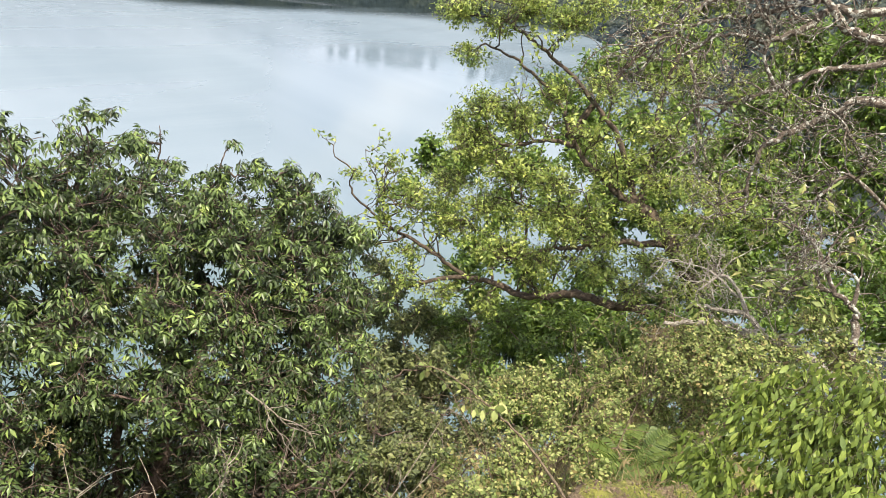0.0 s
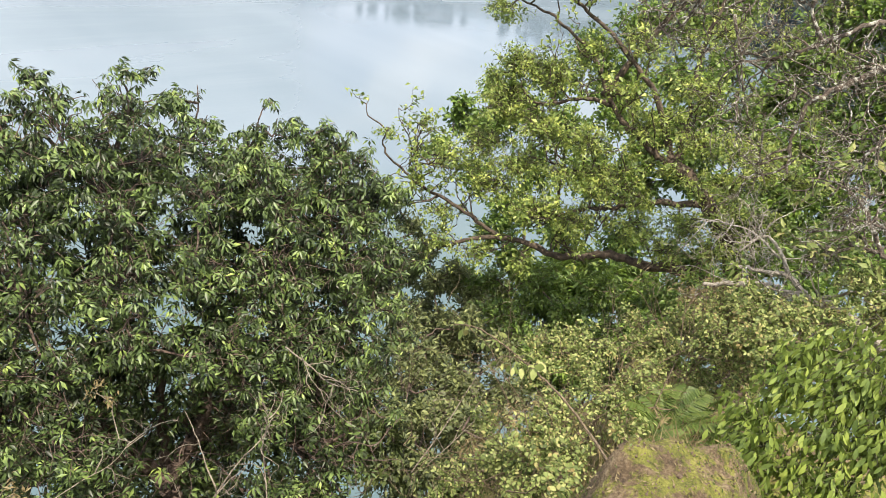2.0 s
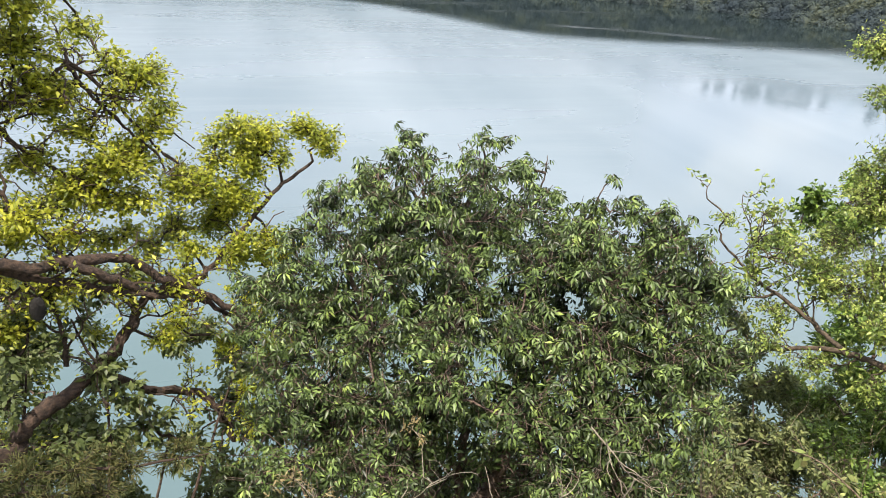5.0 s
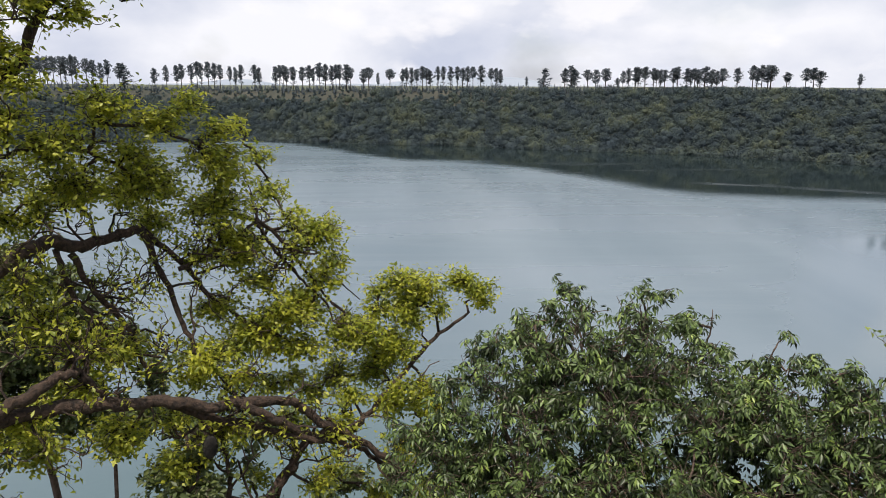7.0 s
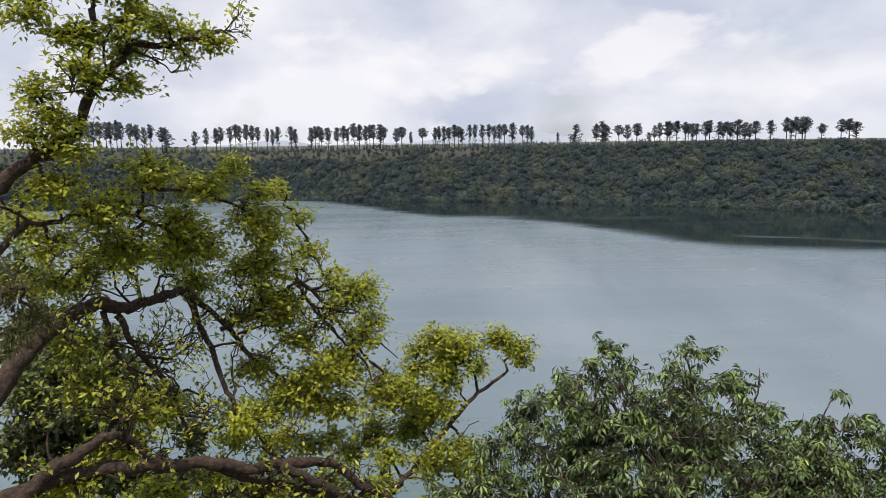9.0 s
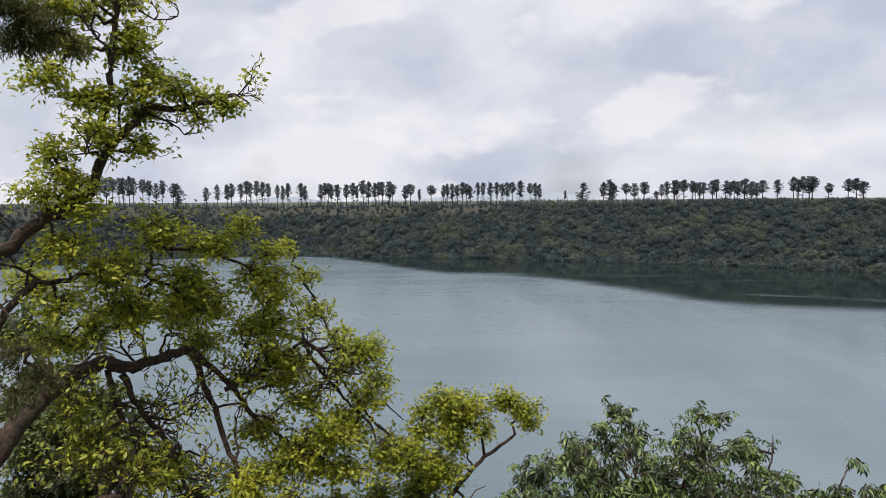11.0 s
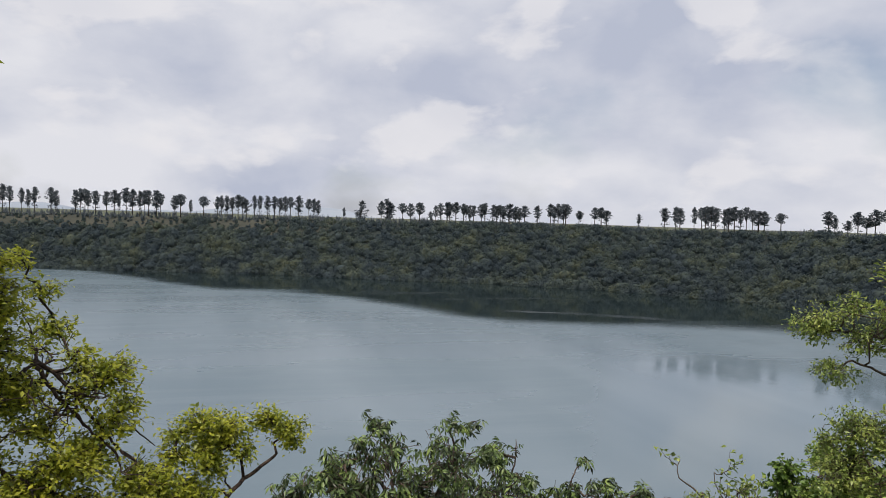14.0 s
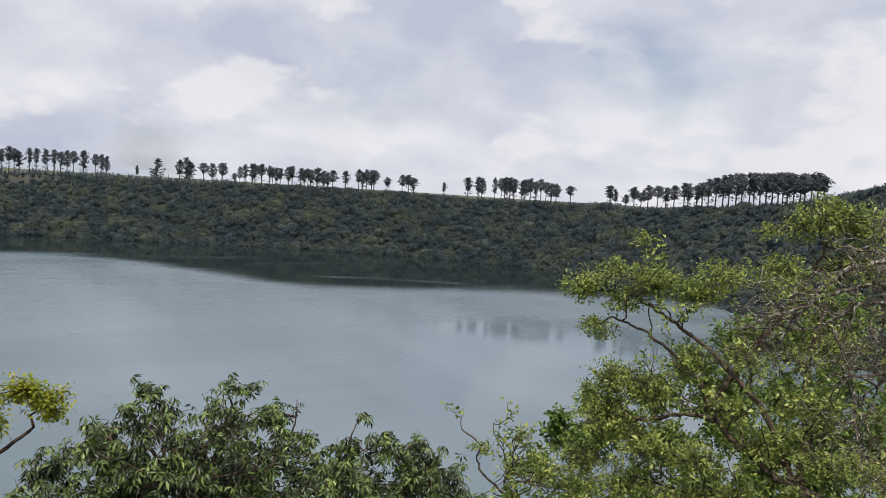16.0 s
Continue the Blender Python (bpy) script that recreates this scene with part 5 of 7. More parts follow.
# ---------------------------------------------------------------- the tree with reddish limbs at the other side
def build_right_tree():
    base = polar(69, -33, 10.5)
    p = Plant("broadleaf_tree", base, "spreading tree with brown mossy limbs and fresh light green leaves", "tree", M_RIGHT_BARK, M_RIGHT_LEAF, 9)
    p.limb(line((69, -33, 10.5), (68.0, -27.1, 10.2), (66.3, -24.1, 10.1), (64.9, -22.3, 10), (62.7, -20.0, 10), (60.5, -18.6, 10)), 0.15, 0.085, "trunk")
    p.limb(line((67.0, -27.0, 10.1), (63.7, -26.3, 9.8), (60.2, -26.5, 9.7), (56.8, -26.4, 9.7), (53.5, -27.2, 9.7), (50.4, -26.8, 9.8), (47.4, -26.6, 9.9), (44.4, -27.3, 10), (41.5, -28.3, 10.1)), 0.085, 0.02)
    p.limb(line((47.8, -26.6, 9.9), (45.2, -25.4, 10), (43.0, -24.3, 10), (40.5, -23.4, 10), (39.0, -22.4, 10), (37.0, -20.6, 10), (37.3, -19.0, 10)), 0.035, 0.01)
    p.limb(line((40.2, -23.2, 10), (39.8, -21.7, 10), (40.3, -20.3, 10)), 0.015, 0.006)
    p.limb(line((60.5, -18.7, 10), (59.1, -18.3, 10), (57.5, -17.3, 10), (55.9, -16.3, 10), (54.2, -14.4, 10), (53.4, -12.8, 10), (51.3, -10.9, 10), (48.9, -9.4, 10), (46.6, -8.6, 10)), 0.06, 0.012)
    p.limb(line((60.3, -18.7, 10), (59.1, -16.1, 10.1), (57.6, -13.8, 10.1), (56.0, -12.2, 10.1), (54.1, -10.5, 10.1), (51.9, -9.0, 10.1), (49.9, -7.8, 10), (47.6, -6.8, 10), (45.4, -6.7, 10)), 0.05, 0.01)
    p.limb(line((63.4, -21.1, 10), (59.5, -21.8, 9.9), (56.9, -22.7, 9.8), (53.7, -23.5, 9.7), (51.1, -25.1, 9.7)), 0.05, 0.012)
    p.limb(line((54.8, -15.2, 10), (52.5, -15.1, 9.9), (49.9, -15.9, 9.8), (48.3, -15.8, 9.8)), 0.035, 0.01)
    p.limb(line((60.5, -18.7, 10), (60.7, -15.8, 10.3), (60.4, -12.9, 10.4), (60.5, -9.5, 10.6), (61.1, -5.8, 10.8)), 0.06, 0.02)
    p.limb(line((54.0, -14.7, 10.2), (56.0, -11.1, 10.4), (58.3, -7.2, 10.6), (60.1, -3.8, 10.8), (61.2, -0.5, 11)), 0.05, 0.015)
    p.limb(line((59.5, -21.9, 9.9), (56.5, -21.0, 9.9), (53.6, -20.6, 9.9), (49.2, -20.0, 9.9)), 0.03, 0.01)
    for path in list(p.skeleton)[1:]:
        p.branchlets(path, 9, 0.7, 0.014, levels=3, lift=0.2, split=3, bend=0.6, leaf=(6, 0.08, [PLAIN_BROAD, PLAIN_OVAL]))
    kw = dict(twigs=70, leaves=12, size=0.056, shapes=[SMALL_BROAD, SMALL_OVAL, small_leaf(0.34, bend=-0.2)], reach=0.6, droop=0.1, flat=0.62, bough=0.014, swell=1.12, face=0.25, outward=0.4, spread=0.25, twig_r=0.004)
    p.fill([(44.1, -6.6, 10, 0.35), (47.2, -7.1, 10, 0.39), (49.5, -5.6, 10, 0.39), (53.0, -6.1, 10.1, 0.39), (45.3, -9.2, 10, 0.19), (47.2, -12.8, 9.9, 0.46), (50.0, -13.7, 9.9, 0.46), (52.3, -11.6, 10, 0.31), (46.3, -16.4, 9.9, 0.5), (49.8, -17.7, 9.8, 0.5), (53.6, -18.0, 9.8, 0.46), (45.3, -19.6, 10, 0.51), (42.6, -20.8, 10.1, 0.39), (48.4, -20.8, 9.8, 0.46), (52.3, -21.1, 9.7, 0.45), (55.9, -20.3, 9.8, 0.46), (57.8, -16.4, 9.9, 0.42)], **kw)
    p.fill([(60.5, -13.3, 10.2, 0.44), (61.9, -16.9, 10, 0.47), (46.3, -22.6, 9.9, 0.46), (49.9, -23.9, 9.7, 0.45), (53.9, -24.2, 9.6, 0.45), (58.6, -23.7, 9.6, 0.41), (62.1, -23.0, 9.7, 0.42), (65.1, -19.2, 10, 0.51), (66.5, -16.7, 10.2, 0.52), (39.7, -20.6, 10, 0.23), (37.3, -19.2, 10, 0.19), (42.2, -25.3, 10, 0.31), (45.6, -28.1, 9.9, 0.39), (42.4, -27.1, 10, 0.27), (61.3, -25.1, 9.5, 0.3), (49.7, -28.5, 9.6, 0.26), (55.5, -14.2, 10, 0.31), (45.6, -14.3, 10, 0.27), (65.3, -24.4, 9.4, 0.29), (64.0, -26.5, 9.3, 0.22), (66.1, -22.0, 9.5, 0.33), (66.0, -26.8, 9.5, 0.22)], **kw)
    p.fill([(62.7, -19.9, 9.6, 0.3), (62.8, -22.9, 9.5, 0.3), (60.0, -19.2, 9.7, 0.23), (64.9, -24.0, 9.4, 0.26), (58.6, -22.1, 9.6, 0.3), (54.8, -21.6, 9.6, 0.3), (65.7, -21.2, 9.6, 0.34), (66.6, -17.7, 9.7, 0.34), (64.1, -16.2, 9.9, 0.31), (68.6, -21.3, 9.4, 0.33), (69.8, -18.0, 9.5, 0.33), (59.7, -15.1, 10, 0.27), (67.9, -24.0, 9.2, 0.29), (70.6, -22.3, 9.3, 0.29)], **kw)
    p.fill([(44.5, -6.1, 10, 0.39), (46.6, -4.8, 10, 0.31), (49.5, -5.4, 10.1, 0.43), (54.3, -4.8, 10.3, 0.44), (52.4, -6.2, 10.2, 0.4), (58.0, -4.0, 10.6, 0.45), (61.1, 0.1, 10.9, 0.51), (59.1, -0.7, 10.8, 0.38), (63.0, -0.4, 11, 0.51), (45.7, -9.5, 10, 0.31), (48.1, -13.1, 10, 0.35), (46.6, -15.3, 9.9, 0.46), (50.6, -13.1, 10.1, 0.35), (56.3, -10.7, 10.4, 0.45), (62.0, -9.0, 10.7, 0.5), (57.0, -1.2, 10.8, 0.21), (62.5, -3.5, 10.9, 0.51)], **kw)
    p.finish(singles=300)


build_left_tree()
build_young_tree()
build_mid_tree()
build_right_tree()


# ---------------------------------------------------------------- trees and bushes behind the nearer ones
def backing(name, label, category, leaf, bark, seed, base, stem, clumps, **kw):
    """A bush or small tree: a few stems from the ground, then clumps of leaves."""
    p = Plant(name, base, label, category, bark, leaf, seed)
    for tip, r in stem:
        tip = np.array(tip)
        b = np.array(base)
        p.limb([b, b + (tip - b) * 0.35 + p.rng.normal(0, 0.12, 3), b + (tip - b) * 0.7 + p.rng.normal(0, 0.12, 3), tip], r, r * 0.25, "stem")
    for rows in clumps:
        p.fill(rows, **kw)
    p.finish()
    return p


def build_backing():
    backing("dark_shrub", "dark green shrub with narrow bamboo-like leaves in deep shade", "shrub", M_DARK_LEAF, M_MID_BARK, 31, polar(57, -42, 13.5),
            [(polar(52, -33, 13), 0.03), (polar(60, -32, 13), 0.03), (polar(64, -30, 13), 0.03)],
            [[(48.8, -32.2, 13, 0.61), (52.7, -30.7, 13, 0.66), (56.5, -29.5, 13, 0.66), (60.5, -29.5, 13, 0.61), (63.4, -29.3, 13, 0.56), (50.9, -34.5, 12.8, 0.6), (55.4, -33.3, 12.7, 0.64), (59.8, -32.4, 12.7, 0.59), (63.2, -32.0, 12.6, 0.49), (47.0, -31.1, 13.3, 0.41), (55.1, -27.6, 13.4, 0.52), (60.0, -27.5, 13.3, 0.52), (54.0, -36.6, 12.6, 0.59), (59.0, -35.2, 12.6, 0.59), (49.0, -27.7, 13.2, 0.41), (46.8, -26.2, 13.4, 0.37), (50.9, -29.2, 13.2, 0.51), (44.8, -30.0, 13.4, 0.37), (53.3, -28.8, 13.2, 0.46), (57.7, -28.0, 13.2, 0.41)]],
            twigs=70, leaves=13, size=0.15, shapes=[PLAIN_STRIP, PLAIN_NARROW], reach=0.7, droop=0.35, flat=0.7)
    backing("dark_tree", "dense dark green broadleaf tree in shade", "tree", M_DARK_LEAF, M_MID_BARK, 32, polar(70, -36, 13.5),
            [(polar(67, -18, 13.6), 0.14), (polar(72, -14, 13.8), 0.14), (polar(76, -16, 13.8), 0.12)],
            [[(67.3, -20.8, 13, 0.66), (70.0, -21.3, 13, 0.61), (70.9, -17.7, 13.4, 0.68), (71.4, -13.4, 13.6, 0.8), (68.3, -13.3, 13.6, 0.64), (72.0, -10.5, 13.8, 0.75), (74.1, -15.9, 13.4, 0.73), (75.1, -12.5, 13.6, 0.74), (67.7, -18.1, 13.2, 0.62), (67.1, -23.0, 12.8, 0.5), (73.1, -19.6, 13, 0.61), (76.4, -18.1, 13.2, 0.72), (74.9, -8.7, 13.8, 0.86), (69.0, -9.2, 13.9, 0.65), (71.9, -23.3, 12.6, 0.59), (64.1, -20.3, 13, 0.51)],
             [(71.1, -6.5, 14, 0.76), (72.9, -4.7, 14, 0.87), (68.8, -5.0, 14.2, 0.66), (67.6, -7.1, 14.2, 0.55), (77.4, -13.0, 13.6, 0.85), (79.1, -17.6, 13.2, 0.82), (75.3, -21.4, 12.8, 0.7), (78.5, -21.9, 12.6, 0.69), (65.5, -13.1, 13.8, 0.54), (66.5, -9.7, 14, 0.55)],
             [(69.3, -15.6, 13, 0.6), (70.4, -17.0, 13, 0.55), (69.2, -19.4, 12.8, 0.55), (63.7, -16.3, 13, 0.56), (64.6, -14.1, 13, 0.56), (61.6, -14.7, 13.5, 0.53), (66.7, -15.6, 13, 0.51), (64.7, -19.4, 12.6, 0.49), (61.1, -12.7, 13.8, 0.48), (61.4, -18.1, 13.4, 0.47), (66.3, -12.1, 13.4, 0.57), (67.6, -9.5, 13.6, 0.64)]],
            twigs=42, leaves=12, size=0.13, shapes=[PLAIN_BROAD, PLAIN_NARROW], reach=0.65, droop=0.3, flat=0.75)
    backing("leafy_tree", "small tree with dense mid-green leaves overhanging the water", "tree", M_DARK_LEAF, M_MID_BARK, 33, polar(52, -38, 15.5),
            [(polar(47, -18, 14.6), 0.05), (polar(52, -14, 14.6), 0.06), (polar(56, -20, 14.6), 0.05)],
            [[(45.2, -15.2, 14.4, 0.39), (42.8, -17.9, 14.3, 0.39), (45.4, -18.2, 14.3, 0.5), (47.7, -16.2, 14.5, 0.62), (51.1, -17.5, 14.5, 0.74), (54.6, -14.3, 14.8, 0.69), (54.1, -20.6, 14.3, 0.72), (49.4, -20.9, 14.3, 0.67), (48.0, -24.2, 14.2, 0.66), (52.5, -24.9, 14.2, 0.66), (57.9, -20.8, 14.4, 0.73), (61.1, -19.2, 14.4, 0.67), (58.6, -16.2, 14.6, 0.68), (61.5, -15.7, 14.6, 0.68), (44.7, -21.9, 14.2, 0.5), (58.0, -25.2, 14, 0.66), (62.8, -25.5, 14, 0.6)],
             [(55.2, -16.2, 14.4, 0.55), (57.5, -18.3, 14.4, 0.55), (55.0, -21.4, 14.3, 0.55), (53.5, -27.2, 14, 0.5), (42.8, -16.8, 14.3, 0.39), (44.7, -18.5, 14.3, 0.56), (41.5, -20.1, 14.2, 0.39), (47.1, -16.9, 14.4, 0.56), (49.8, -14.1, 14.6, 0.57), (52.5, -11.2, 14.8, 0.63), (55.8, -9.1, 15, 0.7), (59.1, -8.7, 15, 0.7), (61.8, -6.7, 15, 0.7), (55.0, -13.3, 14.8, 0.69), (58.8, -12.7, 14.8, 0.69), (62.2, -11.3, 14.8, 0.69)]],
            twigs=50, leaves=12, size=0.11, shapes=[PLAIN_BROAD, PLAIN_OVAL], reach=0.65, droop=0.2)
    backing("grey_shrub", "grey-green small-leaved shrub on the steep bank", "shrub", M_GREY_LEAF, M_MID_BARK, 34, polar(42, -50, 13),
            [(polar(42, -32, 12.6), 0.05), (polar(38, -36, 12.2), 0.05), (polar(46, -34, 12.6), 0.05)],
            [[(41.3, -28.0, 11.6, 0.3), (42.3, -31.0, 11.6, 0.34), (44.1, -29.5, 11.6, 0.28), (43.7, -33.6, 11.6, 0.36), (46.1, -31.9, 11.6, 0.34), (45.6, -35.1, 11.6, 0.36), (48.1, -34.3, 11.6, 0.34), (41.6, -33.8, 11.6, 0.3), (43.8, -30.5, 12.6, 0.49), (41.5, -32.9, 12.4, 0.44), (46.1, -31.6, 12.8, 0.4), (39.7, -30.4, 12.4, 0.39), (47.9, -30.1, 12.9, 0.35), (43.3, -34.5, 12.2, 0.52), (39.2, -35.7, 12, 0.47), (45.7, -36.0, 12, 0.56), (41.6, -38.1, 11.6, 0.59), (37.2, -38.3, 11.6, 0.5), (46.2, -39.0, 11.4, 0.53), (41.5, -41.5, 11, 0.6), (36.4, -42.1, 11, 0.56), (46.7, -41.9, 10.8, 0.55), (50.1, -38.5, 11.2, 0.44), (33.1, -43.3, 10.8, 0.51), (39.8, -26.4, 11.6, 0.32), (38.2, -24.7, 11.6, 0.27), (38.0, -28.7, 11, 0.34), (40.6, -29.5, 12, 0.33), (37.8, -32.3, 10.8, 0.38)],
             [(42.5, -36.8, 12, 0.47), (45.2, -39.0, 11.8, 0.55), (41.8, -42.0, 11.2, 0.52), (46.5, -42.2, 11, 0.51), (40.8, -45.5, 10.6, 0.58), (46.7, -45.1, 10.4, 0.57), (36.9, -44.3, 10.8, 0.51), (31.2, -47.5, 10.2, 0.48)]],
            twigs=75, leaves=15, size=0.085, shapes=[PLAIN_BROAD, PLAIN_NARROW], reach=0.7, droop=0.1, twig_r=0.003)
    backing("waterside_tree", "dull green tree on the bank below the look-out", "tree", M_WATERSIDE, M_MID_BARK, 35, polar(-30, -52, 11.5),
            [(polar(-29, -20, 10), 0.1), (polar(-24, -26, 10), 0.08), (polar(-33, -26, 10), 0.08)],
            [[(-30.4, -16.8, 10, 0.58), (-28.5, -19.5, 10, 0.58), (-31.5, -13.6, 10.2, 0.48), (-31.8, -20.0, 9.8, 0.57), (-26.4, -15.9, 10.2, 0.4), (-25.8, -22.7, 9.8, 0.57), (-29.6, -23.0, 9.6, 0.6), (-21.9, -23.7, 9.8, 0.46), (-17.8, -25.5, 9.6, 0.45), (-13.4, -25.7, 9.6, 0.37), (-24.7, -18.6, 10, 0.39), (-20.4, -20.8, 9.9, 0.35), (-10.6, -25.5, 9.6, 0.34)],
             [(-20.0, -28.1, 9.8, 0.46), (-20.2, -30.8, 9.6, 0.45), (-17.9, -29.4, 9.8, 0.38), (-16.6, -34.8, 9.2, 0.43), (-20.7, -34.6, 9.2, 0.43), (-23.2, -37.7, 9, 0.49), (-7.4, -30.8, 10, 0.31), (-5.4, -29.8, 10, 0.27), (-3.3, -32.1, 10, 0.31), (-1.6, -29.7, 10, 0.31), (-4.1, -35.4, 9.6, 0.3), (-1.0, -33.6, 9.6, 0.37), (0.7, -31.6, 9.6, 0.37), (-18.9, -37.4, 9, 0.42), (-14.5, -37.7, 9, 0.35), (-2.3, -37.3, 9.2, 0.36), (-1.1, -41.9, 8.8, 0.41), (-13.8, -41.0, 8.8, 0.34)],
             [(-30.9, -15.3, 9, 0.56), (-28.2, -17.6, 8.8, 0.48), (-30.1, -11.7, 9.4, 0.44), (-25.3, -16.1, 9.4, 0.44), (-31.4, -8.5, 9.6, 0.45), (-27.0, -13.6, 9.4, 0.37), (-22.3, -18.5, 9.2, 0.36)],
             [(-16.7, -40.6, 8.6, 0.4), (-14.8, -37.2, 8.8, 0.34)]],
            twigs=80, leaves=12, size=0.09, shapes=[PLAIN_BROAD, PLAIN_OVAL], reach=0.65, droop=0.2)


def build_understory():
    # the duller waterside leaf stands in for shade under the crown
    backing("bank_shrub", "shrub under a tree on the bank, leaf colour darkened for shade", "shrub", M_WATERSIDE, M_MID_BARK, 36, polar(14, -57, 11.5),
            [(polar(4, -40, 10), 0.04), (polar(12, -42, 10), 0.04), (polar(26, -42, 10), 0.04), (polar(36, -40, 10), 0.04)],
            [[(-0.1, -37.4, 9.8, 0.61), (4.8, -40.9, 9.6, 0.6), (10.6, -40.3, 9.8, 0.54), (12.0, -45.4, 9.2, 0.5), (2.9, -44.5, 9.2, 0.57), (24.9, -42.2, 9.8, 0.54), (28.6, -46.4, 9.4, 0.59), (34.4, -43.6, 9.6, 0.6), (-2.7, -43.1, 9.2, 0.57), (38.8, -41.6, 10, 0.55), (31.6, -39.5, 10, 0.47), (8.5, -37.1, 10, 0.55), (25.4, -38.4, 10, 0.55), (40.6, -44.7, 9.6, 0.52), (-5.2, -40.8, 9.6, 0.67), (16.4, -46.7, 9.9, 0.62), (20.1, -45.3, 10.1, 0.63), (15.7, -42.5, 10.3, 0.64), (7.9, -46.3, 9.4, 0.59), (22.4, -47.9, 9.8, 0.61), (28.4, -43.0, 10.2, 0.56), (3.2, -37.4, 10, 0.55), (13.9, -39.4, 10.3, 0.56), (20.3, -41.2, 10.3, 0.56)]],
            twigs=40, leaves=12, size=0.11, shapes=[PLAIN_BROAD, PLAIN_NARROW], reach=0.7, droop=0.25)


def build_bank_bushes():
    """Bushes low on the bank between the trees and the spur."""
    for seed, leaf, base, stems, rows in [
            (37, M_GREY_LEAF, (46, -58, 9.5), [(44, -44, 8.6), (50, -44, 8.4), (54, -42, 8.6)],
             [(41.8, -36.1, 10, 0.43), (45.5, -38.4, 9.4, 0.44), (42.6, -41.2, 9, 0.42), (47.9, -41.5, 8.6, 0.4), (51.7, -38.4, 8.6, 0.34), (44.4, -45.3, 8.2, 0.42), (50.5, -45.0, 8, 0.37), (54.4, -41.8, 7.8, 0.3), (49.4, -35.2, 9.6, 0.37), (55.7, -38.5, 7.6, 0.24), (57.4, -44.1, 7.4, 0.29), (39.9, -33.6, 10.6, 0.41), (45.8, -33.5, 10.4, 0.36), (47.7, -40.7, 7.6, 0.24), (44.8, -40.6, 8.2, 0.26), (50.0, -42.9, 7, 0.22)]),
            (38, M_DARK_LEAF, (62, -48, 10.5), [(58, -38, 10), (64, -36, 10), (68, -32, 10)],
             [(48.9, -32.6, 11, 0.47), (52.5, -34.7, 10.4, 0.45), (54.9, -31.6, 11, 0.47), (58.8, -32.6, 10.4, 0.45), (61.1, -30.2, 10.8, 0.46), (62.9, -28.0, 10.8, 0.42), (65.3, -29.6, 10.2, 0.4), (57.0, -35.6, 9.6, 0.37), (51.4, -29.5, 11.6, 0.41), (57.3, -28.9, 11.4, 0.4), (46.9, -30.2, 11.8, 0.37), (62.6, -33.4, 9.6, 0.34), (65.2, -26.5, 10.8, 0.38)]),
            (39, M_DARK_LEAF, (72, -44, 8.4), [(68, -28, 8.4), (74, -24, 8.6), (80, -22, 8.8)],
             [(64.0, -28.6, 9.2, 0.4), (66.6, -26.6, 9, 0.42), (68.0, -30.0, 8.4, 0.4), (70.6, -27.6, 8.4, 0.42), (73.4, -25.4, 8.4, 0.42), (72.0, -30.6, 7.8, 0.36), (75.6, -28.6, 7.8, 0.4), (78.4, -25.8, 8, 0.42), (76.6, -22.6, 8.6, 0.44), (80.6, -22.4, 8.6, 0.44), (81.4, -27.6, 7.8, 0.4), (69.8, -23.6, 9, 0.4), (66.4, -33.4, 8, 0.34), (84.0, -24.6, 8.2, 0.44), (72.8, -21.6, 9.2, 0.4), (61.4, -31.4, 9, 0.34), (78.6, -19.4, 9, 0.44), (67.4, -21.4, 9.8, 0.4)])]:
        backing("bank_shrub", "leafy shrub on the steep bank below the spur", "shrub", leaf, M_MID_BARK, seed, polar(*base), [(polar(*r), 0.03) for r in stems], [rows],
                twigs=75, leaves=13, size=0.085, shapes=[PLAIN_BROAD, PLAIN_NARROW], reach=0.7, droop=0.2, twig_r=0.003)


build_backing()
build_understory()
build_bank_bushes()


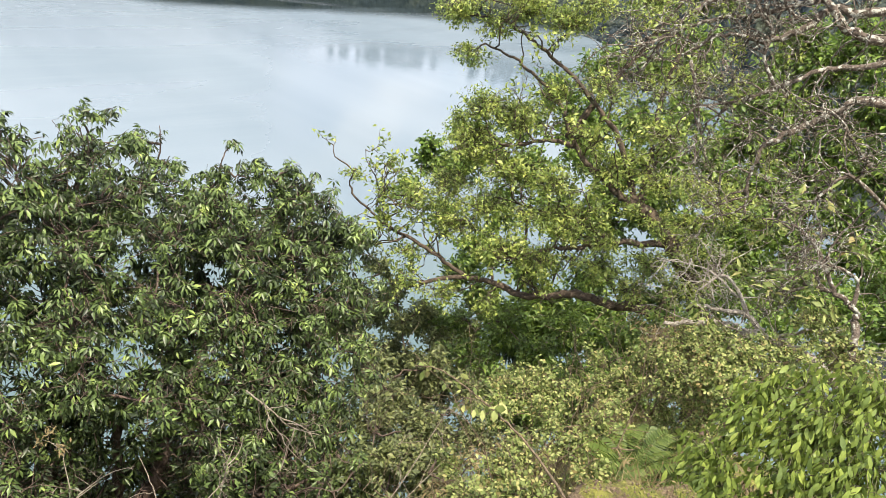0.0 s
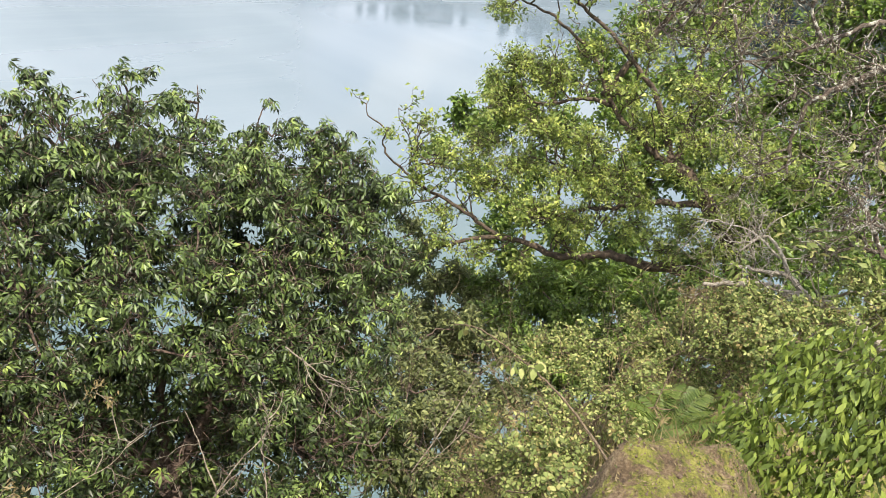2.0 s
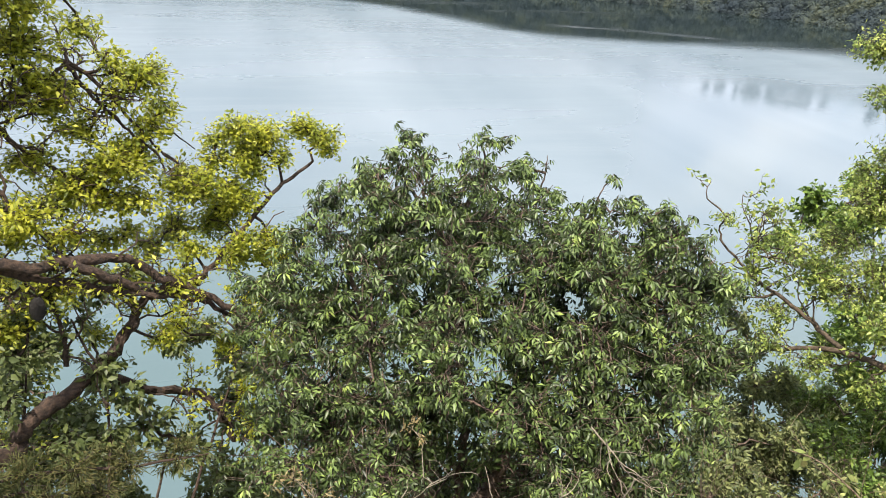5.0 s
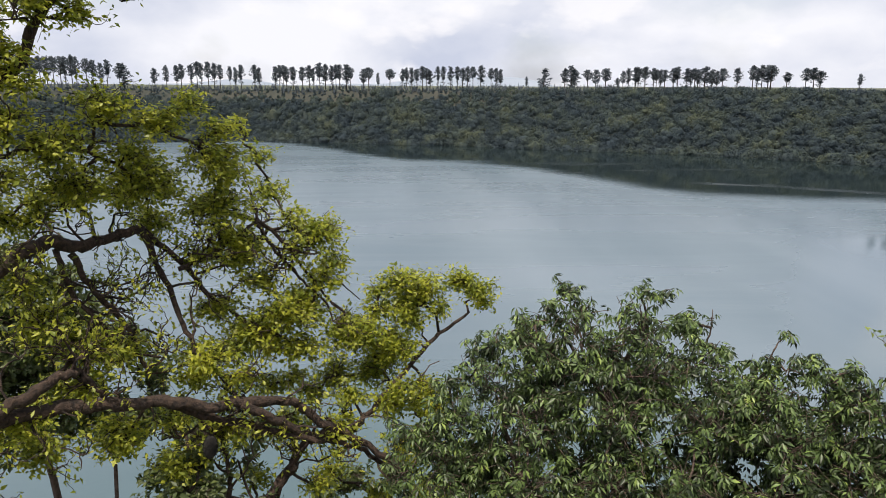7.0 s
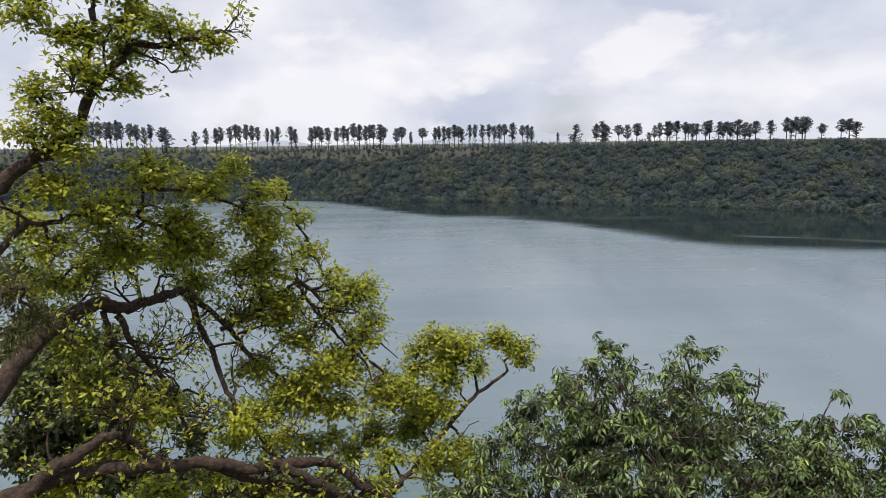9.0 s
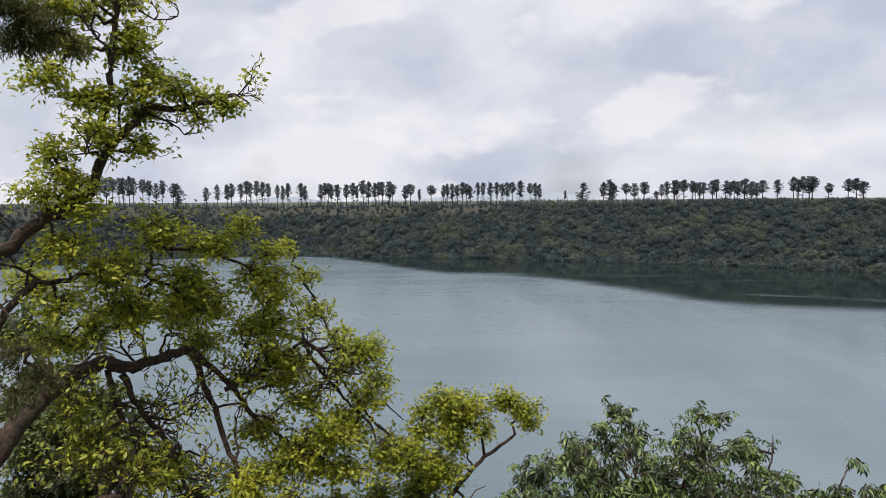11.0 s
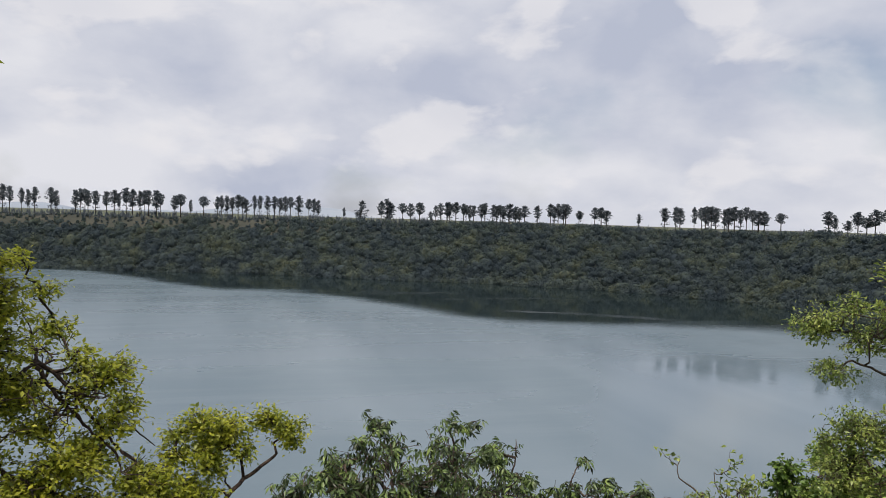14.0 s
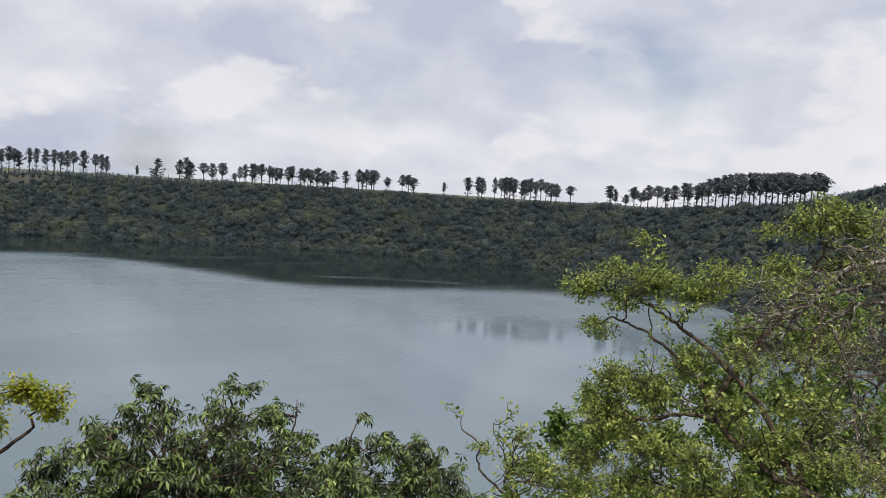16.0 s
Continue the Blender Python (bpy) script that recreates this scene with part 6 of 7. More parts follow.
# ---------------------------------------------------------------- bare, lichen-grown wood
def build_lichen_tree():
    base = polar(90, -34, 8.6)
    p = Plant("lichen_tree", base, "half-bare tree with crooked grey lichen-covered branches", "tree", M_LICHEN_BARK, M_RIGHT_LEAF, 15)
    p.limb([base, polar(86, -22, 8.2), polar(81, -10, 8.0), polar(78, -2, 8.0), polar(76, 6, 8.0)], 0.14, 0.07, "trunk")
    p.limb(line((80, -8, 8.0), (74.0, -8.3, 7.8), (72.0, -9.5, 7.7), (70.0, -11.2, 7.6), (68.5, -12.6, 7.5), (68.1, -15.1, 7.5), (68.6, -17.5, 7.5)), 0.05, 0.012)
    p.limb(line((78, -1, 8.0), (72.3, -3.0, 7.8), (70.0, -3.0, 7.8), (68.4, -4.7, 7.7), (66.5, -5.6, 7.6), (63.8, -5.6, 7.6), (61.5, -7.3, 7.6)), 0.05, 0.012)
    p.limb(line((79, -4, 8.0), (73.3, -6.1, 7.8), (70.5, -6.9, 7.7), (68.1, -8.6, 7.6), (65.8, -10.0, 7.6), (62.8, -10.8, 7.6)), 0.035, 0.01)
    p.limb(line((77, 1, 8.0), (71.7, -1.3, 7.8), (69.1, -2.5, 7.8), (66.0, -3.9, 7.7), (62.8, -4.8, 7.6), (59.7, -6.4, 7.6), (57.9, -7.7, 7.6)), 0.04, 0.01)
    p.limb(line((79, -3, 8.0), (72.8, -4.5, 7.8), (70.5, -3.4, 7.7), (68.6, -1.7, 7.7)), 0.05, 0.03)
    p.limb(line((75.4, -12.4, 7.6), (73.4, -10.6, 7.5), (72.6, -9.4, 7.5)), 0.02, 0.012)
    p.limb(line((79, -16, 7.8), (74.7, -13.4, 7.4), (73.1, -15.0, 7.3), (71.8, -18.3, 7.3)), 0.022, 0.01)
    p.limb(line((68.1, -8.6, 7.6), (66.8, -6.8, 7.6), (66.8, -4.9, 7.6), (65.4, -3.3, 7.6)), 0.02, 0.01)
    p.limb(line((62.0, -7.7, 7.6), (63.3, -10.7, 7.6), (63.8, -13.1, 7.5)), 0.016, 0.006)
    p.limb(line((77, 3, 8.0), (63.7, -3.0, 7.9), (61.5, -4.4, 7.8), (59.7, -7.0, 7.7), (58.4, -9.2, 7.7)), 0.035, 0.01)
    for path in list(p.skeleton)[1:]:
        p.branchlets(path, 11, 0.8, 0.012, levels=3, lift=-0.08, split=3, bend=0.8, near=0.25, shrink=0.6)
    p.fill([(57.4, -5.2, 7.6, 0.24), (60.9, -4.7, 7.6, 0.21), (64.5, -6.8, 7.6, 0.21), (60.6, -10.3, 7.6, 0.21), (64.6, -12.9, 7.5, 0.23), (69.8, -9.4, 7.6, 0.18), (65.4, -8.7, 7.6, 0.27), (69.3, -13.9, 7.5, 0.2), (68.1, -6.2, 7.7, 0.21), (64.1, -3.8, 7.6, 0.18), (73.6, -10.9, 7.6, 0.21), (63.5, -16.5, 7.5, 0.2)], twigs=70, leaves=9, size=0.05, shapes=[SMALL_BROAD], twig_r=0.003, bough=0.006)
    p.finish()


def build_dead_branches():
    """Bleached fallen branches among the brambles."""
    p = Plant("dead_branch", polar(80, -27, 5.2), "bleached grey dead branch with lichen lying over brambles", "branch", M_DEAD_BARK, M_DRY, 17)
    p.limb(line((80, -27, 5.2), (75.3, -25.5, 5.2), (72.2, -25.4, 5.2), (69.6, -25.4, 5.2), (65.7, -26.6, 5.2)), 0.044, 0.014)
    p.limb(line((73.5, -25.5, 5.2), (71.5, -24.4, 5.2), (69.5, -24.4, 5.2), (67.2, -24.7, 5.2)), 0.024, 0.008)
    p.limb(line((71.5, -24.4, 5.2), (70.2, -22.8, 5.2), (68.8, -22.1, 5.2), (67.5, -23.6, 5.2)), 0.016, 0.006)
    p.limb(line((73.5, -25.5, 5.2), (74.5, -24.8, 5.15), (76.9, -23.7, 5.1), (79.9, -25.4, 5.1)), 0.016, 0.006)
    p.limb(line((70.4, -23.3, 5.2), (67.6, -22.0, 5.2), (63.7, -22.1, 5.3)), 0.008, 0.003)
    for path in list(p.skeleton):
        p.branchlets(path, 7, 0.4, 0.005, levels=3, lift=0.05, split=3, bend=0.6)
    p.finish()
    p = Plant("bare_shrub", polar(82, -29, 5.0), "crooked half-bare shrub with a few yellowing leaves", "shrub", M_LICHEN_BARK, M_BRAMBLE, 18)
    p.limb(line((82, -29, 5.0), (79.3, -24.8, 4.8), (78.7, -22.6, 4.8), (78.0, -21.4, 4.8), (76.6, -20.9, 4.8), (75.7, -21.0, 4.8)), 0.028, 0.012)
    p.limb(line((76.6, -20.9, 4.8), (75.3, -19.3, 4.8), (74.1, -18.0, 4.8), (72.3, -17.3, 4.8), (70.4, -17.4, 4.8)), 0.014, 0.004)
    p.limb(line((78.0, -21.6, 4.8), (77.7, -19.7, 4.8), (75.6, -19.2, 4.8), (74.0, -20.1, 4.8), (71.9, -20.8, 4.8)), 0.014, 0.004)
    p.limb(line((75.9, -20.9, 4.8), (74.2, -21.1, 4.8), (73.6, -22.1, 4.8)), 0.01, 0.004)
    p.limb(line((75.3, -19.3, 4.8), (75.5, -17.6, 4.8), (76.4, -15.3, 4.8)), 0.01, 0.004)
    for path in list(p.skeleton):
        p.branchlets(path, 7, 0.38, 0.006, levels=3, lift=0.1, split=3, bend=0.7)
    p.fill([(71.8, -21.7, 4.8, 0.15), (73.8, -21.8, 4.8, 0.17), (76.1, -21.5, 4.8, 0.15), (73.2, -15.4, 4.8, 0.15), (76.1, -17.4, 4.8, 0.15), (71.1, -18.5, 4.8, 0.11), (70.9, -26.6, 4.8, 0.13), (68.5, -24.8, 4.8, 0.09)], twigs=45, leaves=7, size=0.075, shapes=[SMALL_NARROW, SMALL_BROAD], twig_r=0.003, bough=0.005)
    p.finish()
    p = Plant("dead_twig", polar(17, -50, 6.068), "pale leafless twigs rising through the bank shrubs", "branch", M_TWIG_BARK, M_DRY, 19)
    p.limb(line((17, -50, 6.068), (22.4, -47.1, 5.18), (22.0, -44.6, 5.106), (21.1, -42.1, 5.106), (20.3, -40.4, 5.106)), 0.0084, 0.0021)
    p.limb(line((22.5, -46.7, 5.18), (24.9, -44.7, 5.106), (27.8, -42.6, 5.106), (27.7, -41.4, 5.106)), 0.0060, 0.0021)
    p.limb(line((27.9, -48.0, 5.18), (27.7, -45.5, 5.18), (27.5, -43.5, 5.106), (28.3, -41.8, 5.106)), 0.0054, 0.0021)
    p.limb(line((29.7, -36.3, 5.18), (32.1, -37.8, 5.106), (33.9, -39.0, 5.106), (36.8, -39.6, 5.106)), 0.0066, 0.0028)
    p.limb(line((31.2, -36.9, 5.106), (32.1, -38.6, 5.106), (33.4, -39.9, 5.106)), 0.0042, 0.0021)
    p.limb(line((42.6, -45.3, 6.66), (45.3, -41.9, 6.66), (47.3, -38.6, 6.66), (48.4, -36.6, 6.66)), 0.0072, 0.0028)
    p.limb(line((44.2, -44.6, 6.66), (46.6, -42.6, 6.66), (49.3, -39.9, 6.66)), 0.0048, 0.0021)
    p.limb(line((5.4, -45.1, 5.18), (10.0, -43.9, 5.18), (13.4, -43.1, 5.18), (15.2, -41.9, 5.18)), 0.0042, 0.0018)
    for path in list(p.skeleton):
        p.branchlets(path, 4, 0.36, 0.005, levels=3, lift=0.25, split=2, bend=0.5)
    p.fill([(1.7, -41.5, 5.402, 0.17), (4.2, -43.6, 5.328, 0.163), (13.0, -38.1, 5.328, 0.126)], twigs=70, leaves=12, size=0.045, shapes=[SMALL_NARROW], twig_r=0.003, bough=0.005)
    p.finish()


build_lichen_tree()
build_dead_branches()


# ---------------------------------------------------------------- dark conifer branches that hang in from the side
def build_conifer():
    base = polar(-62, -30, 4.6)
    p = Plant("conifer", base, "dark feathery conifer branches hanging beside the look-out", "tree", M_LEFT_BARK, M_CONIFER, 23)
    p.limb([base, polar(-58, -10, 4.4), polar(-54, 8, 4.4), polar(-52, 22, 4.6)], 0.12, 0.07, "trunk")
    p.limb(line((-54, 6, 4.4), (-32.9, 12.6, 4.4), (-31.0, 12.3, 4.4), (-29.1, 11.9, 4.5), (-28.1, 11.3, 4.5)), 0.025, 0.006)
    p.limb(line((-58, -14, 4.4), (-33.8, -9.5, 4.4), (-31.9, -10.1, 4.5), (-30.3, -11.4, 4.5)), 0.02, 0.006)
    p.limb(line((-60, -25, 4.5), (-40, -36, 4.9), (-23.0, -37.0, 5), (-18.1, -37.6, 5.1), (-12.8, -38.5, 5.2), (-6.0, -38.8, 5.3)), 0.025, 0.006)
    p.limb(line((-61, -28, 4.6), (-40, -42, 4.9), (-23.4, -38.3, 5), (-18.5, -39.1, 5.1), (-13.1, -40.0, 5.2)), 0.02, 0.006)
    kw = dict(twigs=150, leaves=26, size=0.045, shapes=[SMALL_STRIP], reach=0.9, droop=0.0, twig_r=0.003, bough=0.008, outward=1.0)
    p.fill([(-30.8, 12.4, 4.4, 0.15), (-29.4, 11.7, 4.5, 0.13), (-31.9, 11.2, 4.4, 0.15), (-28.3, 11.0, 4.5, 0.08), (-32.4, 13.2, 4.4, 0.14), (-30.6, 10.9, 4.4, 0.1)], **{**kw, "twigs": 300, "leaves": 30})
    p.fill([(-32.2, -9.7, 4.4, 0.15), (-31.1, -11.3, 4.5, 0.14), (-32.7, -12.3, 4.4, 0.15)], **kw)
    p.fill([(-20.6, -37.3, 5, 0.19), (-16.9, -37.9, 5.1, 0.2), (-12.8, -38.1, 5.2, 0.2), (-8.5, -38.5, 5.3, 0.19), (-19.4, -39.2, 5, 0.19), (-15.0, -39.9, 5.1, 0.18), (-23.8, -37.1, 5, 0.19)], **{**kw, "twigs": 110, "leaves": 34, "size": 0.05})
    p.finish()


build_conifer()


# ---------------------------------------------------------------- the spur beside the look-out: bush, brambles, ferns
def build_bush():
    base = polar(81, -40, 3.4)
    base.z = float(height(base.x, base.y))
    p = Plant("leafy_bush", base, "glossy bright green bush with drooping pointed leaves", "bush", M_BUSH_LEAF_STEM, M_BUSH_LEAF, 25)
    for row in [(73, -36, 3.4), (77, -30, 3.5), (83, -28, 3.5), (86, -36, 3.3), (75, -40, 3.3)]:
        tip = np.array(polar(*row))
        b = np.array(base)
        p.limb([b, b + (tip - b) * 0.5 + np.array((0, 0, 0.06)), tip], 0.014, 0.005, "stem")
    kw = dict(twigs=290, leaves=7, size=0.052, shapes=[leaf_shape(0.34, bend=-0.15), leaf_shape(0.4, bend=-0.3), leaf_shape(0.36, bend=-0.05)], reach=0.8, droop=1.2, up=0.3, bough=0.006, twig_r=0.0025, outward=0.6, swell=1.05, face=0.8, level=0.5, jitter=0.6)
    p.fill([(72.7, -34.1, 3.45, 0.13), (75.2, -31.1, 3.45, 0.14), (78.2, -29.0, 3.55, 0.17), (81.3, -29.7, 3.45, 0.18), (78.6, -33.0, 3.35, 0.17), (74.8, -35.8, 3.35, 0.13), (77.6, -26.6, 3.65, 0.1), (80.6, -26.3, 3.55, 0.14), (70.4, -33.7, 3.55, 0.07), (75.4, -28.5, 3.6, 0.11), (71.2, -36.4, 3.45, 0.07), (73.7, -29.5, 3.65, 0.09), (83.9, -30.5, 3.4, 0.19), (82.6, -26.6, 3.5, 0.19), (83.0, -32.6, 3.3, 0.13)], **kw)
    p.fill([(74.3, -35.4, 3.35, 0.15), (77.9, -36.3, 3.3, 0.16), (78.3, -31.1, 3.45, 0.18), (80.7, -35.7, 3.3, 0.17), (75.5, -38.2, 3.3, 0.11), (74.1, -32.0, 3.5, 0.12), (75.7, -28.9, 3.6, 0.13), (82.2, -32.4, 3.35, 0.2), (80.2, -28.5, 3.45, 0.21), (72.9, -36.8, 3.35, 0.06)], **kw)
    p.finish(singles=300)


def build_brambles():
    kw = dict(twigs=350, leaves=6, size=0.026, shapes=TRIPLE + [LEAF_OVAL], reach=0.7, droop=0.25, up=0.8, bough=0.004, twig_r=0.002, swell=1.1, face=0.4)
    for seed, base, tips, rows in [
            (51, (56, -50, 4.0), [(54, -43, 3.8), (58, -42, 3.9)], [(52.9, -42.7, 3.8, 0.18), (55.7, -40.4, 3.9, 0.18), (59.4, -41.3, 3.6, 0.15), (49.9, -44.9, 3.9, 0.17), (55.9, -44.6, 3.5, 0.16), (57.3, -38.3, 4.1, 0.16), (47.9, -46.4, 4, 0.16), (50.5, -40.1, 4.2, 0.13), (58.9, -43.1, 3, 0.09), (57.0, -41.0, 3.4, 0.11), (60.1, -44.0, 2.7, 0.06), (54.0, -42.5, 3.6, 0.13)]) ,
            (52, (59, -44, 4.6), [(57, -36, 4.6), (61, -36, 4.6)], [(55.9, -33.8, 4.6, 0.2), (53.9, -36.0, 4.5, 0.16), (58.5, -35.4, 4.4, 0.17), (61.1, -36.9, 4.2, 0.16), (63.7, -38.3, 3.9, 0.12), (57.1, -32.6, 4.7, 0.13), (59.4, -33.4, 4.6, 0.14), (62.6, -35.2, 4.4, 0.12), (53.8, -33.8, 4.7, 0.11)]),
            (53, (66, -38, 5.0), [(64, -32, 5.2), (68, -30, 5.2)], [(62.1, -32.3, 5.1, 0.14), (63.7, -31.4, 5.1, 0.16), (68.0, -30.0, 4.7, 0.18), (70.9, -29.5, 4.5, 0.18), (69.7, -27.7, 4.8, 0.17), (67.5, -27.6, 5, 0.18), (64.9, -29.3, 5.2, 0.16), (72.3, -26.8, 4.6, 0.16), (61.0, -30.4, 5.6, 0.11), (67.6, -33.2, 4.9, 0.15), (69.6, -33.6, 4.8, 0.14), (71.4, -32.6, 4.6, 0.14), (66.0, -35.2, 4.8, 0.13), (72.6, -34.2, 4.2, 0.1), (66.5, -31.2, 5.3, 0.16), (65.0, -32.4, 5.0, 0.15), (68.6, -31.4, 5.0, 0.15), (70.4, -31.0, 4.9, 0.15), (64.0, -34.0, 4.7, 0.13)]),
            (54, (74, -34, 4.8), [(73, -28, 4.9), (78, -28, 4.9)], [(70.0, -26.5, 5, 0.19), (73.1, -26.8, 4.9, 0.19), (68.4, -28.7, 5, 0.18), (75.8, -26.2, 4.6, 0.16), (72.2, -29.2, 4.4, 0.14), (69.5, -30.5, 4.6, 0.13), (77.9, -24.2, 4.9, 0.19), (75.9, -23.2, 5.1, 0.18), (79.7, -25.1, 4.8, 0.19), (67.5, -27.3, 5.2, 0.14)])]:
        b = polar(*base)
        b.z = float(height(b.x, b.y))
        p = Plant("bramble_bush", b, "tangled pale yellow-green bramble with dry stems", "bramble", M_DRY_STEM, M_BRAMBLE, seed, "brambles on the spur")
        for tip in tips:
            t = np.array(polar(*tip))
            p.limb([np.array(b), (np.array(b) + t) / 2 + np.array((0, 0, 0.1)), t], 0.008, 0.003, "cane")
        p.fill(rows, **kw)
        for path in list(p.skeleton):
            p.branchlets(path, 10, 0.7, 0.004, levels=3, lift=0.1, split=3, bend=0.45, near=0.0)
        p.finish()
    b = polar(64, -46, 3.3)
    b.z = float(height(b.x, b.y))
    p = Plant("bramble_cane", b, "long arching bramble cane with drooping leaves", "bramble", M_DRY_STEM, M_BRAMBLE, 55)
    p.limb(line((65.4, -42.5, 3.2), (60.3, -39.3, 3.5), (57.0, -37.5, 3.6), (53.9, -36.0, 3.7), (50.9, -34.8, 3.8), (48.2, -33.8, 3.9), (45.8, -33.8, 4)), 0.007, 0.003, "cane", knobs=0)
    p.fill([(49.7, -34.5, 3.85, 0.07), (52.1, -35.4, 3.75, 0.06), (53.2, -35.7, 3.7, 0.06), (51.2, -36.0, 3.8, 0.06), (46.9, -33.8, 3.95, 0.04)], twigs=300, leaves=2, size=0.06, shapes=[LEAF_OVAL, LEAF_BROAD], droop=0.7, reach=0.4, bough=0.003, twig_r=0.002)
    p.finish()


def frond_mesh(length, pairs, seed):
    """An arching fern frond: a midrib along y with tapering leaflets on both sides."""
    rng = np.random.default_rng(seed)
    pile = Pile()
    s = np.linspace(0, 1, 12)
    rib = np.stack([0 * s, length * s, length * (0.55 * s - 0.6 * s * s)], 1)
    pile.tube(rib, 0.006, 0.0015, 4)
    t = np.linspace(0.12, 0.99, pairs)
    place = np.stack([np.interp(t, s, rib[:, k]) for k in range(3)], 1)
    size = length * 0.30 * np.sin(math.pi * (0.16 + 0.84 * (1 - t)) ** 0.9) ** 0.8 * rng.uniform(0.85, 1.1, pairs)
    for side in (-1, 1):
        way = np.stack([np.full(pairs, side), np.full(pairs, 0.35), rng.normal(-0.15, 0.1, pairs)], 1)
        pile.stamp(*small_leaf(0.2, bend=-0.15, widest=0.3), place, way, np.tile((0, 0, 1.0), (pairs, 1)), size)
    return pile.mesh("frond", M_FERN)


def build_ferns():
    kinds = [frond_mesh(0.62, 22, 1), frond_mesh(0.5, 20, 2), frond_mesh(0.4, 18, 3)]
    rng = random.Random(4)
    for az, el, d, count, scale in [(66.8, -36.6, 4.4, 11, 0.62), (68.8, -35.2, 4.6, 8, 0.55), (65.4, -38.6, 4.1, 6, 0.36), (70.6, -34.0, 4.7, 6, 0.5)]:
        b = polar(az, el, d)
        b.z = float(height(b.x, b.y)) + 0.02
        ob = thing("fern", b, "light green fern with arching feathery fronds on a bank", "fern", "ferns on the spur")
        stub = Pile()
        stub.tube([(0, 0, -0.06), (0, 0, 0.03)], 0.03, 0.02, 6)
        part("crown", stub.mesh("crown", M_LEFT_BARK), ob)
        for k in range(count):
            f = part("frond", kinds[rng.randrange(3)], ob)
            f.matrix_local = pose(0, 0, 0.01, rng.uniform(8, 50), rng.uniform(-15, 15), k / count * 360 + rng.uniform(-20, 20)) @ Matrix.Scale(scale * rng.uniform(0.8, 1.1), 4)


M_BUSH_LEAF_STEM = bark_material("green_stem", (0.06, 0.07, 0.03), (0.16, 0.15, 0.08), scale=40)
M_DRY_STEM = bark_material("dry_stem", (0.08, 0.054, 0.034), (0.25, 0.19, 0.12), scale=40)
build_bush()
build_brambles()
build_ferns()


def build_dry_bracken():
    b = polar(67.5, -29.5, 5.6)
    p = Plant("dry_bracken", b, "withered brown bracken clump hanging over the bank", "bracken", M_DRY_STEM, M_DRY, 61)
    for row in [(66, -25.5, 5.6), (68, -25, 5.6), (70, -27, 5.5)]:
        p.limb([np.array(b), (np.array(b) + np.array(polar(*row))) / 2, np.array(polar(*row))], 0.01, 0.004, "stem")
    p.fill([(64.8, -27.4, 5.6, 0.15), (66.1, -28.1, 5.6, 0.15), (67.2, -29.1, 5.5, 0.15), (66.0, -29.9, 5.5, 0.13), (66.8, -26.6, 5.6, 0.13)], twigs=120, leaves=8, size=0.05, shapes=[SMALL_STRIP, SMALL_NARROW], reach=0.8, droop=0.5, twig_r=0.002, bough=0.005)
    p.fill([(66.8, -38.2, 4.2, 0.11), (67.4, -35.9, 4.5, 0.11), (54.7, -38.9, 4.4, 0.14), (52.2, -40.2, 4.3, 0.13), (49.4, -42.8, 4.2, 0.13)], twigs=150, leaves=8, size=0.05, shapes=[SMALL_STRIP, SMALL_NARROW], reach=0.8, droop=0.5, twig_r=0.002, bough=0.005)
    p.finish()


build_dry_bracken()


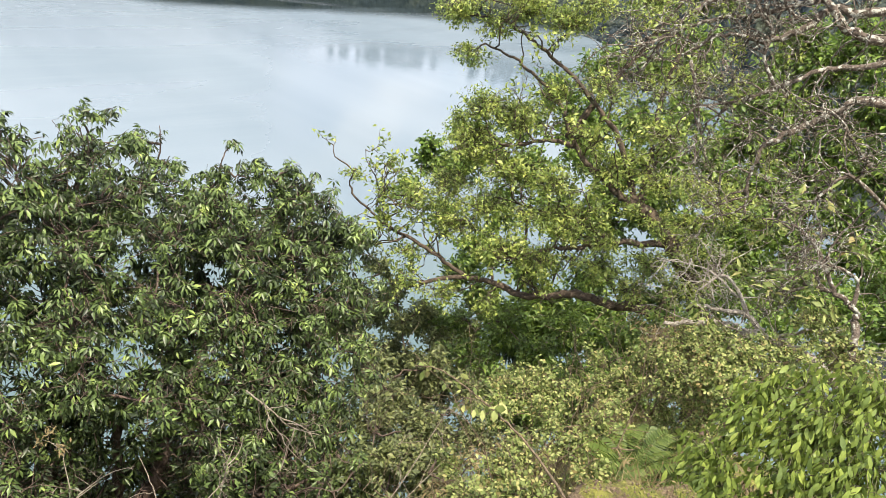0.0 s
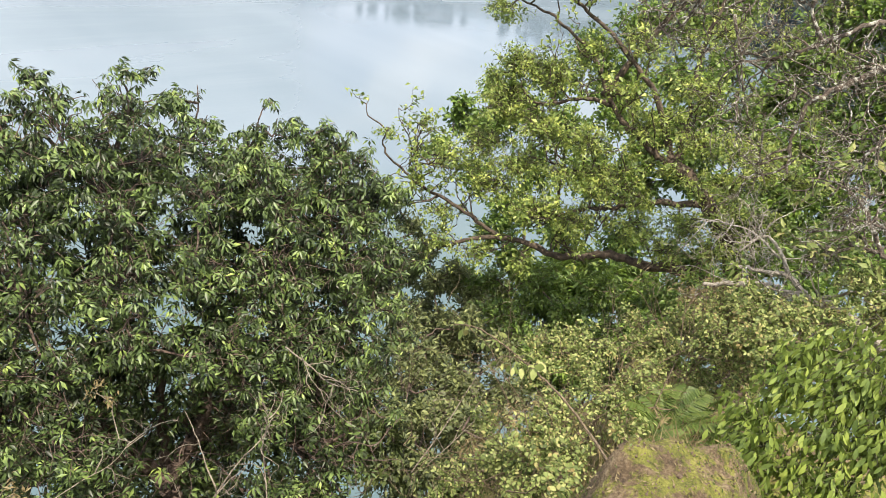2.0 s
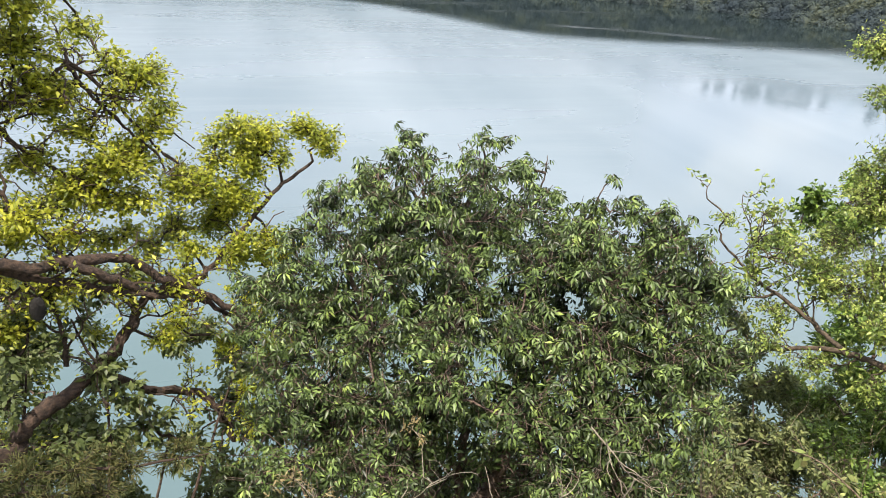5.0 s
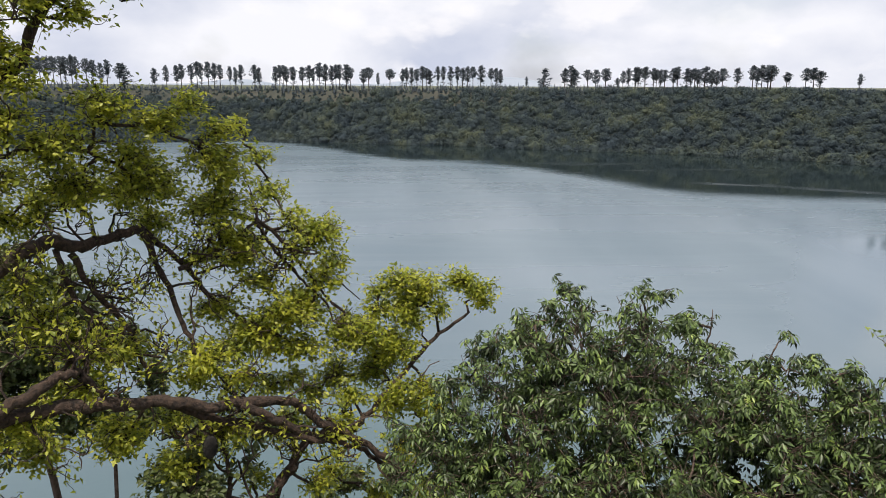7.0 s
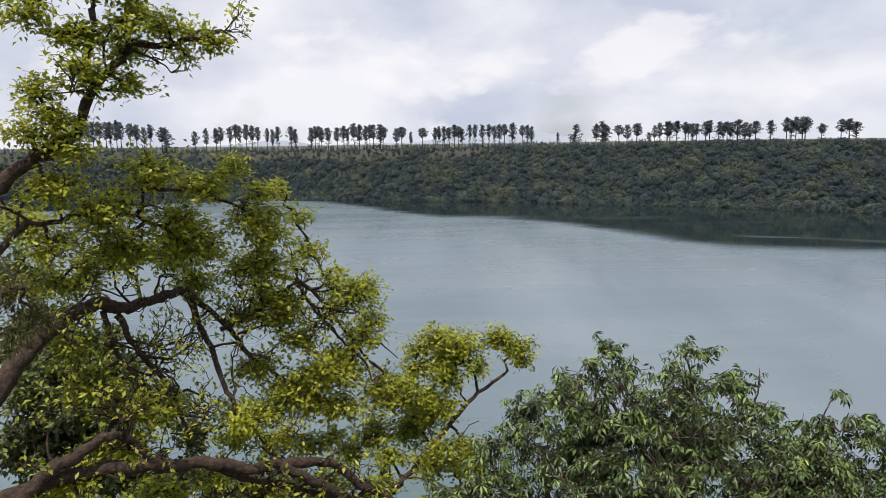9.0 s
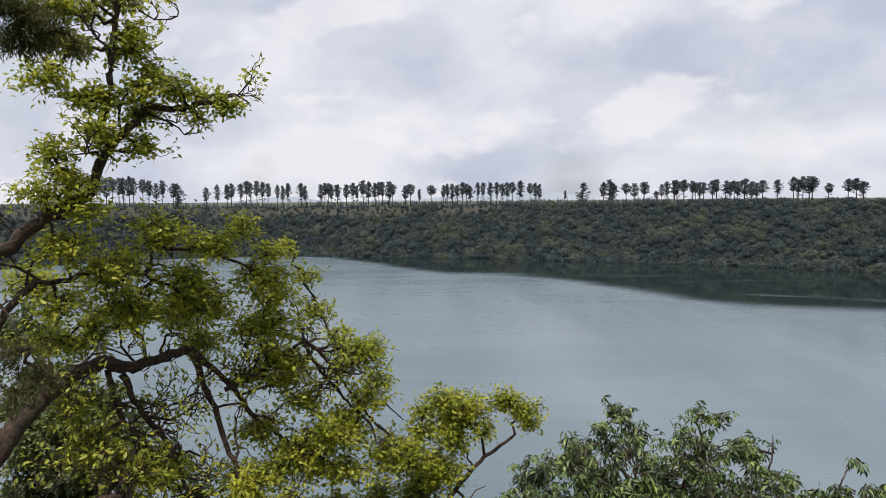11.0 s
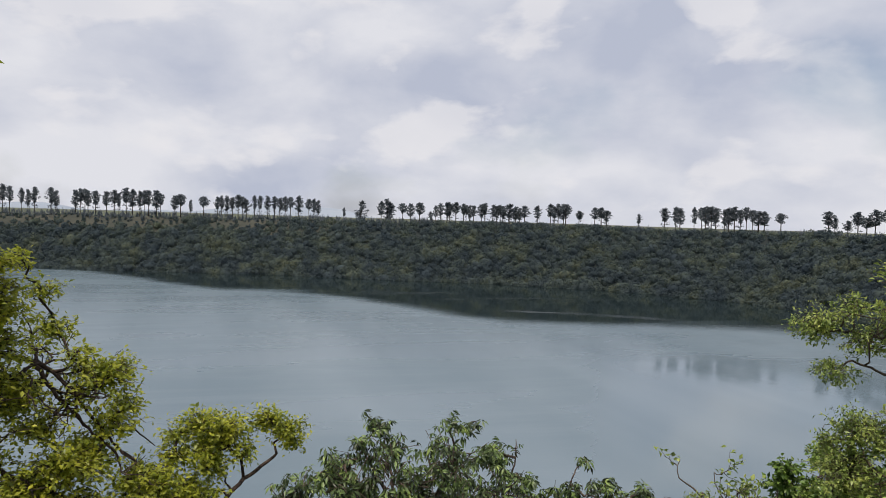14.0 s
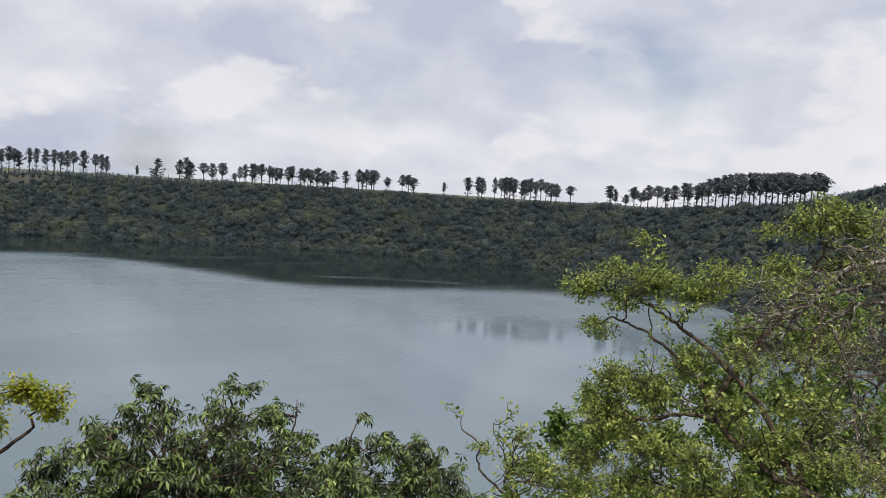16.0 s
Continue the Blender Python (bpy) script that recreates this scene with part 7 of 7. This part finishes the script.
def build_litter():
    """Grit, small stones and dead leaves on the bare earth beside the look-out."""
    rng = np.random.default_rng(71)
    ball_v, ball_f = lumpy_ball(4, 6)
    for k in range(48):
        a, r = radians(rng.uniform(61, 84)), rng.uniform(1.25, 2.2)
        x, y = r * math.sin(a), r * math.cos(a)
        size = 0.003 + 0.009 * rng.random() ** 4
        pile = Pile()
        pile.add(ball_v * size * (0.8 + 0.4 * rng.random((len(ball_v), 1))) * np.array((1, rng.uniform(0.6, 1), 0.6)), ball_f)
        ob = new("stone", pile.mesh("stone", M_STONE))
        ob.location = (x, y, float(height(x, y)) + size * 0.15)
        tagged(ob, "small rough grey-brown stone on bare earth", "stone", "stones on the earth")
    pile = Pile()
    n = 1300
    a, r = np.radians(rng.uniform(55, 84, n)), rng.uniform(1.2, 2.35, n)
    x, y = r * np.sin(a), r * np.cos(a)
    place = np.stack([x, y, height(x, y) + 0.006], 1)
    way = np.stack([rng.normal(0, 1, n), rng.normal(0, 1, n), rng.normal(0, 0.12, n)], 1)
    pile.stamp(*small_leaf(0.3, fold=0.02), place, way, np.stack([rng.normal(0, 0.3, n), rng.normal(0, 0.3, n), np.ones(n)], 1), rng.uniform(0.008, 0.024, n))
    tagged(new("leaf_litter", pile.mesh("leaf_litter", M_DRY)), "scattered dead leaves and stalks on mossy earth", "litter", kind="stuff")
    grit_v, grit_f = lumpy_ball(3, 5)
    pile = Pile()
    n = 6500
    a, r = np.radians(rng.uniform(57, 82, n)), rng.uniform(1.3, 2.35, n)
    x, y = r * np.sin(a), r * np.cos(a)
    pile.stamp(grit_v, grit_f, np.stack([x, y, height(x, y)], 1), rng.normal(0, 1, (n, 3)), rng.normal(0, 1, (n, 3)), 0.0012 + 0.0045 * rng.random(n) ** 4)
    tagged(new("grit", pile.mesh("grit", M_STONE)), "coarse grit and crumbs of soil on bare earth", "grit", kind="stuff")
    pile = Pile()
    n = 9000
    a, r = np.radians(rng.uniform(52, 86, n)), rng.uniform(1.2, 2.5, n)
    x, y = r * np.sin(a), r * np.cos(a)
    keep = np.sin(7 * x + 2) * np.sin(6 * y + 1) + rng.normal(0, 0.35, n) > 0.1
    x, y = x[keep], y[keep]
    n = len(x)
    place = np.stack([x, y, height(x, y)], 1)
    way = np.stack([rng.normal(0, 0.6, n), rng.normal(0, 0.6, n), np.ones(n)], 1)
    pile.stamp(*small_leaf(0.3), place, way, rng.normal(0, 1, (n, 3)), rng.uniform(0.006, 0.02, n))
    tagged(new("moss_and_grass", pile.mesh("moss_and_grass", M_FERN)), "low moss and short grass growing on the earth", "grass", kind="stuff")


M_STONE = bark_material("stone", (0.085, 0.056, 0.034), (0.27, 0.20, 0.13), scale=60)
build_litter()


def build_grass():
    """Dry and green stalks among the brambles on the spur."""
    rng = np.random.default_rng(73)
    for name, material, n, tall, label in (("dry_grass", M_DRY, 3600, 0.16, "thin dry stalks and grass among the brambles"), ("green_grass", M_FERN, 1800, 0.1, "fine green grass and herbs among the brambles")):
        pile = Pile()
        a, r = np.radians(rng.uniform(50, 76, n)), rng.uniform(2.7, 5.2, n)
        x, y = r * np.sin(a), r * np.cos(a)
        place = np.stack([x, y, height(x, y) - 0.01], 1)
        way = np.stack([rng.normal(0, 0.7, n), rng.normal(0, 0.7, n), np.ones(n)], 1)
        pile.stamp(*small_leaf(0.035, fold=0.006, bend=-0.3), place, way, rng.normal(0, 1, (n, 3)), tall * rng.uniform(0.4, 1.5, n))
        tagged(new(name, pile.mesh(name, material)), label, "grass", kind="stuff")


build_grass()
